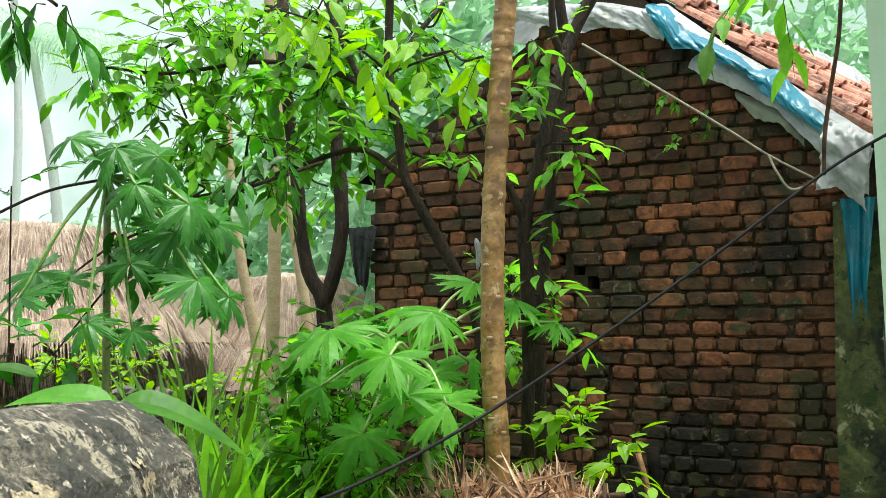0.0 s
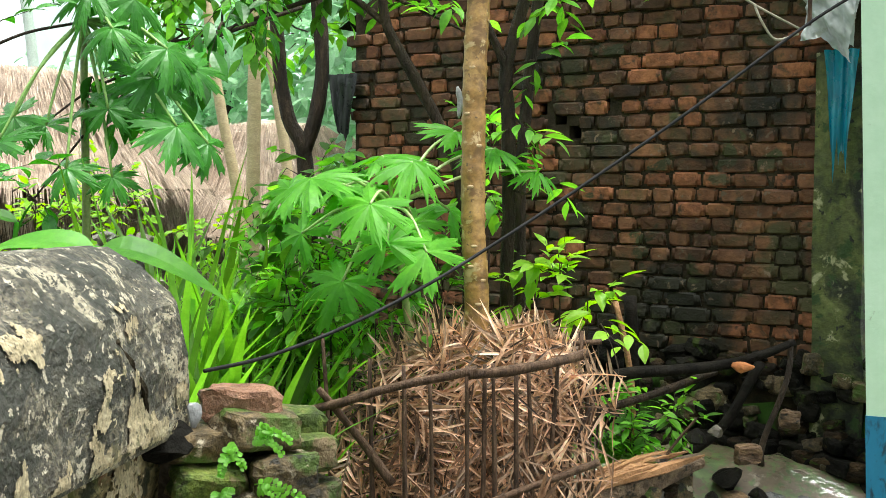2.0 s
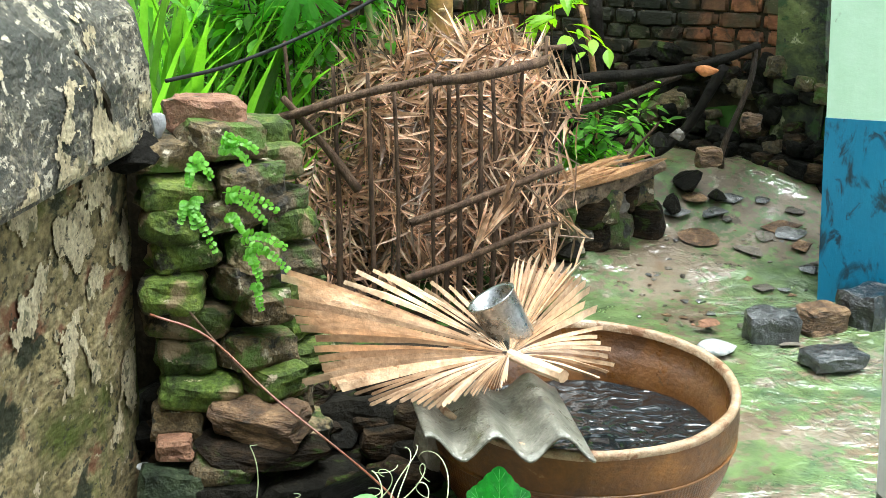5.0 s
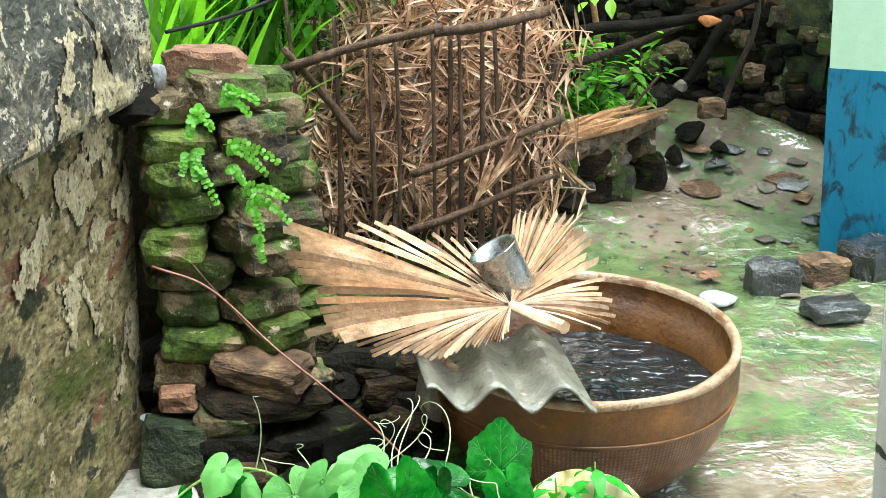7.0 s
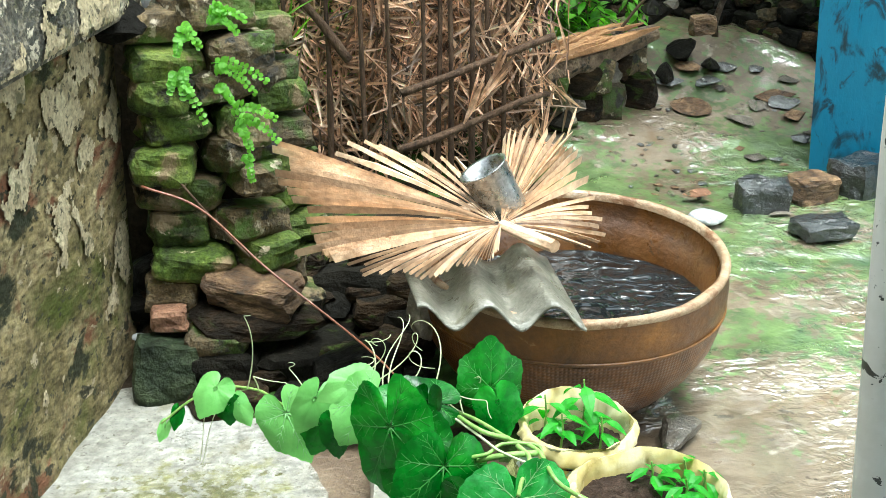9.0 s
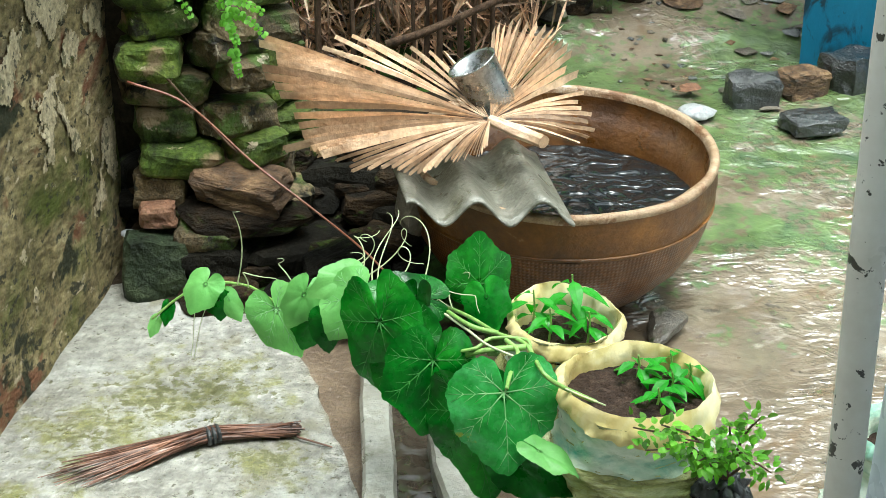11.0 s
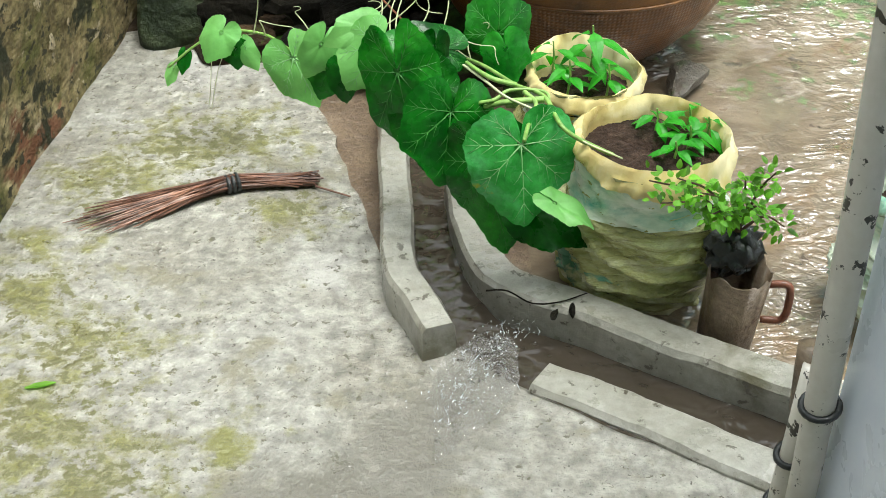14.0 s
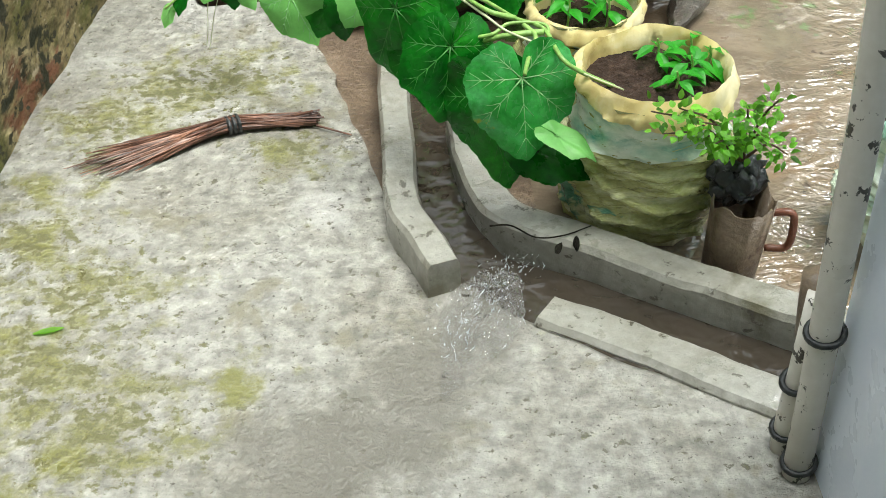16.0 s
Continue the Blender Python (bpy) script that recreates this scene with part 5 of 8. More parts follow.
# ---- thorn fence packed with dead palm leaves, round the young trees ----
fence = thing("stick_fence", "low fence of dark sticks packed with dead brown leaves", "fence")


def stick(parent, pts, r0, r1, material=None, name="stick", label="", seed=1):
    vf = ([], [])
    p = spline(pts, 5)
    tube(vf, p, taper(len(p), r0, r1), 7, seed, 0.35)
    return raw(name, vf, material or m_stick, parent, label, smooth=True)


FX = [(-0.36, 4.98), (-0.20, 4.92), (-0.07, 4.88), (0.05, 4.86), (0.17, 4.85), (0.22, 4.88), (0.27, 4.86), (0.35, 4.88), (0.42, 4.92), (0.48, 4.94), (0.53, 5.0), (0.58, 5.03), (0.63, 5.1), (0.67, 5.16), (0.69, 5.35), (-0.30, 5.2), (-0.12, 5.5), (0.5, 5.55)]
for k, (x, y) in enumerate(FX):
    h = 1.08 + rnd(-0.06, 0.05) + (0.07 if k in (12, 0) else 0)
    stick(fence, [(x + rnd(-0.02, 0.02), y, gz(y) - 0.05), (x + rnd(-0.015, 0.015), y, 0.6), (x + rnd(-0.04, 0.04), y + rnd(-0.02, 0.02), h)], rnd(0.008, 0.014), rnd(0.006, 0.009), name="post", seed=k)
stick(fence, [(-0.512, 4.900, 0.888), (-0.303, 4.840, 0.948), (-0.090, 4.810, 1.014), (0.205, 4.800, 1.078)], 0.016, 0.018, name="rail", seed=31)
stick(fence, [(0.173, 4.800, 1.061), (0.333, 4.830, 1.073), (0.510, 4.900, 1.097), (0.640, 5.000, 1.120)], 0.022, 0.018, name="rail", seed=32)
stick(fence, [(0.284, 5.100, 1.097), (0.484, 5.100, 1.129), (0.708, 5.100, 1.151)], 0.012, 0.012, name="rail", seed=33)
stick(fence, [(0.084, 4.800, 0.518), (0.299, 4.820, 0.592), (0.679, 4.920, 0.709)], 0.015, 0.014, name="rail", seed=34)
stick(fence, [(0.069, 4.780, 0.302), (0.258, 4.800, 0.359), (0.569, 4.900, 0.462), (0.681, 5.000, 0.459)], 0.016, 0.012, name="rail", seed=35)
stick(fence, [(-0.389, 4.850, 0.995), (-0.221, 4.900, 0.780), (-0.112, 4.900, 0.625)], 0.014, 0.018, name="brace", seed=36)

def dead_frond(vf, base, d, length, leaf, n):
    """A piece of dry frond: a bent midrib with strap leaflets that hang and twist."""
    d = Vector(d).normalized()
    up = Vector((rnd(-0.4, 0.4), -1, rnd(-0.2, 0.5)))
    sd = d.cross(up).normalized()
    sag = rnd(0.05, 0.35)
    at = [Vector(base) + d * (length * q) - Vector((0, 0, sag * length * q * q)) for q in np.linspace(0, 1, 6)]
    tube(vf, at, taper(6, 0.0045, 0.002), 4)
    for k in range(n):
        q = k / n * 5
        p = at[int(q)].lerp(at[int(q) + 1], q % 1)
        o = sd * (1 if k % 2 else -1)
        ld = o * rnd(0.5, 1.0) + d * rnd(0.3, 1.1) + Vector((0, rnd(-0.3, 0.2), rnd(-0.5, 0.15)))
        if p.x + ld.normalized().x * leaf > 0.66:
            ld.x = -abs(ld.x) * 0.5
        blade(vf, p, ld, up + rvec() * 0.6, leaf * rnd(0.6, 1.25), rnd(0.006, 0.0145), curl=rnd(-0.35, 0.6), fold=rnd(0.1, 0.7), shape=(0.4, 1.0, 1.0, 0.8, 0.45, 0.05))


vf = ([], [])
for k in range(420):
    x = rnd(-0.50, 0.57)
    if x < -0.10 and rnd(0, 1) < 0.35:
        continue
    y = 4.92 + 0.35 * max(0, x - 0.35) + rnd(0, 1) ** 1.3 * 0.55
    top = 1.02 + 0.06 * math.exp(-((x - 0.25) / 0.3) ** 2) - (0.5 * max(0, -0.12 - x))
    z = gz(y) + (top - gz(y)) * rnd(0.05, 1) ** 0.8
    a = rnd(-2.6, 0.5) if rnd(0, 1) < 0.7 else rnd(-3.14, 3.14)
    dead_frond(vf, (x, y, z), (math.cos(a), rnd(-0.2, 0.2), math.sin(a)), rnd(0.14, 0.36), rnd(0.10, 0.20), random.randint(9, 16))
for k in range(60):
    a = rnd(0, 6.28)
    r = rnd(0.05, 0.36)
    b = (0.26 + r * math.cos(a), 5.2 + r * 0.6 * math.sin(a), 1.02 + 0.14 * (1 - r / 0.36))
    dead_frond(vf, b, (math.cos(a) * 0.8, math.sin(a) * 0.5, rnd(0.0, 1.0)), rnd(0.1, 0.2), rnd(0.10, 0.18), random.randint(8, 12))
raw("dead_leaves", vf, m_twigleaf, fence, "dead brown palm leaflets stuffed behind the sticks")["kind"] = "stuff"
vf = ([], [])
for k in range(16):
    u = k / 15
    p = Vector((0.323, 4.800, 0.398)).lerp(Vector((0.448, 4.800, 0.575)), u * 0.8)
    blade(vf, p, (0.55 + 0.5 * rnd(-1, 1), -0.15, 1.0), (0, -1, 0.2), rnd(0.13, 0.22), 0.016, fold=0.4, curl=rnd(-0.1, 0.2), shape=(0.5, 1, 0.8, 0))
raw("dead_frond", vf, m_twigleaf, fence, "pale dead palm frond")["kind"] = "stuff"


# ---- trees ----
def tree(name, label, limbs, wood, crowns, leafm, leaf=(0.12, 0.05), cat="tree", droop=0.4, sides=9):
    """limbs: (points, start radius, end radius); crowns: (centre, radius, leaves)."""
    t = thing(name, label, cat)
    vf = ([], [])
    for k, (pts, a, b) in enumerate(limbs):
        p = spline(pts, 7)
        tube(vf, p, taper(len(p), a, b), sides, k + 2, 0.22)
    twig = ([], [])
    lf = ([], [])
    for c, r, n in crowns:
        root = min((Vector(q) for pts, _, _ in limbs for q in pts), key=lambda q: (q - Vector(c)).length)
        tube(twig, spline([root, root.lerp(Vector(c), 0.5) + rvec() * 0.08, c], 4), 0.006, 5)
        foliage(lf, twig, c, r, n, leaf[0], leaf[1], droop, root=c)
    raw("trunk", vf, wood, t, smooth=True)
    if twig[0]:
        raw("twigwork", twig, m_bark, t)["kind"] = "stuff"
    if lf[0]:
        raw("crown", lf, leafm, t)
    return t


# papaya trunk with leaf scars, inside the fence
pap = thing("papaya_tree", "tall tan papaya trunk ringed with leaf scars", "tree")
vf = ([], [])
PT = spline([(0.20, 5.3, 0.1), (0.205, 5.3, 0.8), (0.222, 5.3, 1.27), (0.205, 5.3, 1.6), (0.205, 5.3, 2.2), (0.235, 5.3, 2.8), (0.262, 5.3, 3.2), (0.29, 5.3, 3.9)], 30)
rad = [0.052 - 0.008 * k / len(PT) + 0.0045 * max(0, math.sin(k * 1.25)) ** 6 + 0.001 * math.sin(k * 0.7) for k in range(len(PT))]
tube(vf, PT, rad, 20, 4, 0.06)
raw("trunk", vf, m_papbark, pap, smooth=True)
for k in range(64):
    p = PT[18 + int(k * 2.9)]
    a = k * 2.4 + 0.3 * math.sin(k)
    bm = bmesh.new()
    bmesh.ops.create_icosphere(bm, subdivisions=2, radius=0.017)
    for v in bm.verts:
        v.co.z += 9 * v.co.y ** 2 - 0.004
    o = part("leaf_scar", bm, m_scar, pap)
    o.matrix_world = Matrix.Translation(p + Vector((math.cos(a), math.sin(a), 0)) * (0.0525 - 0.007 * k / 64)) @ Matrix.Rotation(a, 4, "Z") @ Matrix.Diagonal((0.20, 0.85, 0.42, 1))

tree("dark_tree", "dark forked tree trunk with sparse green leaves before the brick wall",
     [([(0.40, 5.6, 0.15), (0.37, 5.6, 0.8), (0.365, 5.6, 1.30), (0.367, 5.600, 1.754), (0.361, 5.600, 2.046), (0.352, 5.600, 2.267), (0.433, 5.620, 2.590), (0.500, 5.660, 2.897), (0.568, 5.700, 3.083), (0.696, 5.700, 3.339)], 0.031, 0.027),
      ([(0.44, 5.72, 0.15), (0.43, 5.72, 1.2), (0.424, 5.720, 1.755), (0.443, 5.720, 2.053), (0.478, 5.720, 2.428), (0.517, 5.720, 2.757), (0.544, 5.720, 3.037), (0.509, 5.720, 3.370)], 0.027, 0.025),
      ([(0.357, 5.600, 2.242), (0.295, 5.580, 2.387), (0.185, 5.560, 2.605), (0.124, 5.550, 2.714)], 0.02, 0.012),
      ([(0.542, 5.700, 3.007), (0.491, 5.680, 3.104), (0.478, 5.660, 3.327)], 0.02, 0.014)],
     m_bark, [((0.365, 5.500, 2.791), 0.10, 28), ((0.426, 5.500, 2.975), 0.12, 30), ((0.593, 5.500, 2.584), 0.09, 26), ((0.421, 5.500, 2.017), 0.06, 14), ((0.459, 5.500, 2.294), 0.05, 8), ((0.516, 5.500, 1.814), 0.07, 14)], m_leaf, (0.11, 0.045))

CROWN = [((-1.703, 6.200, 3.062), 0.13, 55), ((-1.442, 6.200, 2.979), 0.17, 80), ((-1.289, 6.300, 3.223), 0.22, 120), ((-1.235, 6.200, 2.814), 0.22, 120), ((-0.966, 6.200, 3.034), 0.26, 150),
         ((-0.905, 6.000, 2.700), 0.22, 130), ((-0.667, 6.200, 3.228), 0.28, 150), ((-0.600, 6.100, 2.878), 0.25, 140), ((-0.366, 6.200, 3.145), 0.26, 140), ((-0.385, 6.100, 2.743), 0.18, 80),
         ((-0.120, 6.200, 3.283), 0.26, 130), ((0.043, 6.100, 3.013), 0.2, 80), ((0.016, 5.900, 2.606), 0.12, 34), ((-1.068, 6.300, 3.364), 0.25, 110), ((-0.799, 6.000, 2.567), 0.16, 60), ((-1.192, 6.000, 2.488), 0.14, 50)]
tree("dark_tree", "leaning dark-barked tree with a broad crown of glossy green leaves",
     [([(0.22, 5.9, 0.2), (0.21, 5.9, 1.2), (0.169, 5.900, 1.755), (0.105, 5.900, 1.959), (0.003, 5.900, 2.165), (-0.101, 5.900, 2.346), (-0.176, 5.900, 2.502), (-0.204, 5.900, 2.710), (-0.251, 5.950, 2.982), (-0.249, 6.000, 3.341), (-0.223, 6.000, 3.666)], 0.030, 0.019),
      ([(-0.176, 5.900, 2.489), (-0.375, 5.950, 2.626), (-0.641, 6.000, 2.567), (-0.929, 6.000, 2.462), (-1.164, 6.000, 2.409)], 0.016, 0.007),
      ([(-0.219, 5.950, 2.771), (-0.380, 6.000, 2.939), (-0.601, 6.100, 3.040), (-0.912, 6.200, 3.089), (-1.320, 6.200, 3.034), (-1.621, 6.200, 3.062)], 0.02, 0.006),
      ([(-0.246, 5.950, 2.982), (-0.116, 6.000, 3.180), (0.016, 6.100, 3.368)], 0.018, 0.01),
      ([(-0.380, 6.000, 2.939), (-0.495, 6.100, 3.204), (-0.614, 6.200, 3.506)], 0.016, 0.009),
      ([(-0.140, 5.900, 2.606), (0.041, 5.880, 2.525), (0.194, 5.850, 2.444)], 0.010, 0.005)],
     m_bark, [(p, r * 1.1, int(n * 0.85)) for p, r, n in CROWN], m_leaf, (0.11, 0.05))
tree("dark_tree", "young lime-green shoots on thin branches",
     [([(-0.244, 5.900, 2.972), (-0.108, 5.600, 2.960), (0.039, 5.500, 2.987)], 0.008, 0.004), ([(-0.244, 5.900, 2.972), (-0.355, 5.600, 3.010), (-0.544, 5.500, 3.110), (-0.763, 5.500, 3.184)], 0.008, 0.004)],
     m_bark, [((-0.749, 5.400, 3.134), 0.10, 12), ((-0.342, 5.400, 2.929), 0.12, 14), ((-0.069, 5.400, 2.953), 0.10, 14), ((0.163, 5.200, 2.896), 0.06, 8), ((-0.534, 5.400, 3.134), 0.10, 12)], m_leaflime, (0.13, 0.062), droop=0.8)
tree("dark_tree", "dark forked trunk among the shrubs",
     [([(-0.70, 8.0, 0.2), (-0.69, 8, 1.0), (-0.696, 8.000, 1.446), (-0.737, 8.000, 1.964), (-0.832, 8.000, 2.173), (-0.887, 8.000, 2.523), (-0.925, 8.000, 2.910), (-0.981, 8.000, 3.336), (-1.004, 8.000, 3.872)], 0.054, 0.036),
      ([(-0.744, 8.000, 1.947), (-0.658, 8.000, 2.208), (-0.625, 8.000, 2.558), (-0.663, 8.000, 2.981), (-0.684, 8.000, 3.514), (-0.651, 8.000, 3.980)], 0.048, 0.036)],
     m_bark, [((-1.024, 8.200, 3.375), 0.4, 130), ((-0.593, 8.200, 3.704), 0.45, 150), ((-1.460, 8.200, 3.631), 0.4, 120), ((-0.767, 8.600, 2.770), 0.22, 50)], m_leaf, (0.13, 0.055))
for pts, r in (([(-1.19, 9, 0.3), (-1.183, 9.000, 1.369), (-1.169, 9.000, 2.817), (-1.214, 9.000, 3.895), (-1.211, 9.000, 4.380)], 0.050),
               ([(-1.42, 10, 0.3), (-1.411, 10.000, 1.499), (-1.550, 10.000, 2.323), (-1.625, 10.000, 2.804), (-1.686, 10.000, 3.510)], 0.045),
               ([(-1.1, 11, 0.4), (-1.140, 11.000, 1.759), (-1.242, 11.000, 2.524), (-1.353, 11.000, 3.151), (-1.422, 11.000, 3.930)], 0.048)):
    t = thing("papaya_tree", "slender pale papaya trunk in the garden", "tree", "papaya trunks")
    vf = ([], [])
    p = spline(pts, 26)
    tube(vf, p, [r * (1 - 0.2 * k / len(p)) + 0.003 * max(0, math.sin(k * 1.3)) ** 4 for k in range(len(p))], 12, 3, 0.05)
    raw("trunk", vf, m_palebark, t, smooth=True)


def palmate(vf, stems, centre, normal, size, root=None, droop=0.25):
    """A papaya leaf: seven toothed lobes joined by a web, each folded along its rib, round the end of the stalk."""
    c, n = Vector(centre), Vector(normal).normalized()
    u = n.orthogonal().normalized()
    w = n.cross(u)
    ph, gap = rnd(0, 6.28), 0.80
    vs, fs = vf
    s0, rings = len(vs), (0.16, 0.33, 0.5, 0.75, 1.0)
    vs.append(c)
    offs = (-0.40, -0.36, -0.30, -0.245, -0.18, -0.09, 0.0, 0.09, 0.18, 0.245, 0.30, 0.36)
    rim = (0.36, 0.48, 0.76, 0.60, 0.97, 0.84, 1.10, 0.84, 0.97, 0.60, 0.76, 0.48)
    edge = [((k - 3) * gap + o, r * (0.70 + 0.32 * math.cos((k - 3) / 7 * 2.6)) * rnd(0.92, 1.08), abs(o)) for k in range(7) for o, r in zip(offs, rim)]
    m = len(edge)
    for q in rings:
        for a, r, o in edge:
            x = size * (min(r, q) if q < 0.4 else 0.33 + (r - 0.33) * (q - 0.33) / 0.67)
            h = -droop * x * x / size * 1.3 - 0.20 * x * min(o, 0.3) * 2 + 0.03 * size * noise.noise(Vector((math.cos(a) * 2, math.sin(a) * 2, ph))) * q
            vs.append(c + (u * math.cos(a + ph) + w * math.sin(a + ph)) * x + n * h)
    for j in range(m - 1):
        fs.append((s0, s0 + 1 + j, s0 + 2 + j))
        for k in range(len(rings) - 1):
            a = s0 + 1 + k * m + j
            fs.append((a, a + 1, a + 1 + m, a + m))
    if root is not None:
        r = Vector(root)
        tube(stems, spline([r, r.lerp(c, 0.55) + Vector((0, 0, 0.05)), c], 5), taper(11, 0.0085, 0.005), 6)


def papaya_plant(label, base, top, leaves, r=0.018, leafm=None):
    t = thing("papaya_plant", label, "plant")
    vf = ([], [])
    tube(vf, spline([base, Vector(base).lerp(Vector(top), 0.5) + Vector((0.01, 0, 0)), top], 6), taper(13, r, r * 0.7), 9)
    raw("stem", vf, m_papstem, t, smooth=True)
    for c, nv, s in leaves:
        lf, st = ([], []), ([], [])
        palmate(lf, st, c, (Vector(nv).normalized() * 0.75 + Vector((0, 0, 0.4)) + rvec() * 0.3), s * 0.86, root=top, droop=rnd(0.15, 0.45))
        lo = raw("leaf", lf, leafm or m_papleaf, t)
        raw("leaf_stalk", st, m_stem if leafm else m_palestalk, lo, smooth=True)


papaya_plant("young papaya plant with broad lobed green leaves", (0.04, 5.25, 0.3), (-0.122, 5.200, 1.687),
             [((-0.440, 5.100, 1.787), (-0.3, -0.5, 0.8), 0.26), ((-0.331, 5.300, 1.754), (-0.2, -0.3, 0.9), 0.24), ((-0.170, 5.300, 1.881), (0, -0.5, 0.9), 0.25), ((-0.043, 5.200, 1.856), (0.1, -0.8, 0.5), 0.22),
              ((-0.202, 4.950, 1.690), (-0.2, -0.9, 0.4), 0.22), ((0.013, 4.950, 1.508), (0.1, -1, 0.25), 0.24), ((-0.137, 4.950, 1.540), (-0.1, -1, 0.4), 0.2), ((0.134, 5.500, 1.993), (0.3, -0.5, 0.8), 0.22),
              ((0.301, 5.500, 1.921), (0.3, -0.6, 0.7), 0.22), ((-0.317, 5.100, 1.381), (-0.2, -0.9, 0.5), 0.22), ((0.112, 5.600, 1.658), (0.2, -0.6, 0.7), 0.2), ((0.480, 5.500, 1.826), (0.4, -0.7, 0.5), 0.16),
              ((-0.491, 5.25, 1.564), (-0.3, -0.8, 0.4), 0.18), ((-0.316, 5.35, 1.746), (0, -0.8, 0.4), 0.19), ((-0.037, 5.4, 1.606), (0.2, -0.8, 0.4), 0.16), ((-0.553, 5.4, 1.745), (-0.3, -0.8, 0.4), 0.17)], 0.02)
papaya_plant("slim papaya plant with drooping lobed leaves behind the wall", (-1.30, 5.0, 0.3), (-1.299, 5.0, 2.383),
             [((-1.243, 4.9, 2.478), (-0.2, -0.9, 0.2), 0.2), ((-1.082, 4.9, 2.446), (0.3, -0.9, 0.2), 0.2), ((-0.952, 4.85, 2.258), (0.5, -0.9, 0.2), 0.2), ((-1.142, 4.8, 2.326), (0.1, -0.9, 0.2), 0.17),
              ((-1.003, 4.85, 2.152), (0.4, -0.9, 0.2), 0.21), ((-0.907, 4.8, 1.97), (0.6, -0.9, 0.2), 0.22), ((-0.8, 4.85, 1.909), (0.7, -0.9, 0.2), 0.17), ((-1.502, 4.8, 2.0), (-0.5, -0.9, 0.2), 0.19),
              ((-1.53, 4.7, 1.903), (-0.6, -0.9, 0.2), 0.19), ((-1.401, 4.85, 1.971), (-0.3, -0.9, 0.2), 0.15), ((-1.298, 4.75, 1.812), (-0.2, -0.9, 0.2), 0.15), ((-1.158, 4.8, 2.032), (0.1, -0.9, 0.2), 0.16),
              ((-0.873, 4.95, 2.193), (0.5, -0.9, 0.2), 0.16), ((-1.386, 4.8, 2.495), (-0.5, -0.9, 0.2), 0.16), ((-1.144, 4.8, 1.782), (0.2, -0.9, 0.2), 0.13)], 0.02, m_leafdark)
tree("dark_tree", "thin dark branches with broad drooping leaves by the slim papaya",
     [([(-0.526, 5.6, 2.517), (-0.824, 5.4, 2.38), (-1.02, 5.2, 2.256), (-1.276, 5.1, 2.134), (-1.456, 5.0, 1.982)], 0.009, 0.004), ([(-0.997, 5.2, 2.272), (-1.219, 5.05, 2.047), (-1.353, 4.95, 1.858), (-1.464, 4.9, 1.693)], 0.006, 0.003)],
     m_bark, [((-1.252, 5.0, 2.131), 0.06, 12), ((-1.175, 5.0, 2.098), 0.06, 10), ((-0.967, 5.1, 2.295), 0.08, 16), ((-0.817, 5.2, 2.375), 0.07, 12), ((-1.423, 4.8, 1.688), 0.05, 8), ((-0.708, 5.4, 2.553), 0.09, 16), ((-1.112, 5.1, 2.284), 0.06, 8)], m_leafdark, (0.13, 0.055), droop=1.0)


WEEDS = ((0.717, 2.764, 0.06, 16), (0.658, 3.018, 0.045, 10), (0.864, 2.88, 0.035, 7), (0.516, 3.168, 0.04, 8))
RAG = ((0.138, 5.45, 2.176), (0.15, 5.45, 2.11), (0.145, 5.45, 2.043))


def shrub(label, clumps, leafm, size, stems=True, cat="shrub", name="shrub"):
    t = thing(name, label, cat)
    lf, tw = ([], []), ([], [])
    for c, r, n in clumps:
        c = Vector(c)
        sv = ([], [])
        tube(sv, spline([(c.x + rnd(-0.1, 0.1), c.y, gz(c.y) - 0.05), (c.x, c.y, (gz(c.y) + c.z) / 2), c], 4), taper(9, 0.007, 0.003), 5)
        raw("stem", sv, m_bark, t)
        foliage(lf, tw, c, r, n, size[0], size[1], 0.25)
    raw("twigwork", tw, m_bark, t)["kind"] = "stuff"
    raw("foliage", lf, leafm, t)["kind"] = "stuff"


shrub("fresh green bush beside the tall grass", [((-0.592, 5.600, 1.658), 0.16, 90), ((-0.445, 5.600, 1.465), 0.2, 120), ((-0.568, 5.400, 1.336), 0.2, 110)], m_leaf, (0.09, 0.055))
shrub("dense green bush under the papaya", [((-0.306, 5.700, 1.607), 0.18, 90), ((-0.375, 5.300, 1.253), 0.18, 90), ((-0.104, 5.500, 1.328), 0.18, 80), ((-0.188, 5.200, 1.218), 0.16, 70), ((0.065, 5.800, 1.504), 0.16, 60), ((0.088, 5.700, 1.264), 0.16, 60)], m_leaf, (0.075, 0.04))
shrub("bright green bush among the trunks", [((-0.495, 6.200, 1.755), 0.2, 80), ((-0.334, 6.200, 1.862), 0.15, 60), ((-0.572, 5.900, 1.500), 0.15, 50), ((0.313, 6.200, 2.078), 0.12, 30), ((0.250, 6.000, 1.755), 0.14, 40), ((-0.774, 6.300, 1.483), 0.2, 70)], m_leaf, (0.10, 0.05))
shrub("lime-green seedlings beside the fence", [((0.478, 5.500, 1.434), 0.10, 28), ((0.573, 5.400, 1.382), 0.10, 26), ((0.689, 5.400, 1.290), 0.09, 20), ((0.721, 5.300, 1.219), 0.07, 16), ((0.429, 5.500, 1.281), 0.1, 24)], m_leaflime, (0.10, 0.05))
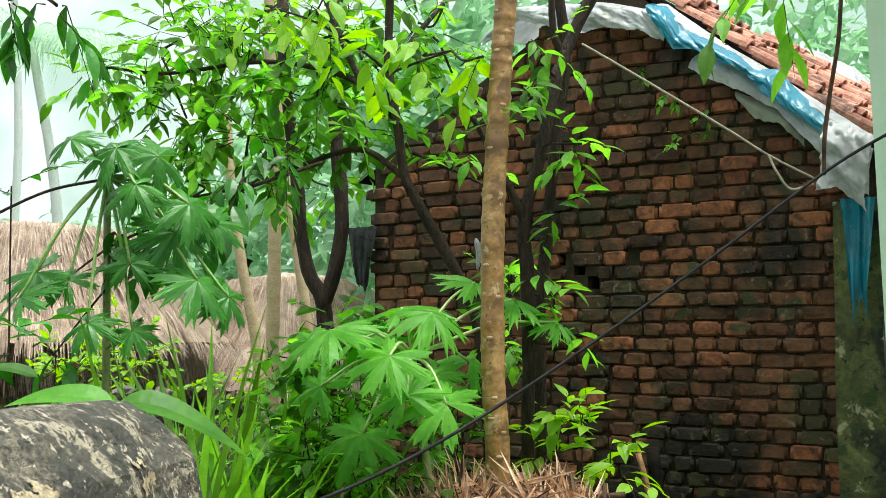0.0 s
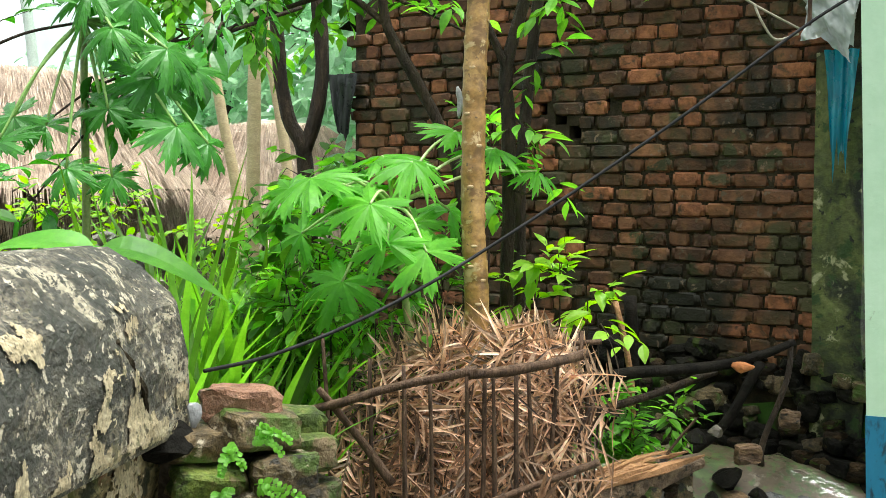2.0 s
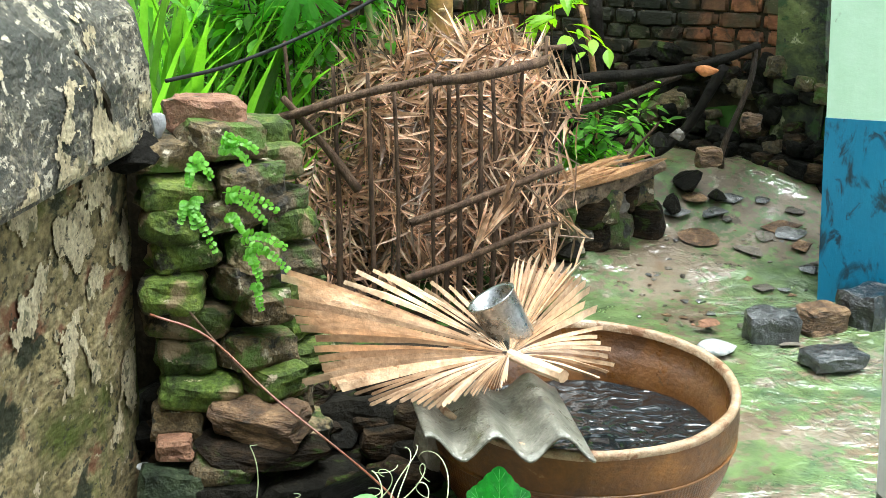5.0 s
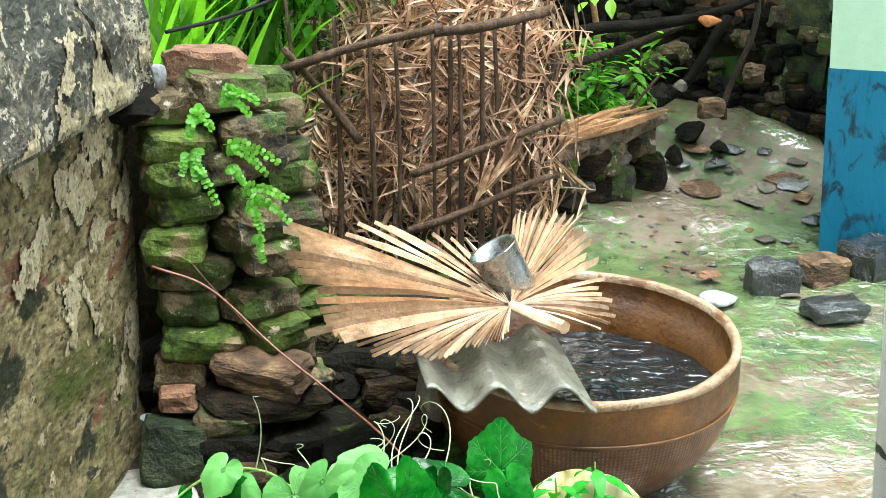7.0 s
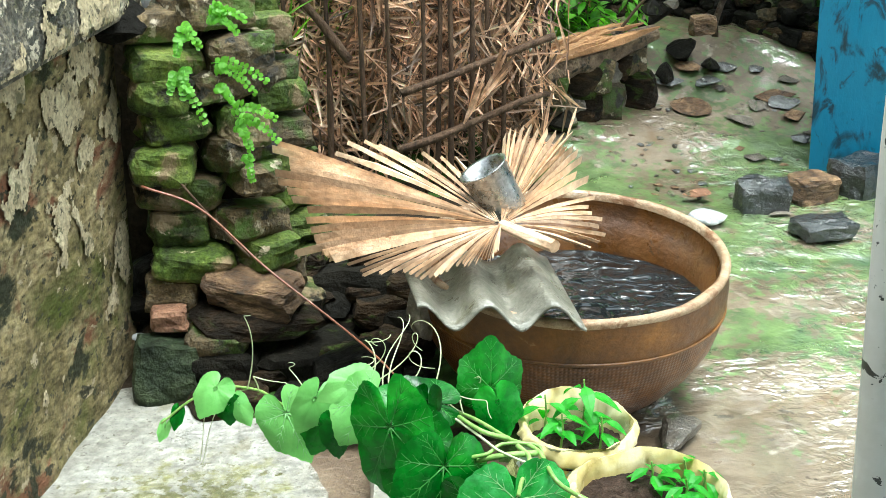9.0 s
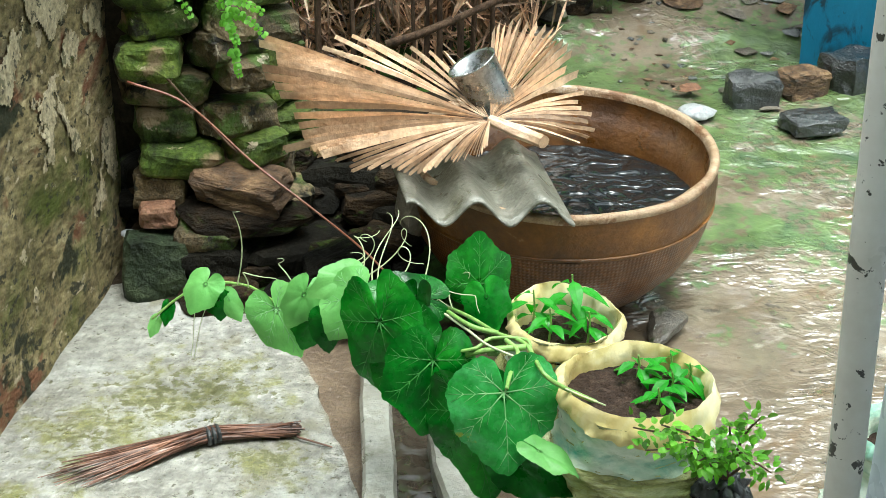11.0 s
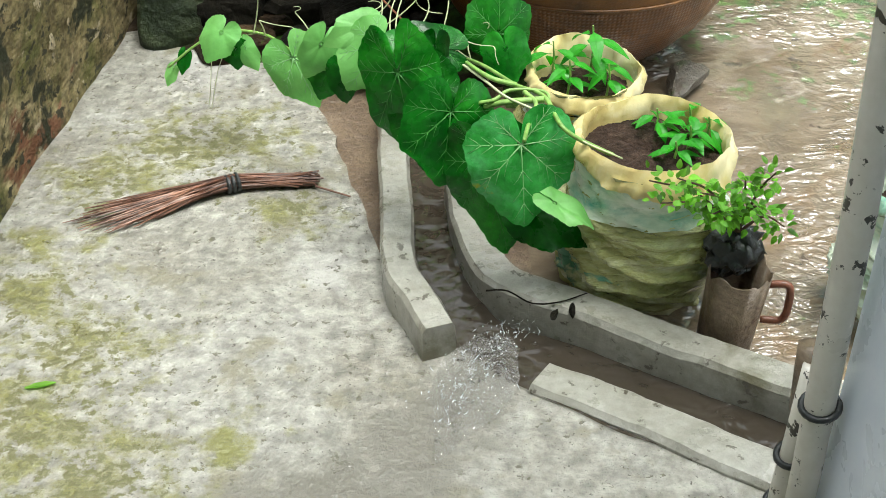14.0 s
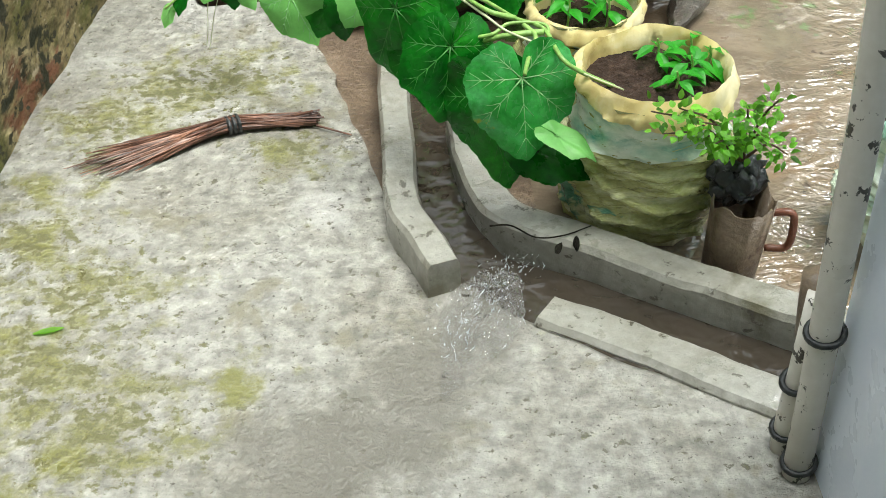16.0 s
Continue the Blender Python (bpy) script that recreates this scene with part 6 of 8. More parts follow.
shrub("low green weeds in the ditch", [((0.848, 5.75, 0.685), 0.11, 120), ((0.899, 5.65, 0.615), 0.13, 150), ((0.813, 5.8, 0.806), 0.07, 40), ((1.138, 5.8, 0.704), 0.08, 60), ((1.854, 6.200, 0.846), 0.07, 16), ((-0.239, 5.300, 0.581), 0.1, 30), ((-0.211, 5.200, 0.509), 0.1, 30)], m_leaf, (0.08, 0.035))


for s0, z0, r, k in WEEDS:
    wl, wt = ([], []), ([], [])
    foliage(wl, wt, gp(s0, z0, -0.07), r, k, 0.05, 0.028, 0.8, root=gp(s0, z0 + 0.03, -0.02))
    weed = thing("wall_weed", "small green weed rooted in the brick joints", "plant", "weeds on the gable")
    raw("foliage", wl, m_leaf, weed)
    raw("twigwork", wt, m_bark, weed)
rag = ([], [])
tube(rag, spline([RAG[0], RAG[1], RAG[2]], 5), [0.004, 0.009, 0.012, 0.012, 0.011, 0.012, 0.012, 0.011, 0.010, 0.008, 0.004], 7, 3, 0.5)
tagged(raw("white_stub", rag, m_palestone, smooth=True), "broken white branch stub beside the papaya trunk", "branch")


# tall grass and maize-like blades behind the wall
def grass(label, spots, n, h, w, leafm, name="grass_clump", lean=0.32):
    vf = ([], [])
    for x, y in spots:
        for k in range(n):
            b = Vector((x + rnd(-0.14, 0.14), y + rnd(-0.2, 0.2), gz(y)))
            a = rnd(0, 6.28)
            d = Vector((math.cos(a) * rnd(0.03, lean), math.sin(a) * rnd(0.03, lean), 1))
            blade(vf, b, d, (math.cos(a + 3.14), math.sin(a + 3.14), 0.3), h * rnd(0.6, 1.15), w * rnd(0.6, 1.25), curl=rnd(0.05, lean * 1.7), fold=0.3, shape=(0.4, 0.7, 1.0, 1.0, 0.8, 0.45, 0.0))
    tagged(raw(name, vf, leafm), label, "grass", kind="stuff")


grass("tall bright green grass blades behind the wall", [(-1.0, 4.9), (-0.85, 4.8), (-0.8, 5.2), (-0.95, 5.5), (-0.7, 5.3), (-0.85, 5.9), (-0.72, 5.7), (-1.12, 5.3), (-1.0, 5.8)], 17, 1.25, 0.058, m_grass, "grass_clump", 0.36)
grass("upright maize-like stalks behind the wall", [(-1.08, 5.0), (-0.92, 4.9)], 6, 1.6, 0.07, m_grass, "maize_plant", 0.14)
shrub("mixed green weeds between the grass and the fence", [((-0.55, 5.3, 0.75), 0.26, 110), ((-0.75, 5.6, 0.95), 0.24, 100), ((-0.35, 5.5, 0.95), 0.25, 110), ((-0.9, 5.2, 0.6), 0.2, 70), ((-0.66, 5.7, 1.25), 0.2, 110), ((-0.5, 5.6, 1.15), 0.2, 110), ((-1.0, 6.0, 1.05), 0.2, 80), ((-0.72, 5.4, 1.0), 0.18, 90)], m_leaf, (0.085, 0.04))
grass("low weeds and grass in the garden", [(-1.6, 6.5), (-1.2, 6.4), (-0.9, 6.6), (-2.0, 7), (-1.5, 7.5), (-1.0, 7.6), (-2.3, 6.2), (-0.5, 6.3), (-0.3, 5.8), (0.1, 5.9), (-0.4, 5.3), (-1.8, 8.5), (-2.6, 8.5), (-1.2, 9), (-0.6, 9.2)], 40, 0.7, 0.03, m_grass)
shrub("pale lime bushes before the huts", [((-2.335, 8.500, 1.610), 0.3, 120), ((-2.239, 9.000, 1.679), 0.25, 90), ((-2.333, 8.000, 1.480), 0.25, 90), ((-2.002, 8.500, 1.536), 0.2, 60), ((-1.495, 9.000, 1.408), 0.2, 70)], m_leaflime, (0.09, 0.045))
vf = ([], [])
BROAD = (((-0.998, 3.95, 1.554), (-1, -0.2, 0.42), 0.30, 0.5), ((-0.981, 3.95, 1.554), (1, -0.25, 0.30), 0.31, 0.95), ((-1.261, 4.05, 1.636), (-0.9, -0.3, 0.5), 0.16, 0.4), ((-1.151, 4.1, 1.529), (0.8, 0.2, 0.35), 0.20, 0.6))
for c, d, ln, cu in BROAD:
    blade(vf, c, d, (0, -0.5, 1), ln, ln * 0.40, curl=cu, segs=10, shape=(0.25, 0.7, 0.95, 1.0, 1.0, 0.95, 0.85, 0.7, 0.5, 0.25, 0.0))
    tube(vf, spline([(c[0] - 0.12, c[1] + 0.05, gz(4) - 0.05), (c[0] - 0.05, c[1] + 0.03, c[2] - 0.4), c], 5), 0.008, 6)
tagged(raw("broad_leaf_plant", vf, m_papleaf), "broad smooth green leaves leaning over the wall top", "plant")
shrub("dark leaves hanging at the yard's edge", [((-1.438, 4.400, 1.696), 0.12, 26), ((-1.537, 4.600, 2.296), 0.08, 12)], m_leafdark, (0.11, 0.05))
tree("overhanging_branch", "dark drooping leaves on an overhanging branch", [([(-1.492, 4.000, 2.829), (-1.280, 4.000, 2.847), (-1.135, 4.800, 3.174), (-0.614, 6.200, 3.506)], 0.006, 0.012)], m_bark,
     [((-1.359, 4.000, 2.811), 0.05, 8), ((-1.208, 4.000, 2.793), 0.07, 12)], m_leafdark, (0.14, 0.045), droop=1.0)
tree("overhanging_branch", "broad green leaves hanging over the tiled roof", [([(1.95, 5.0, 3.6), (1.475, 5.000, 3.279), (1.231, 5.000, 3.234)], 0.012, 0.006)], m_bark,
     [((1.219, 5.000, 3.216), 0.05, 7), ((1.341, 5.000, 3.216), 0.05, 7), ((1.495, 5.000, 3.188), 0.05, 4)], m_leaf, (0.18, 0.07), droop=1.1)


# low dry-stone wall before the huts
for k in range(30):
    q = Vector((-1.903, 7.600, 1.412)).lerp(Vector((-1.590, 7.600, 1.389)), (k % 6) / 5)
    stone(ROCKS, (q.x + rnd(-0.03, 0.03), q.y + rnd(-0.05, 0.05), q.z - 0.3 + 0.085 * (k // 6) + rnd(-0.01, 0.02)), (0.13, 0.12, 0.10), rnd(0, 180), "small mossy stone of a low garden wall", group="garden wall stones")


# ---- huts and distance ----
def hut(label, c, rx, ry, ztop, zeave, seed):
    t = thing("thatched_hut", label, "hut")
    vs, fs = lathe([(0.001, ztop + 0.10), (0.2, ztop + 0.07), (0.35, ztop), (0.55, ztop - 0.12), (0.8, zeave + 0.35 * (ztop - zeave)), (1.0, zeave), (0.9, zeave - 0.02), (0.6, zeave - 0.02)], 40, 0.05)
    vs = [(c[0] + x * rx, c[1] + y * ry, z) for x, y, z in vs]
    raw("thatch", (vs, fs), m_thatch, t)
    wv, wf = lathe([(0.72, 0.2), (0.72, zeave + 0.1)], 30)
    raw("hut_wall", ([(c[0] + x * rx, c[1] + y * ry, z) for x, y, z in wv], wf), m_rot, t)
    vf = ([], [])
    for k in range(7000):
        a = rnd(2.9, 6.6)
        u = rnd(0.1, 1)
        r = 0.35 + 0.67 * u
        z = float(np.interp(r, [0.35, 0.55, 0.8, 1.02], [ztop, ztop - 0.1, zeave + 0.35 * (ztop - zeave), zeave - 0.02])) + rnd(0.0, 0.07)
        b = Vector((c[0] + rx * r * math.cos(a), c[1] + ry * r * math.sin(a), z))
        d = Vector((math.cos(a) * rx * 0.6 + rnd(-0.2, 0.2), math.sin(a) * ry * 0.6, (zeave - ztop) * rnd(0.8, 1.8)))
        blade(vf, b, d, (math.cos(a), math.sin(a), 1), rnd(0.20, 0.42), rnd(0.007, 0.017), curl=rnd(-0.05, 0.25), shape=(1, 1, 0.6, 0.1))
    for k in range(1500):
        a = rnd(2.9, 6.6)
        r = rnd(0.80, 0.88)
        b = Vector((c[0] + rx * r * math.cos(a), c[1] + ry * r * math.sin(a), zeave - 0.02 + rnd(-0.22, 0.05)))
        blade(vf, b, (math.cos(a) * 0.2 + rnd(-0.2, 0.2), math.sin(a) * 0.2, -1), (math.cos(a), math.sin(a), 0.4), rnd(0.25, 0.5), rnd(0.008, 0.02), curl=rnd(-0.1, 0.2), shape=(1, 1, 0.6, 0.1))
    raw("straw", vf, m_thatch, t)["kind"] = "stuff"


hut("round thatched hut roof with shaggy straw eaves", (-4.9, 15.5), 2.3, 2.6, 3.05, 1.72, 1)
hut("low thatched roof behind the papaya trunks", (-2.1, 18.5), 1.9, 2.0, 2.60, 1.1, 2)


def far_tree(at, h, w, n, seed, label):
    t = thing("tree", label, "tree", "far trees")
    vf, lf = ([], []), ([], [])
    x, y = at
    tube(vf, spline([(x, y, 0.4), (x + rnd(-0.2, 0.2), y, h * 0.4), (x + rnd(-0.4, 0.4), y, h * 0.8)], 5), taper(11, 0.16, 0.05), 8)
    for k in range(n):
        o = rvec()
        p = Vector((x + o.x * w, y + o.y * w * 0.6, h * 0.62 + o.z * h * 0.42))
        for j in range(9):
            blade(lf, p + rvec() * 0.45, rvec(), (rnd(-0.6, 0.6), -0.5, 1), rnd(0.22, 0.38), rnd(0.12, 0.2), curl=0.2, shape=(0.3, 1, 0.7, 0))
    raw("trunk", vf, m_bark, t)
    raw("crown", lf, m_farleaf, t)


for at, h, w, n in (((-1.0, 21), 6.5, 2.4, 300), ((-3.6, 24), 6.0, 2.2, 240), ((1.2, 17), 7.0, 2.6, 320), ((4.6, 18), 7.5, 3.0, 320), ((-6.2, 30), 5.0, 2.6, 200), ((-9.5, 32), 4.5, 2.8, 180), ((0.2, 13), 5.2, 1.3, 160), ((8.5, 20), 7.0, 3.0, 260)):
    far_tree(at, h, w, n, n, "leafy green tree behind the houses in the rain")

def coconut(top, base):
    t = thing("coconut_palm", "pale coconut palm with drooping fronds in the rain", "palm")
    vf = ([], [])
    p = spline([base, Vector(base).lerp(Vector(top), 0.5) + Vector((0.3, 0, 0)), top], 8)
    tube(vf, p, taper(len(p), 0.12, 0.08), 9)
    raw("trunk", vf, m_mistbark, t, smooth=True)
    for k in range(15):
        a = k * 2.399
        d = Vector((math.cos(a), math.sin(a) * 0.7, rnd(0.0, 0.9))).normalized()
        lf = ([], [])
        ps = [Vector(top) + d * (u * 2.6) - Vector((0, 0, 1.7 * u * u)) for u in np.linspace(0, 1, 22)]
        tube(lf, ps, taper(22, 0.03, 0.008), 5)
        for q, r in zip(ps[2:], ps[1:]):
            dd = (q - r).normalized()
            for s in (-1, 1):
                sd = dd.cross(Vector((0, 0, 1))).normalized() * s
                blade(lf, q, sd + dd * 0.5 - Vector((0, 0, 0.8)), (0, 0, 1), rnd(0.5, 0.75), 0.06, curl=0.3, shape=(0.6, 1, 0.6, 0))
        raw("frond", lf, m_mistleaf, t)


coconut((-7.713, 24.000, 7.363), (-7.2, 24, 0.8))
coconut((-10.163, 30.000, 11.329), (-10.2, 30, 0.8))


# pale rain mist far behind everything, painted on a glowing sheet
bd = bpy.data.materials.new("rain_mist_glow")
bd.use_nodes = True
bn, bl = bd.node_tree.nodes, bd.node_tree.links
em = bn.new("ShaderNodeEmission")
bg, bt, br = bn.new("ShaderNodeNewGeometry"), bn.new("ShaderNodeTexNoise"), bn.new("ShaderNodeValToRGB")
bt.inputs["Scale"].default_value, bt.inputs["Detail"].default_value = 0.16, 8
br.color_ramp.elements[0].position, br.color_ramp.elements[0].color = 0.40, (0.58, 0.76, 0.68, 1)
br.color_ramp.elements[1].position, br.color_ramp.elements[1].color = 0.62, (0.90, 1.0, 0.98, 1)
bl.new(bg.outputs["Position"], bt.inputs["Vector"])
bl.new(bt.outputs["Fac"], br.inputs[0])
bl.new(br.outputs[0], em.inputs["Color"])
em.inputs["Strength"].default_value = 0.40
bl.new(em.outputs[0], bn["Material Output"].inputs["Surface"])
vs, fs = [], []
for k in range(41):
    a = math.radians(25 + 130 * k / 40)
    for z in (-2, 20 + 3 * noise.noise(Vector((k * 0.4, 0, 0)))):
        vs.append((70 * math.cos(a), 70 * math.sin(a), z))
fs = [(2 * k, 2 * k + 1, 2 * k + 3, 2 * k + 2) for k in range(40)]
tagged(raw("backdrop", (vs, fs), bd), "glowing sheet coloured as pale rain mist over far woods", "backdrop", kind="structure")


# ---- rubble bank, posts, logs by the brick wall ----
for k in range(250):
    s = rnd(-0.4, 1.9)
    t = rnd(0, 1)
    p = gp(s, 0, -0.02 - (0.55 - 0.46 * min(1, max(0, (s - 0.45) / 0.5))) * t)
    z = max(gz(p.y) - 0.02, 0.30 + 0.66 * (1 - t) ** 1.1) + rnd(-0.04, 0.03)
    if p.x > 2.5:
        continue
    sz = rnd(0.06, 0.16 if s < 1.0 else 0.12)
    stone(random.choice([EARTH, EARTH, DARK, DARK, DARK, DARK, MOSSY[2::3]]), (p.x, p.y, z), (sz * rnd(0.9, 1.4), sz, sz * rnd(0.6, 0.9)), rnd(0, 180), "wet dark rubble stone heaped below the brick wall", "stone", "rubble_stone", "rubble bank")
vs, fs = [], []
for i in range(40):
    for j in range(10):
        s, t = -0.6 + 3.2 * i / 39, j / 9
        p = gp(s, 0, 0.05 - (0.62 - 0.45 * min(1, max(0, (s - 0.45) / 0.5))) * t)
        vs.append((p.x, p.y, 0.22 + 0.70 * (1 - t) ** 1.1 + 0.04 * noise.noise(p * 5)))
for i in range(39):
    for j in range(9):
        q = i * 10 + j
        fs.append((q, q + 1, q + 11, q + 10))
tagged(raw("earth_bank", (vs, fs), m_soil), "dark wet earth bank under the brick wall", "ground", kind="structure")


def log(name, label, pts, r0, r1, material, seed=1, sides=9, cat="log"):
    vf = ([], [])
    p = spline(pts, 6)
    tube(vf, p, taper(len(p), r0, r1), sides, seed, 0.3)
    return tagged(raw(name, vf, material, smooth=True), label, cat)


log("black_pole", "wet black pole lying across forked sticks", [(0.623, 5.500, 0.927), (0.930, 5.600, 0.957), (1.272, 5.700, 0.971), (1.510, 5.750, 1.017), (1.674, 5.800, 1.071)], 0.03, 0.018, m_blackwood, 2, cat="pole")
log("plank", "dark wooden pole leaning under the black pole", [(0.725, 5.600, 0.775), (1.025, 5.700, 0.849), (1.333, 5.850, 0.932)], 0.019, 0.017, m_bark, 3, cat="pole")
log("post", "short dark post by the rubble", [(0.99, 6.0, 0.2), (0.985, 6.0, 0.75), (0.963, 6.000, 1.259)], 0.034, 0.03, m_blackwood, 4, cat="post")
log("stake", "split orange-brown stake beside the post", [(0.878, 5.900, 1.241), (0.947, 5.900, 0.948), (0.97, 5.9, 0.6)], 0.012, 0.018, m_rotin, 5, cat="post")
log("branch", "forked dead stick propped on the rubble", [(1.660, 5.800, 1.084), (1.630, 5.750, 0.911), (1.516, 5.700, 0.635), (1.509, 5.700, 0.532)], 0.011, 0.016, m_bark, 6, cat="branch")
log("branch", "thin dead twig over the log", [(1.036, 5.500, 0.601), (1.106, 5.500, 0.696), (1.176, 5.500, 0.779)], 0.007, 0.005, m_stick, 7, cat="branch")
log("branch", "dark leaning pole among the rubble", [(1.133, 5.800, 0.507), (1.370, 5.850, 0.684), (1.551, 5.900, 0.967)], 0.020, 0.024, m_blackwood, 8, cat="branch")
rl = thing("rotten_log", "rotten split log with bright orange heartwood", "log")
la, lb = Vector((0.618, 5.35, 0.473)), Vector((1.216, 5.6, 0.615))
vf = ([], [])
p = [la.lerp(lb, k / 14) + Vector((0, 0, -0.04 + 0.02 * noise.noise(Vector((k * 0.5, 1, 0))))) for k in range(15)]
tube(vf, p, [0.068 * (1 - 0.5 * (k / 14) ** 3) + 0.012 * noise.noise(Vector((k * 0.6, 0, 0))) for k in range(15)], 12, 5, 0.3)
raw("bark_shell", vf, m_rot, rl)
for k in range(26):
    o = Vector((rnd(-0.02, 0.02), rnd(-0.08, 0.06), rnd(0.0, 0.055)))
    t0 = rnd(-0.05, 0.4)
    t1 = t0 + rnd(0.35, 0.65)
    vf = ([], [])
    tube(vf, [la.lerp(lb, t0) + o, la.lerp(lb, (t0 + t1) / 2) + o + Vector((0, 0, rnd(0, 0.012))), la.lerp(lb, t1) + o], [0.004, rnd(0.012, 0.028), 0.004], 5, k, 0.5)
    raw("splinter", vf, m_rotin if k % 4 else m_rot, rl)
for k in range(16):
    q = la.lerp(lb, 0.03 + 0.12 * (k // 2))
    low = gz(q.y) - 0.04
    tall = max(0.05, q.z - 0.05 - low)
    stone((EARTH, ROCKS, MOSSY[2::3])[k % 3], (q.x + rnd(-0.03, 0.03), q.y + rnd(0.0, 0.06), low + tall * (0.25 if k % 2 else 0.72)), (rnd(0.11, 0.17), 0.11, tall * 0.56), rnd(-30, 30), "dark stone wedged under the rotten log", "stone", "rubble_stone", "rubble bank")
stone([rock_mesh(51, m_orange, 0.95)], (1.419, 5.7, 0.972), (0.12, 0.05, 0.08), -20, "bright orange brick piece stuck in the rubble", "brick", "brick_loose")
for a, sz, lab in (((1.241, 5.45, 0.732), (0.1, 0.09, 0.08), "pale mossy stone on the rubble"),
                   ((1.422, 5.6, 0.603), (0.12, 0.1, 0.085), "brown cut stone on the rubble"),
                   ((1.69, 5.9, 0.704), (0.12, 0.09, 0.08), "pale brown brick stone on the rubble"),
                   ((1.396, 5.85, 0.431), (0.18, 0.15, 0.16), "dark mossy stone at the bank's foot"),
                   ((0.901, 5.498, 0.27), (0.13, 0.1, 0.13), "pale squared stone by the log"),
                   ((0.785, 5.367, 0.23), (0.15, 0.12, 0.13), "dark stone by the fence foot"),
                   ((1.162, 5.45, 0.702), (0.13, 0.1, 0.1), "dark stone leaning on the bank"),
                   ((1.303, 5.711, 0.358), (0.14, 0.1, 0.12), "dark stone below the log"),
                   ((1.521, 5.764, 0.386), (0.12, 0.1, 0.08), "dark wet stone at the bank's foot"),
                   ((1.089, 5.658, 0.331), (0.16, 0.12, 0.1), "dark stone under the log's end")):
    stone(LUMP if "brown" in lab else ROCKS if "pale" in lab else DARK[:2], a, sz, rnd(0, 90), lab)

# ---- stones in the yard ----
stone(PALE, (1.223, 4.508, 0.103), (0.17, 0.12, 0.07), 5, "smooth pale grey stone in the wet yard", rx=0)
stone(WETBLACK, (1.466, 4.658, 0.112), (0.19, 0.13, 0.17), -8, "black squared stone glistening wet", rx=0)
stone(WETBLACK, (1.621, 4.403, 0.097), (0.21, 0.14, 0.06), 10, "flat black stone slab in the mud", rx=0)
stone(LUMP, (1.685, 4.750, 0.118), (0.18, 0.14, 0.13), 20, "brown stone at the foot of the blue wall", rx=0)
stone(WETBLACK, (1.905, 4.821, 0.122), (0.22, 0.17, 0.2), 40, "black stone at the foot of the blue wall", rx=0)
stone(RED, (1.244, 4.760, 0.118), (0.15, 0.1, 0.035), 10, "flat broken red brick in the mud", "brick", "brick_loose", rx=0)
FLAT = [rock_mesh(k + 90, m_slate, 0.75) for k in range(3)]
MUDDY = [rock_mesh(k + 95, m_lump, 0.7) for k in range(2)]
YARD = {"D": FLAT, "E": MUDDY, "R": ROCKS}
for x, y, w, h, k in ((1.49, 5.7, 0.169, 0.3, "D"), (1.6, 5.78, 0.139, 0.3, "D"), (1.74, 5.77, 0.102, 0.3, "D"), (1.77, 5.61, 0.274, 0.1, "E"), (1.82, 5.55, 0.194, 0.16, "D"),
                      (1.87, 5.7, 0.118, 0.2, "R"), (1.69, 5.54, 0.13, 0.18, "R"), (1.59, 5.43, 0.163, 0.16, "R"), (1.82, 5.46, 0.16, 0.14, "E"), (1.81, 5.28, 0.111, 0.35, "D"),
                      (1.57, 5.15, 0.161, 0.14, "R"), (1.66, 5.13, 0.073, 0.3, "D"), (1.33, 5.7, 0.163, 0.16, "D"), (1.19, 5.63, 0.103, 0.22, "R"), (1.39, 5.55, 0.247, 0.06, "E"),
                      (1.51, 4.58, 0.102, 0.2, "R"), (1.52, 5.21, 0.064, 0.3, "E"), (1.54, 5.66, 0.079, 0.3, "R"), (1.42, 5.8, 0.16, 0.3, "E")):
    stone(YARD[k], (x, y, gz(y) - 0.016), (w * 0.95, w * rnd(0.6, 0.8), w * h * 0.7), rnd(-12, 12), {"D": "flat slate-grey wet stone half sunk in the yard", "E": "flat brown stone half sunk in the mud", "R": "flat grey wet stone half sunk in the yard"}[k], rx=20 if y > 5.15 else 4, group="yard stones")
for k in range(110):
    y = rnd(4.75, 5.75)
    x = rnd(0.95, 1.95)
    w = rnd(0.02, 0.065)
    stone(random.choice((ROCKS, FLAT, MUDDY, ROCKS)), (x, y, gz(y) - 0.03), (w, w * 0.8, w * 0.25), rnd(0, 180), "small wet pebble washed out in the yard", "pebble", "pebble", "yard pebbles", rx=0)

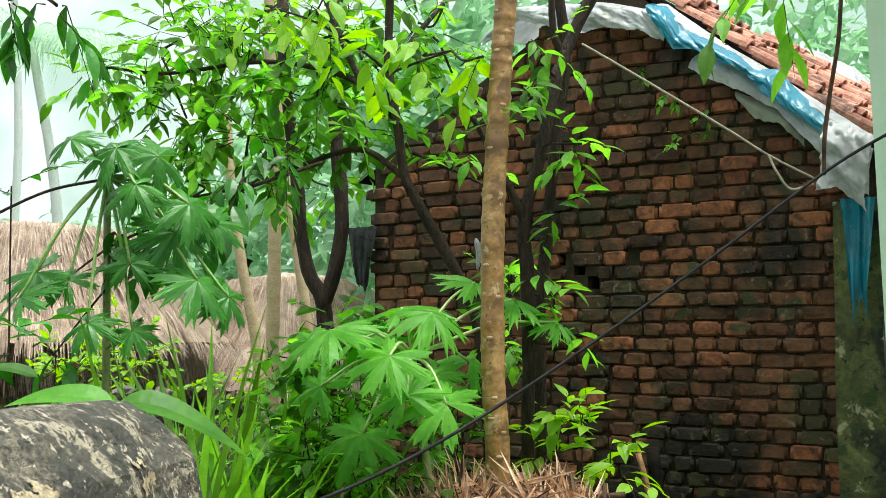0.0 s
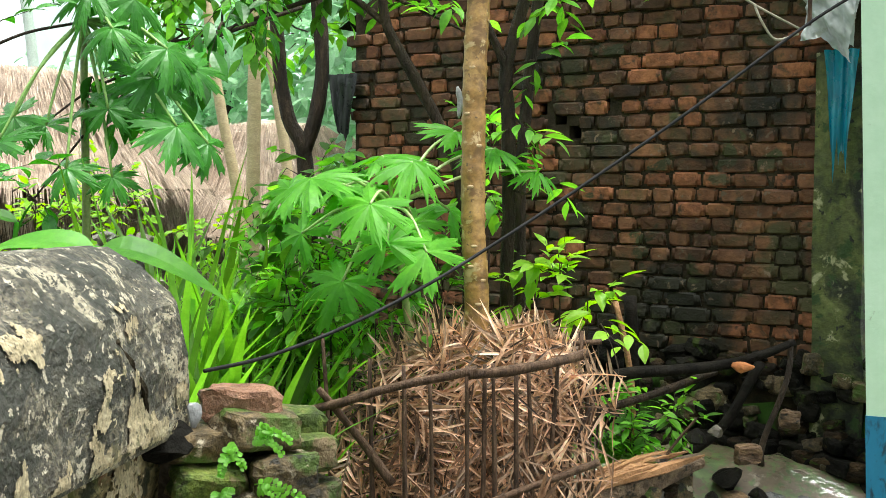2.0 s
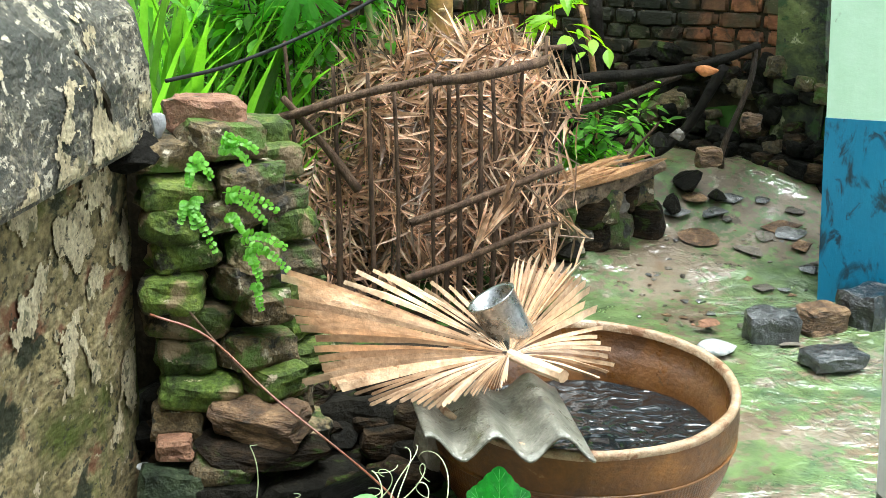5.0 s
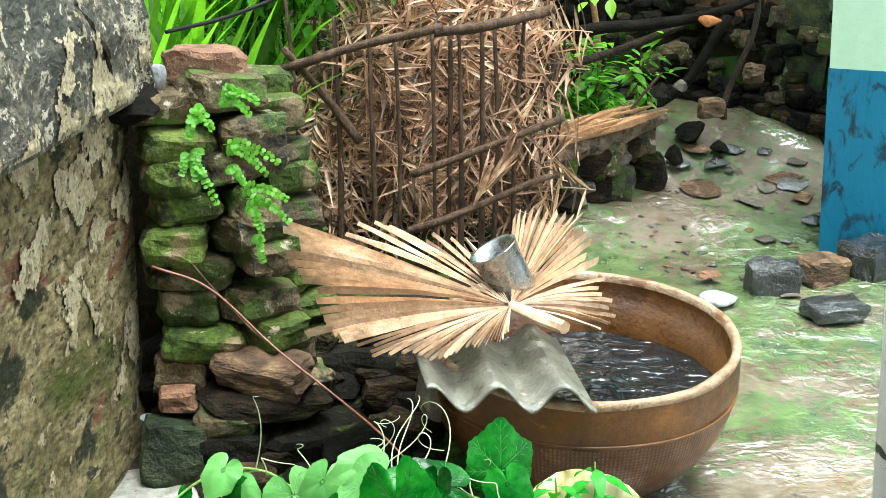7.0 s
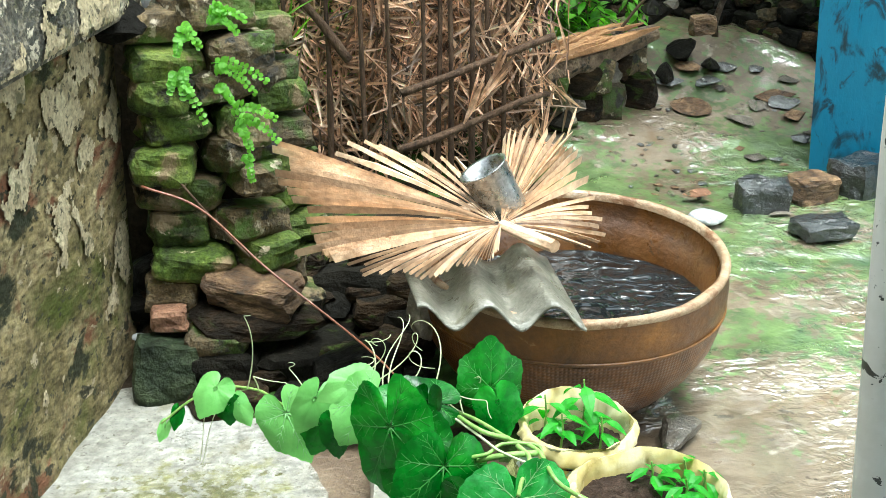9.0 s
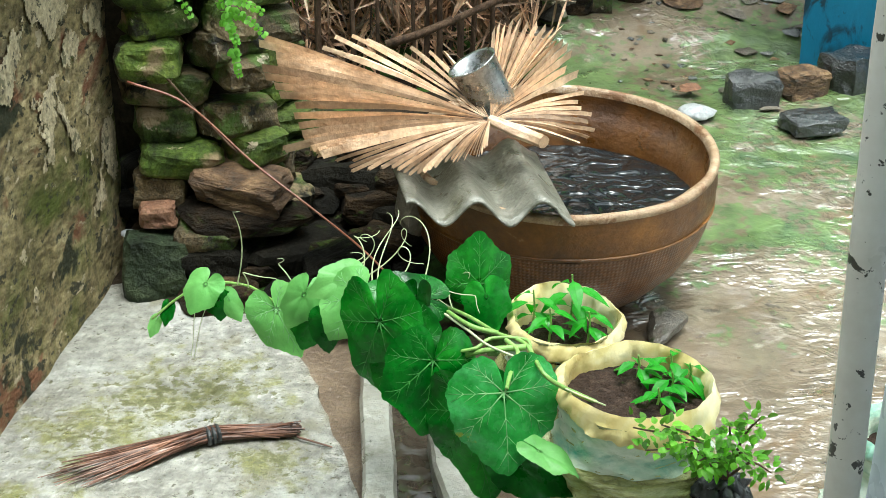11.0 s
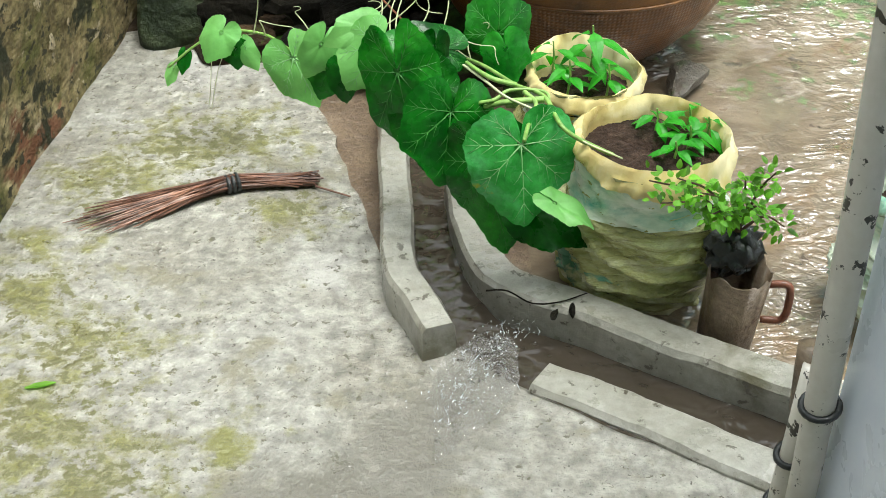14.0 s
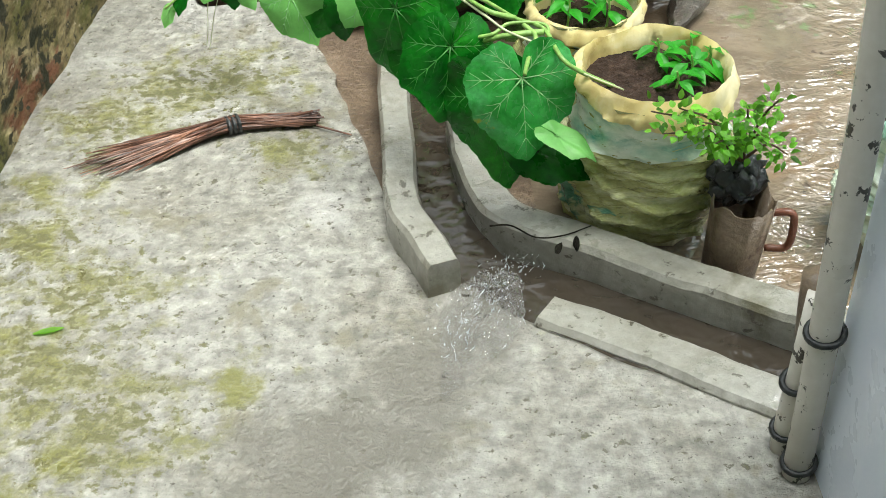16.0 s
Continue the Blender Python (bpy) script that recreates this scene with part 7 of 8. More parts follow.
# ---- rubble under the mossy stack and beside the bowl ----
# the near-black lumps at the back stand for the shade in the hollow
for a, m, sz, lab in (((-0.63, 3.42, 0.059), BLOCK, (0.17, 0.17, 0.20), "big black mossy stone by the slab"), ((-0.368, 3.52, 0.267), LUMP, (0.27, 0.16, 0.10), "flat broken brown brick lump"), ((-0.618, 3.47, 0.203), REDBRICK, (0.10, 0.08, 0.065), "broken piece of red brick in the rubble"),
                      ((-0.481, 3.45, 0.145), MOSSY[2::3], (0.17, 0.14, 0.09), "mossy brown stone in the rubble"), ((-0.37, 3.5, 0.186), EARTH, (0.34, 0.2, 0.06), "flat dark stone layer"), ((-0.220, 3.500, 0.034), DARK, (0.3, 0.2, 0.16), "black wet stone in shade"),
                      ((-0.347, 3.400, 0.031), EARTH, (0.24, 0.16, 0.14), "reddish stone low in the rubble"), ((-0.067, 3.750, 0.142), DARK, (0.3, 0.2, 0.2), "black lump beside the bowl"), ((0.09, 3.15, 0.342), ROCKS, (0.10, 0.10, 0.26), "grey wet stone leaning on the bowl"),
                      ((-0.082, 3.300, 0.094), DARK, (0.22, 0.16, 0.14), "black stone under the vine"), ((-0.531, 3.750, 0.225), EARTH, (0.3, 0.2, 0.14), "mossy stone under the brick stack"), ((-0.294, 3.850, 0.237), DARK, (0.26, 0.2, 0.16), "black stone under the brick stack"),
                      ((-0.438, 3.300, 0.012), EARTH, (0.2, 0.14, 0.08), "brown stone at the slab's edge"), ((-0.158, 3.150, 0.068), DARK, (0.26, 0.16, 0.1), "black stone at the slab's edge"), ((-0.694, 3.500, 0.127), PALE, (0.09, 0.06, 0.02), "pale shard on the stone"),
                      ((-0.233, 3.900, 0.081), DARK, (0.4, 0.3, 0.3), "near-black lump filling the shaded hollow"), ((-0.430, 3.750, -0.045), DARK, (0.5, 0.3, 0.3), "near-black stones filling the shaded hollow"), ((-0.628, 3.800, 0.169), DARK, (0.3, 0.3, 0.3), "near-black stones filling the shaded hollow")):
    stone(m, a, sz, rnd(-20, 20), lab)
stone(ROCKS, (0.782, 3.052, 0.03), (0.20, 0.14, 0.08), 55, "flat grey wet stone wedged under the bowl", rx=4)
stone(ROCKS, (0.70, 2.88, 0.01), (0.22, 0.10, 0.07), 50, "grey stone edge beside the bowl")

# loose rubble, its shade put in the near-black and brown colours
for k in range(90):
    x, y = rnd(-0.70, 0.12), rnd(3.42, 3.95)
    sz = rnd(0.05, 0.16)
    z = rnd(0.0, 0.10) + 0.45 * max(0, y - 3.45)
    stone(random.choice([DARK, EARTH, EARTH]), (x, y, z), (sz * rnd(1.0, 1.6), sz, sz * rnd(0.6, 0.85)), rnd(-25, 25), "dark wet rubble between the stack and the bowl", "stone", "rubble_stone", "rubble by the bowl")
# ferns on the stack
ferns = thing("fern", "small bright green ferns growing from the bricks", "fern")
for a, b in (((-0.453, 3.47, 1.076), (-0.347, 3.42, 1.09)), ((-0.454, 3.47, 1.069), (-0.371, 3.42, 1.056)), ((-0.526, 3.47, 1.052), (-0.471, 3.42, 1.015)), ((-0.443, 3.47, 1.072), (-0.398, 3.42, 1.109)), ((-0.514, 3.47, 1.024), (-0.531, 3.42, 0.996)), ((-0.546, 3.47, 0.916), (-0.47, 3.42, 0.813)), ((-0.535, 3.47, 0.922), (-0.556, 3.42, 0.896)), ((-0.515, 3.47, 0.943), (-0.523, 3.42, 0.88)), ((-0.449, 3.47, 0.951), (-0.301, 3.42, 0.924)), ((-0.442, 3.47, 0.942), (-0.333, 3.42, 0.893)), ((-0.445, 3.47, 0.882), (-0.392, 3.42, 0.866)), ((-0.408, 3.47, 0.821), (-0.281, 3.42, 0.82)), ((-0.394, 3.47, 0.798), (-0.277, 3.42, 0.759)), ((-0.389, 3.47, 0.777), (-0.352, 3.42, 0.734)), ((-0.369, 3.47, 0.695), (-0.351, 3.42, 0.645)), ((-0.564, 3.47, 0.899), (-0.499, 3.42, 0.895))):
    a, b = Vector(a), Vector(b)
    d = (b - a).normalized()
    ln = (b - a).length
    side = d.cross(Vector((0, -0.9, 0.4))).normalized()
    vf = ([], [])
    rib = [a + d * (ln * q) + Vector((0, -0.015, 0.02)) * math.sin(q * 3.1) - Vector((0, 0, 0.012 * q * q)) for q in np.linspace(0, 1, 12)]
    tube(vf, rib, taper(12, 0.0012, 0.0006), 4)
    for k, p in enumerate(rib[1:]):
        for sg in (-1, 1):
            lf = side * sg + d * rnd(0.1, 0.5) + Vector((0, rnd(-0.5, 0.1), rnd(-0.3, 0.2)))
            blade(vf, p + rvec() * 0.002, lf, (rnd(-0.3, 0.3), -0.8, 0.6), rnd(0.016, 0.024) * (1 - k / 20), rnd(0.012, 0.017), curl=rnd(0, 0.5), fold=0.1, shape=(0.2, 0.8, 1.0, 0.8, 0.2))
    raw("frond", vf, m_fern, ferns)


# ---- sacks with seedlings ----
def sack(label, base, rim, r0, r1, h, seed, collar=0.05, bag=None, lining=None, deep=0.06, lean=0.0):
    """A slumped woven bag with slanting creases; its thin lining is folded out over the rim in an uneven hem."""
    t = thing("grow_sack", label, "sack", "planting sacks")
    b, c = Vector(base), Vector(rim)
    n, rows = 150, 96

    def ridge(p):
        return (1 - min(1.0, abs(noise.noise(p)) * 1.7)) ** 3

    def skin(a, u, proud=0.0):
        q = (a - math.pi / 2) % (2 * math.pi)
        cc = b.lerp(Vector((c.x, c.y, b.z)), u)
        r = r0 + (r1 - r0) * u + 0.022 * math.sin(min(1, u * 1.25) * 3.14)
        if u < 0.16:
            r *= 0.78 + 0.22 * (u / 0.16) ** 0.5
        low = 0.35 + 0.65 * max(0.0, 1 - u * 1.05) ** 0.8
        f = 0.012 * noise.noise(Vector((math.cos(a) * 2, math.sin(a) * 2, u * 3 + seed)))
        for fr, sl, am, k in ((40, 7.0, 0.022, 0), (66, 11.0, 0.017, 3), (110, -6.0, 0.008, 6)):
            bend = 8.0 * noise.noise(Vector((q * 0.9, u * 2.4, seed + k)))
            f += low * am * ((1 - abs(math.sin(0.5 * (u * fr + q * sl + bend)))) ** 1.4 - 0.35) * (0.45 + 0.9 * max(0.0, 0.4 + noise.noise(Vector((q * 1.7, u * 5, seed + k + 1)))))
        f += 0.0012 * noise.noise(Vector((q * 14, u * 50, seed)))
        r += f + proud
        return (cc.x + r * math.cos(a), cc.y + r * math.sin(a), b.z + u * (h - collar * 0.5))

    vs = [skin(2 * math.pi * j / n, k / (rows - 1)) for k in range(rows) for j in range(n)]
    fs = [(k * n + j, k * n + (j + 1) % n, (k + 1) * n + (j + 1) % n, (k + 1) * n + j) for k in range(rows - 1) for j in range(n)]
    fs.append(tuple(range(n))[::-1])
    raw("bag", (vs, fs), bag or m_sack, t, smooth=True)

    def lip(a):
        ca, sa = math.cos(a), math.sin(a)
        e = noise.noise(Vector((ca * 1.1, sa * 1.1, seed))) + 0.15 * noise.noise(Vector((ca * 3, sa * 3, seed + 3)))
        return ca, sa, e

    def sheet(nm, prof, lab):
        vs = []
        for k, (dr, dz, drop) in enumerate(prof):
            for j in range(n):
                a = 2 * math.pi * j / n
                ca, sa, e = lip(a)
                hem = collar * (0.62 + 0.55 * math.cos(a + 0.9) + 0.35 * noise.noise(Vector((ca * 2.5, sa * 2.5, seed + 7)))) + 0.012
                z = dz + drop * max(0.012, hem)
                f = 0.012 * (ridge(Vector((ca * 2.4, sa * 2.4 + z * 9, z * 16 + seed))) - 0.4) + 0.005 * (ridge(Vector((ca * 6, sa * 6 - z * 14, z * 30 + seed))) - 0.4)
                rr = r1 + dr + f * (0.35 + 0.65 * min(1.0, abs(z) * 40)) + 0.012 * e
                vs.append((c.x + rr * ca, c.y + rr * sa * 0.97, c.z + z + 0.012 * e - lean * sa * r1))
        fs = [(k * n + j, k * n + (j + 1) % n, (k + 1) * n + (j + 1) % n, (k + 1) * n + j) for k in range(len(prof) - 1) for j in range(n)]
        raw(nm, (vs, fs), lining or m_sackin, t, lab, smooth=True)

    sheet("rolled_rim", [(0.010, 0.0, -1.0), (0.013, 0.0, -0.85), (0.011, 0.0, -0.6), (0.008, 0.0, -0.35), (0.004, 0.0, -0.14), (0.0, 0.0, -0.04), (-0.002, 0.001, 0.0)], "folded-out yellow lining with an uneven hem")
    sheet("lining", [(-0.002, 0.001, 0.0), (-0.007, -0.012, 0.0), (-0.009, -0.03, 0.0), (-0.010, -0.055, 0.0), (-0.012, -0.03 - deep, 0.0)], "")
    w = n // 2 + 1
    vs = [skin(math.pi * 0.98 + 2 * math.pi * j / n * 0.95, 0.70 + 0.25 * k / 12, 0.0022) for k in range(13) for j in range(w)]
    fs = [(k * w + j, k * w + j + 1, (k + 1) * w + j + 1, (k + 1) * w + j) for k in range(12) for j in range(w - 1)]
    raw("printed_band", (vs, fs), m_print, t, "faded white and teal print", smooth=True)
    vs, fs = lathe([(0.001, 0), (r1 * 0.25, 0.004), (r1 * 0.45, 0.006), (r1 * 0.6, 0.003), (r1 * 0.75, 0), (r1 * 0.99, -0.008)], 48, 0.02)
    vs = [(c.x + x, c.y + y, c.z - deep + z + 0.012 * noise.noise(Vector((x * 40, y * 40, 0))) + 0.006 * noise.noise(Vector((x * 110, y * 110, 4)))) for x, y, z in vs]
    raw("soil", (vs, fs), m_potsoil, t, smooth=True)
    return t


sack("filled woven sack with a folded-out yellow rim and wet soil", (0.520, 2.235, 0.0), (0.507, 2.140, 0.425), 0.165, 0.148, 0.425, 3, 0.055, deep=0.045)
sack("open sack with a pale yellow folded rim and dark soil", (0.43, 2.55, 0.0), (0.415, 2.465, 0.395), 0.14, 0.118, 0.395, 8, 0.025, deep=0.06, lean=-0.15)
sack("striped woven sack partly behind the drain pipe", (1.05, 2.12, 0.0), (1.055, 2.08, 0.32), 0.12, 0.11, 0.32, 14, 0.05, m_print, m_print)


def seedling(label, base, n, h, size):
    t = thing("seedling", label, "plant", "seedlings")
    b = Vector(base)
    st = ([], [])
    tube(st, [b, b + Vector((0.004, 0, h * 0.6)), b + Vector((0, 0, h))], [0.003, 0.0025, 0.002], 5)
    raw("stem", st, m_stem, t)
    for k in range(n):
        lf = ([], [])
        a = k * 2.4 + rnd(0, 0.6)
        d = Vector((math.cos(a), math.sin(a), rnd(-0.1, 0.4)))
        blade(lf, b + Vector((0, 0, h * (0.35 + 0.65 * k / n))), d, (0, 0, 1), size * rnd(0.8, 1.2) + 0.018, size * 0.62, curl=rnd(0.3, 0.8), fold=0.25, shape=(0.06, 0.08, 0.7, 1.0, 0.85, 0.5, 0))
        raw("leaf", lf, m_seed, t)


for b, n, h, s in (((0.52, 2.20, 0.38), 6, 0.06, 0.040), ((0.575, 2.14, 0.38), 7, 0.055, 0.042), ((0.62, 2.18, 0.38), 6, 0.05, 0.038), ((0.54, 2.10, 0.38), 6, 0.045, 0.036), ((0.59, 2.22, 0.38), 5, 0.05, 0.036)):
    seedling("small green chilli seedling in the sack's soil", b, n, h, s)
for b, n, h, s in (((0.345, 2.48, 0.335), 7, 0.11, 0.045), ((0.43, 2.49, 0.335), 8, 0.14, 0.052), ((0.375, 2.43, 0.335), 6, 0.09, 0.042), ((0.46, 2.43, 0.335), 6, 0.08, 0.042)):
    seedling("leafy chilli seedling in the open sack", b, n, h, s)


# ---- broken mug pot with a small shrub ----
mug = thing("broken_mug", "broken brown plastic mug used as a planter", "mug")
mug.matrix_world = pose(0.665, 2.0, 0.0, 4, 2, 0)
vs, fs = lathe([(0.001, 0.0), (0.052, 0.0), (0.056, 0.005), (0.063, 0.20), (0.060, 0.20), (0.054, 0.01), (0.001, 0.008)], 36)
vs = [(x, y, z + (0.034 * noise.noise(Vector((x * 40, y * 40, 1))) if z > 0.15 else 0)) for x, y, z in vs]
raw("mug_body", (vs, fs), m_mug, mug, smooth=True)
vf = ([], [])
tube(vf, spline([(0.060, -0.01, 0.17), (0.095, -0.02, 0.175), (0.105, -0.02, 0.13), (0.10, -0.02, 0.085), (0.060, -0.01, 0.075)], 6), 0.008, 8)
raw("mug_handle", vf, m_handle, mug, "red-brown broken handle", smooth=True)
bm = bmesh.new()
bmesh.ops.create_icosphere(bm, subdivisions=4, radius=0.055)
for v in bm.verts:
    v.co += Vector(noise.noise_vector(v.co * 60)) * 0.02
pb = smooth(part("black_bag", bm, m_blacktarp))
pb.matrix_world = pose(0.66, 2.02, 0.225) @ Matrix.Diagonal((1.0, 0.9, 0.95, 1))
tagged(pb, "crumpled black nursery bag standing in the mug", "bag")
sh = thing("pot_shrub", "small leafy green shrub growing from the black bag", "plant")
st, lf = ([], []), ([], [])
for q in ((0.693, 1.950, 0.448), (0.639, 1.950, 0.432), (0.534, 1.900, 0.444), (0.470, 1.880, 0.436), (0.450, 1.900, 0.471), (0.728, 1.950, 0.327), (0.571, 1.900, 0.394), (0.500, 1.900, 0.475), (0.662, 1.900, 0.403)):
    pts = spline([(0.66, 2.01, 0.27), Vector((0.66, 2.0, 0.30)).lerp(Vector(q), 0.5) + Vector((0, 0, 0.02)), q], 6)
    tube(st, pts, taper(len(pts), 0.0035, 0.0015), 5)
    for k in range(3, len(pts)):
        for j in range(4):
            o = rvec()
            blade(lf, pts[k] + o * 0.026, o + Vector((0, -0.2, 0.2)), (0, -0.4, 1), rnd(0.012, 0.022), rnd(0.008, 0.014), curl=0.3, shape=(0.3, 0.9, 1.0, 0.7, 0.1))
raw("stem", st, m_stick, sh)
raw("leaves", lf, m_leaf, sh)


# ---- pumpkin vine ----
vine = thing("pumpkin_vine", "pumpkin vine trailing over the kerb with large green leaves", "vine")


def vine_stem(pts, r0, r1, name="stem", m=None):
    vf = ([], [])
    p = spline(pts, 8)
    tube(vf, p, taper(len(p), r0, r1), 7)
    raw(name, vf, m or m_stem, vine, smooth=True)


vine_stem([(0.437, 2.133, 0.370), (0.326, 2.090, 0.460), (0.295, 2.203, 0.470), (0.246, 2.268, 0.460), (0.186, 2.390, 0.440), (0.108, 2.494, 0.420), (0.010, 2.575, 0.400), (-0.119, 2.629, 0.360), (-0.212, 2.662, 0.330), (-0.299, 2.776, 0.320), (-0.400, 2.836, 0.300), (-0.470, 2.828, 0.270), (-0.541, 2.808, 0.220)], 0.0048, 0.003)
vine_stem([(0.294, 2.192, 0.470), (0.217, 2.201, 0.460), (0.153, 2.239, 0.420)], 0.007, 0.005)
vine_stem([(0.246, 2.268, 0.460), (0.189, 2.269, 0.480), (0.128, 2.405, 0.460)], 0.006, 0.004)


vine_stem([(0.108, 2.417, 0.460), (0.185, 2.267, 0.470), (0.223, 2.202, 0.470), (0.299, 2.143, 0.460), (0.350, 2.093, 0.440), (0.436, 2.083, 0.400)], 0.003, 0.0018, "stem", m_tendril)
vine_stem([(0.147, 2.230, 0.440), (0.196, 2.210, 0.460), (0.231, 2.231, 0.470), (0.297, 2.222, 0.470), (0.305, 2.190, 0.460)], 0.0045, 0.003)
vine_stem([(0.258, 2.223, 0.470), (0.276, 2.174, 0.470), (0.255, 2.111, 0.460), (0.241, 2.043, 0.470)], 0.005, 0.004)


def pumpkin_leaf(centre, tip, normal, width, m, veins=None, label="", cup=0.05, wave=0.16):
    """A broad heart-shaped leaf: the stalk's end at centre, shallow lobes, fine teeth, blistered between sunken veins."""
    c, t = Vector(centre), Vector(tip)
    d = (t - c)
    ln = d.length
    d.normalize()
    n = Vector(normal)
    n = (n - d * n.dot(d)).normalized()
    s = d.cross(n)
    N, R = 120, 12
    sd = rnd(0, 50)
    keys = (0, 14, 27, 40, 52, 66, 80, 95, 110, 132, 152, 168, 180)
    radii = (1.03, 0.91, 0.83, 0.82, 0.86, 0.78, 0.72, 0.74, 0.70, 0.60, 0.53, 0.38, 0.08)
    rays = (-2.35, -1.62, -0.85, 0.0, 0.85, 1.62, 2.35)

    def edge(a):
        r = ln * float(np.interp(abs(a) * 57.3, keys, radii))
        tooth = abs(math.sin(15 * a + sd))
        return r * (0.985 + 0.03 * tooth + 0.09 * noise.noise(Vector((math.cos(a) * 1.6, math.sin(a) * 1.6, sd))))

    def place(a, q):
        r = edge(a) * q
        y, x = r * math.cos(a), r * math.sin(a) * width
        near = min(abs(a - v) for v in rays)
        blister = 0.020 * ln * min(1.0, near * 3.2) * q * (1 - 0.4 * q) + 0.010 * ln * noise.noise(Vector((x * 60, y * 60, sd)))
        h = -cup * (x * x + y * y) / ln - 0.30 * x * x / ln - 0.10 * max(0, y) ** 2 / ln + wave * ln * noise.noise(Vector((x * 9, y * 9, sd))) * q + 0.03 * ln * math.sin(5 * a + sd) * q ** 3
        return c + d * y + s * x + n * (h + blister)

    vs, fs = [c], []
    for k in range(1, R + 1):
        for j in range(N):
            vs.append(place(-math.pi + 2 * math.pi * j / N, k / R))
    for j in range(N):
        fs.append((0, 1 + j, 1 + (j + 1) % N))
    for k in range(R - 1):
        for j in range(N):
            a, b = 1 + k * N + j, 1 + k * N + (j + 1) % N
            fs.append((a, b, b + N, a + N))
    lf = raw("leaf", (vs, fs), m, vine, label, smooth=True)
    if veins is not None:
        vf = ([], [])
        for a in rays:
            tube(vf, [place(a, q) + n * 0.0003 for q in (0.0, 0.2, 0.4, 0.6, 0.8, 0.95)], [0.0017, 0.0013, 0.0011, 0.0008, 0.0006, 0.0003], 5)
            for q, e in ((0.3, 0.26), (0.3, -0.26), (0.5, 0.2), (0.5, -0.2), (0.7, 0.14), (0.7, -0.14)):
                tube(vf, [place(a, q) + n * 0.0003, place(a + e * 0.6, q + 0.13) + n * 0.0004, place(a + e, q + 0.24) + n * 0.0003], [0.0007, 0.0005, 0.0003], 4)
        raw("vein_net", vf, veins, lf, smooth=True)
    return lf


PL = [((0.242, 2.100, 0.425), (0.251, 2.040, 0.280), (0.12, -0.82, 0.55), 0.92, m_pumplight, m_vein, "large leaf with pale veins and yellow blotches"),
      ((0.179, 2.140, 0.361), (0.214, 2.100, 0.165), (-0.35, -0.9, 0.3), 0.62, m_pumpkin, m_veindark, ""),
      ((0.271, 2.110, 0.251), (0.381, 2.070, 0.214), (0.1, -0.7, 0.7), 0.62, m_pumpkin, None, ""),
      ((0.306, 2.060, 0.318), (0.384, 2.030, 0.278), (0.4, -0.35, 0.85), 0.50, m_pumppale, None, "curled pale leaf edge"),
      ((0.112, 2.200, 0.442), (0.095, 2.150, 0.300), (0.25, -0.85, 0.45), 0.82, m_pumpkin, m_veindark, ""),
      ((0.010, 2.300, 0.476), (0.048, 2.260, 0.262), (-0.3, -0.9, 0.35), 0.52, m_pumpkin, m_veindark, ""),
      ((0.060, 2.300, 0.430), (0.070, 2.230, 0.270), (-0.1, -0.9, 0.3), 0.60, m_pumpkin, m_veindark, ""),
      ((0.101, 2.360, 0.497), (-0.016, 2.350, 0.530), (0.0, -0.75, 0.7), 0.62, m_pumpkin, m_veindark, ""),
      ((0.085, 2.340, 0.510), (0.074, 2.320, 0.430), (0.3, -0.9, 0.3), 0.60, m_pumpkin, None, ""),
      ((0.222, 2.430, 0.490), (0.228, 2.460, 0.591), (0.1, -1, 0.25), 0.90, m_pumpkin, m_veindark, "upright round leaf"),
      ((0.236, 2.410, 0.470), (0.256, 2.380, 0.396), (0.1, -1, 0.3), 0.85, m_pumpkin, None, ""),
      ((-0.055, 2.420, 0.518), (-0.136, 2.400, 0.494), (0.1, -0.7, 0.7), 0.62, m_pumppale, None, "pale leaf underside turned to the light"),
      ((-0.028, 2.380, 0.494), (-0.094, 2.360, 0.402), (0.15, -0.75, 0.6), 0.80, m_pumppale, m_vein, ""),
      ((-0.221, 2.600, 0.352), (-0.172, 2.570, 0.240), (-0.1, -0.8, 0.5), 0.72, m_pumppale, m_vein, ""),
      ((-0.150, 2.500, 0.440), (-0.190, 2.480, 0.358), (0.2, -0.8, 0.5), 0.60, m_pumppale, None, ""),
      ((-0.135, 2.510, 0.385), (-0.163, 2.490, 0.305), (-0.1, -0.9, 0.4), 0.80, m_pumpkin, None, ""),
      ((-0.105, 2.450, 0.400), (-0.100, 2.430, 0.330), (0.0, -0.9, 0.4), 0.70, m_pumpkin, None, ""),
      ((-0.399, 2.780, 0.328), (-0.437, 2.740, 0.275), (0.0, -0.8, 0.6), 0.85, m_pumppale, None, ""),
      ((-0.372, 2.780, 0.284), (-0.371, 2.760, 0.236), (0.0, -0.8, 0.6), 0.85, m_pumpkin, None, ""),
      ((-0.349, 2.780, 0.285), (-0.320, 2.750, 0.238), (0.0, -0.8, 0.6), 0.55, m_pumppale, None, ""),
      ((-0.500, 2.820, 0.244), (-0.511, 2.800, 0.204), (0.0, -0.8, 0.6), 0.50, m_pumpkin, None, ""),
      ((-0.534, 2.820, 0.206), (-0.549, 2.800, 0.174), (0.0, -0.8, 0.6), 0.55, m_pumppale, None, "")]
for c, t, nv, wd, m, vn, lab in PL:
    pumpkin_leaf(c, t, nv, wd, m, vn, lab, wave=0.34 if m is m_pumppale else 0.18)


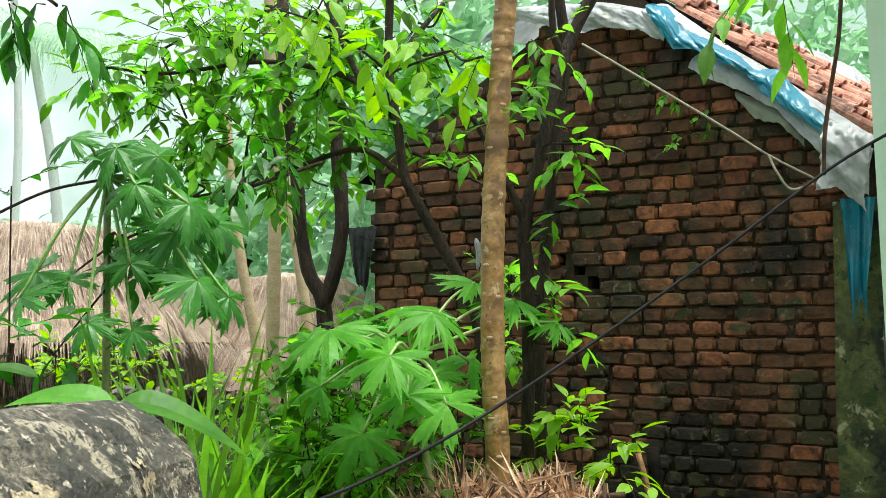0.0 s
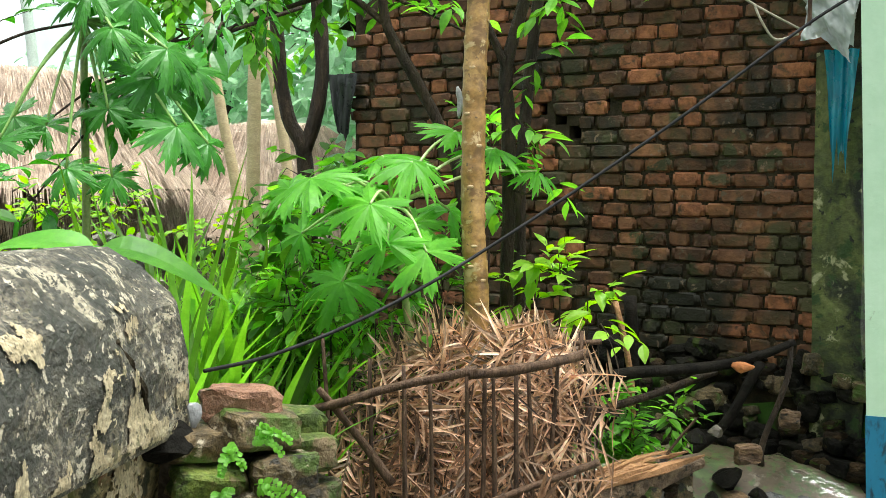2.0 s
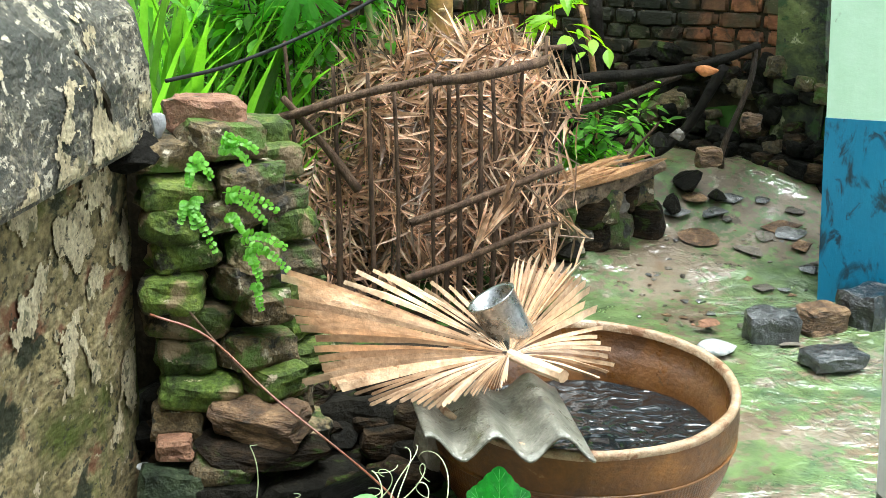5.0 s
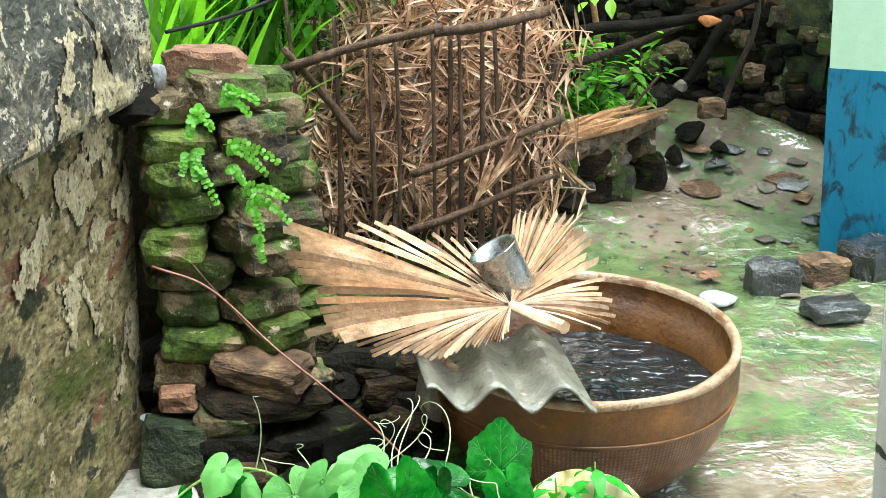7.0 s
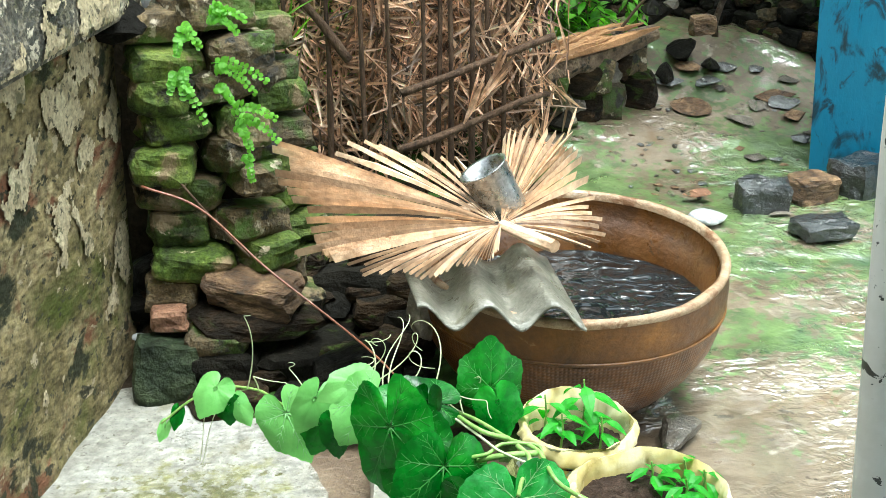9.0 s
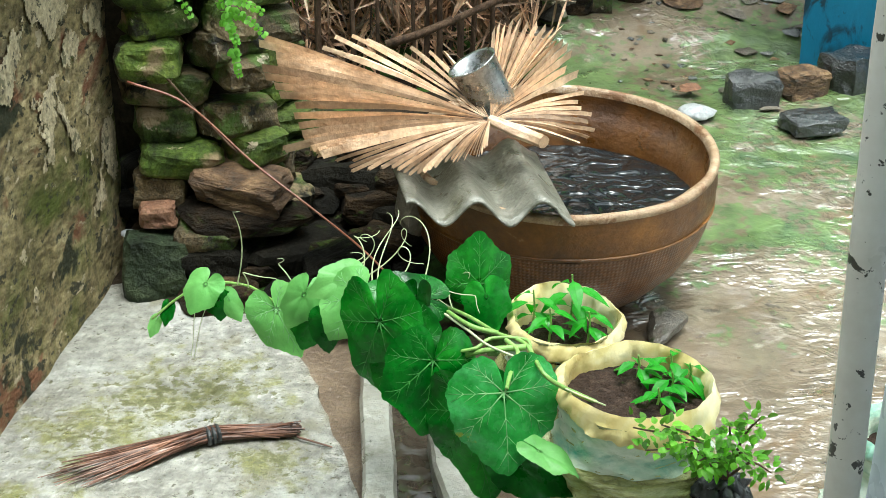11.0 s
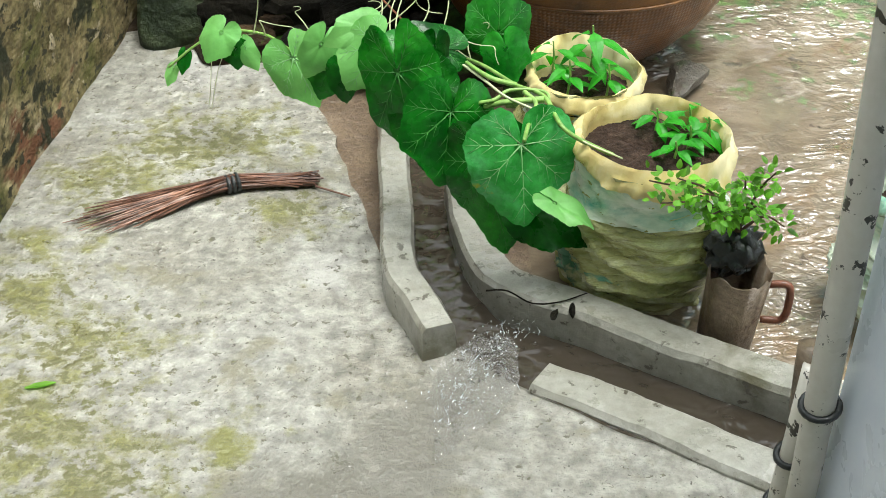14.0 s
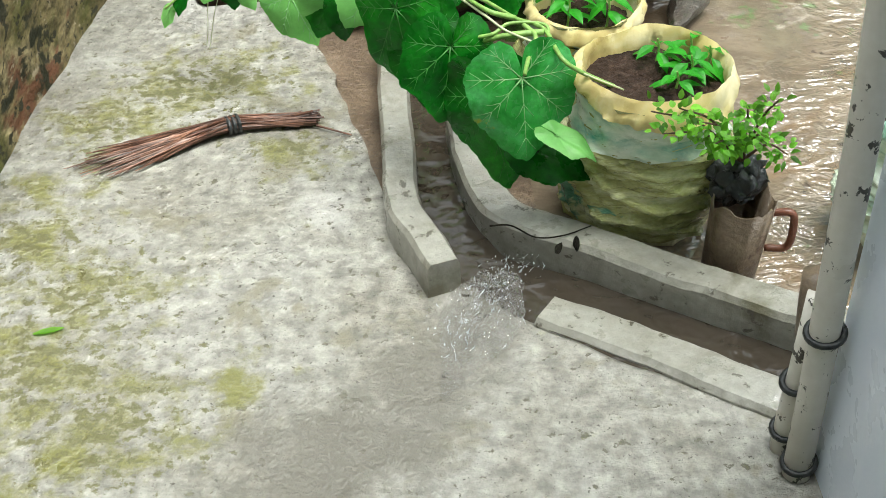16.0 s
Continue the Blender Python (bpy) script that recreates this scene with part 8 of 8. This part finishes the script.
def tendril(a, b, loops, r, seed):
    rr = random.Random(seed)
    a, b = Vector(a), Vector(b)
    pts = []
    for k in range(40):
        u = k / 39
        q = a.lerp(b, u)
        w = r * math.sin(u * 3.1)
        pts.append(q + Vector((math.cos(u * 6.28 * loops + seed) * w, 0.3 * math.sin(u * 6.28 * loops) * w, math.sin(u * 6.28 * loops + seed) * w * 0.7 + 0.05 * math.sin(u * 3.14))))
    vf = ([], [])
    tube(vf, pts, taper(40, 0.0017, 0.0008), 4)
    raw("tendril", vf, m_tendril, vine)


for k, (a, b, lp, r) in enumerate((((-0.326, 2.786, 0.320), (-0.302, 2.750, 0.527), 1, 0.02), ((-0.313, 2.785, 0.320), (-0.464, 2.903, 0.050), 1, 0.015), ((-0.296, 2.750, 0.330), (-0.228, 2.650, 0.381), 1.5, 0.03), ((-0.054, 2.616, 0.380), (-0.013, 2.700, 0.466), 2, 0.03), ((0.010, 2.589, 0.400), (0.034, 2.800, 0.491), 1, 0.02),
                                   ((0.036, 2.588, 0.400), (0.116, 2.700, 0.406), 2, 0.03), ((-0.040, 2.605, 0.400), (0.014, 2.750, 0.471), 2, 0.025), ((0.119, 2.480, 0.420), (0.200, 2.400, 0.393), 2, 0.02), ((-0.384, 2.812, 0.300), (-0.470, 2.901, 0.060), 1, 0.01), ((0.164, 2.416, 0.440), (0.190, 2.450, 0.475), 2, 0.02),
                                   ((-0.002, 2.589, 0.400), (0.060, 2.750, 0.520), 0.6, 0.03), ((-0.053, 2.625, 0.390), (0.090, 2.700, 0.450), 1.2, 0.05), ((0.096, 2.507, 0.420), (0.065, 2.700, 0.507), 0.8, 0.04), ((0.130, 2.461, 0.430), (0.218, 2.350, 0.461), 2.5, 0.015), ((-0.171, 2.637, 0.350), (-0.217, 2.650, 0.452), 1.5, 0.02), ((-0.003, 2.576, 0.400), (-0.053, 2.700, 0.438), 1.2, 0.04))):
    tendril(a, b, lp * 0.5, r * 1.2, k)
log("dry_stalk", "long dry reddish vine stalk leaning across the rubble", [(-0.632, 3.300, 0.661), (-0.480, 3.280, 0.603), (-0.306, 3.200, 0.463), (-0.144, 3.100, 0.365), (-0.028, 2.950, 0.328), (0.052, 2.750, 0.333)], 0.0038, 0.0025, m_handle, 1, 6, "stalk")
log("dry_stalk", "thin dry stem leaning on the wall", [(-0.595, 3.500, 0.651), (-0.476, 3.450, 0.518), (-0.370, 3.400, 0.417)], 0.004, 0.003, m_stick, 1, 5, "stalk")

log("twig", "thin wet black twig lying over the kerb", [(0.18, 2.072, 0.093), (0.223, 2.07, 0.093), (0.27, 2.028, 0.093), (0.327, 2.03, 0.093), (0.386, 2.056, 0.093)], 0.0022, 0.0014, m_blackwood, 2, 5, "twig")
for q, a in (((0.312, 1.993, 0.089), 70), ((0.35, 2.005, 0.089), 80)):
    stone(DARK[:2], q, (0.045, 0.016, 0.02), a, "small black chip on the broken kerb edge", rx=0)

# ---- broom ----
br_ = thing("broom", "short broom of brown twigs tied with dark cord on the slab", "broom")
ka, kb = Vector((-0.388, 2.596, 0.025)), Vector((-0.693, 2.477, 0.010))
kc = Vector((-0.190, 2.619, 0.020))
for k in range(150):
    vf = ([], [])
    o, e = rvec() * 0.018, rvec() * 0.072
    e2 = rvec() * 0.028
    tip = kb + Vector((e.x * 0.9, e.y, 0)) + (kb - ka) * rnd(-0.34, 0.05)
    end = kc + Vector((e2.x * 0.4, e2.y, 0)) + (kc - ka) * rnd(-0.3, 0.05)
    tip.z, end.z = 0.004 + abs(e.z) * 0.25, 0.006 + abs(e2.z) * 0.9
    mid = ka + o
    mid.z = max(0.006, mid.z)
    tube(vf, [end, mid, mid.lerp(tip, 0.5) + Vector((0, 0, rnd(0, 0.008))), tip], [0.0024, 0.0024, 0.0020, 0.0011], 4)
    raw("bristle", vf, m_broom, br_)
vf = ([], [])
tube(vf, [Vector((-0.190, 2.592, 0.010)), Vector((-0.107, 2.551, 0.006))], [0.003, 0.002], 5)
raw("bristle", vf, m_broom, br_)
for k in range(3):
    q = ka + (ka - kb).normalized() * (0.012 * (k - 1))
    vf = ([], [])
    dd = (ka - kb).normalized()
    sd = Vector((-dd.y, dd.x, 0))
    tube(vf, [q + sd * math.cos(a) * 0.022 + Vector((0, 0, 0.018 * math.sin(a) - 0.004)) for a in np.linspace(0, 6.28, 16)], 0.0055, 6)
    raw("cord", vf, m_blacktarp, br_, "dark plastic cord tie")
vf = ([], [])
blade(vf, (-0.736, 1.913, 0.004), (1, 0.25, 0), (0, 0, 1), 0.06, 0.016, curl=0.0, shape=(0.3, 1, 1, 0.2))
tagged(raw("fallen_leaf", vf, m_grass), "small fallen green leaf on the slab", "leaf")


# ---- drain pipes and wall edge beside the camera ----
def pipe(label, pts, r, name="drain_pipe", m=None, cat="pipe"):
    vf = ([], [])
    tube(vf, pts, r, 20)
    ob = tagged(raw(name, vf, m or m_pvc, smooth=True), label, cat)
    return ob


pipe("weathered grey plastic drain pipe with black mould spots", [(0.61, 1.46, 2.2), (0.622, 1.46, 1.30), (0.634, 1.46, 1.0), (0.648, 1.46, 0.7), (0.655, 1.46, 0.40), (0.661, 1.46, 0.20), (0.664, 1.46, -0.03)], 0.0245)
pipe("shorter grey plastic drain pipe beside the tall one", [(0.664, 1.52, 0.36), (0.660, 1.52, 0.2), (0.655, 1.52, 0.08), (0.655, 1.52, -0.03)], 0.022)
pipe("old grey pipe stub with a rusty end", [(0.668, 1.555, 0.375), (0.668, 1.55, 0.33), (0.67, 1.54, 0.25)], 0.026, m=m_mug)
for at, r in (((0.658, 1.46, 0.335), 0.029), ((0.657, 1.52, 0.165), 0.026), ((0.656, 1.52, 0.05), 0.026), ((0.664, 1.46, 0.03), 0.027)):
    vf = ([], [])
    tube(vf, [Vector(at) + Vector((r * math.cos(a), r * math.sin(a), 0.006 * math.sin(a + 1))) for a in np.linspace(0, 6.28, 20)], 0.006, 7)
    tagged(raw("pipe_tie", vf, m_blacktarp, smooth=True), "black rubber tie round the drain pipe", "tie", "pipe ties")
# seen only at the pipe; the extra height is added to block light
bm = bmesh.new()
box(bm, (0.6, 2.4, 4.4), pose(0.995, 0.30, 2.1), bevel=0.02)
tagged(part("wall_house", bm, m_frame), "blue-grey painted house wall beside the drain pipe", "wall", kind="structure")

# ---- cables and cord ----
def line(name, label, pts, r, m, cat):
    vf = ([], [])
    tube(vf, spline(pts, 8), r, 6)
    return tagged(raw(name, vf, m, smooth=True), label, cat)


line("cable", "black cable strung from the wall to the house", [(1.695, 4.400, 2.551), (1.575, 4.450, 2.482), (1.342, 4.500, 2.341), (0.940, 4.450, 2.045), (0.586, 4.400, 1.796), (0.274, 4.300, 1.593), (0.013, 4.150, 1.441), (-0.227, 3.950, 1.331), (-0.443, 3.750, 1.262), (-0.597, 3.550, 1.245)], 0.0062, m_cable, "cable")
line("cord", "pale cord tied from the tree to the verge", [(0.613, 5.650, 3.051), (0.850, 5.750, 2.941), (1.273, 5.850, 2.715), (1.489, 5.900, 2.593), (1.721, 5.950, 2.487)], 0.006, m_rope, "cord")
line("cord", "frayed pale cord end", [(1.489, 5.900, 2.593), (1.521, 5.880, 2.512), (1.589, 5.900, 2.437), (1.693, 5.900, 2.463)], 0.006, m_rope, "cord")
line("vine_twig", "brown twig hanging by the eaves", [(1.625, 5.200, 3.269), (1.607, 5.200, 2.989), (1.568, 5.200, 2.758), (1.541, 5.200, 2.573), (1.534, 5.200, 2.412)], 0.009, m_stick, "twig")
line("branch", "thin bare branch beside the papaya plant", [(-1.798, 5.000, 2.200), (-1.539, 5.000, 2.321), (-1.321, 5.000, 2.369)], 0.006, m_bark, "branch")

# ---- bricks of the gable ----
WB = [brick_mesh(k, m_brick, 0.11, 0.10) for k in range(10)]
HOT = [brick_mesh(k + 10, m_brickhot, 0.11, 0.10) for k in range(4)]
turn = math.degrees(math.atan2(GD.y, GD.x))
cells = []
rng = random.Random(5)
row = 0
z = BASE + 0.36
while z < 3.5:
    s = LEFT - rng.uniform(0, 0.12)
    while s < 1.52:
        ln = rng.choice((0.215, 0.215, 0.215, 0.16, 0.115, 0.12, 0.19)) if row % 2 else rng.choice((0.12, 0.13, 0.15, 0.17, 0.215, 0.115))
        c = s + ln / 2
        if z + 0.04 < roofline(c) + 0.01 and c > LEFT + 0.02:
            hole = any(abs(c - h[0]) < 0.075 and abs(z - h[1]) < 0.037 for h in HOLES)
            if not hole:
                cells.append((c, z, ln - 0.008))
            elif ln > 0.13:
                cells.append((s + (ln - 0.07) / 2 if c < min((abs(c - h[0]), h[0]) for h in HOLES)[1] else s + 0.07 + (ln - 0.07) / 2, z, ln - 0.078))
        s += ln
    z += COURSE
    row += 1
near = set(sorted(range(len(cells)), key=lambda k: abs(cells[k][0] - 0.75) + abs(cells[k][1] - 1.9))[:300])
joined, soft_faces, hot_faces = ([], []), [], []
for k, (c, z, ln) in enumerate(cells):
    zz = z + 0.014 * noise.noise(Vector((c * 2, z, 0)))
    hot = rng.random() < (0.75 if (abs(c + 0.02) < 0.14 and 2.05 < z < 2.6) else 0.22)
    me = rng.choice(HOT if hot else WB)
    m = Matrix.Translation(gp(c, zz, 0.027 - 0.014 * rng.random())) @ pose(0, 0, 0, rng.uniform(-1, 1), rng.uniform(-1.6, 1.6), turn + rng.uniform(-2, 2)) @ Matrix.Diagonal((ln - rng.uniform(0, 0.012), 0.075, COURSE - rng.uniform(0.002, 0.008), 1))
    if k in near:
        ob = new("brick", me)
        ob.parent = house
        ob.matrix_world = m
    else:
        b0 = len(joined[0])
        joined[0].extend([m @ v.co for v in me.vertices])
        joined[1].extend([tuple(b0 + i for i in p.vertices) for p in me.polygons])
        soft_faces.extend([p.use_smooth for p in me.polygons])
        hot_faces.extend([int(hot)] * len(me.polygons))
upper = raw("upper_bricks", joined, m_brickfar, house)
upper.data.materials.append(m_hotfar)
upper.data.polygons.foreach_set("material_index", hot_faces)
upper.data.polygons.foreach_set("use_smooth", soft_faces)
upper["kind"] = "stuff"
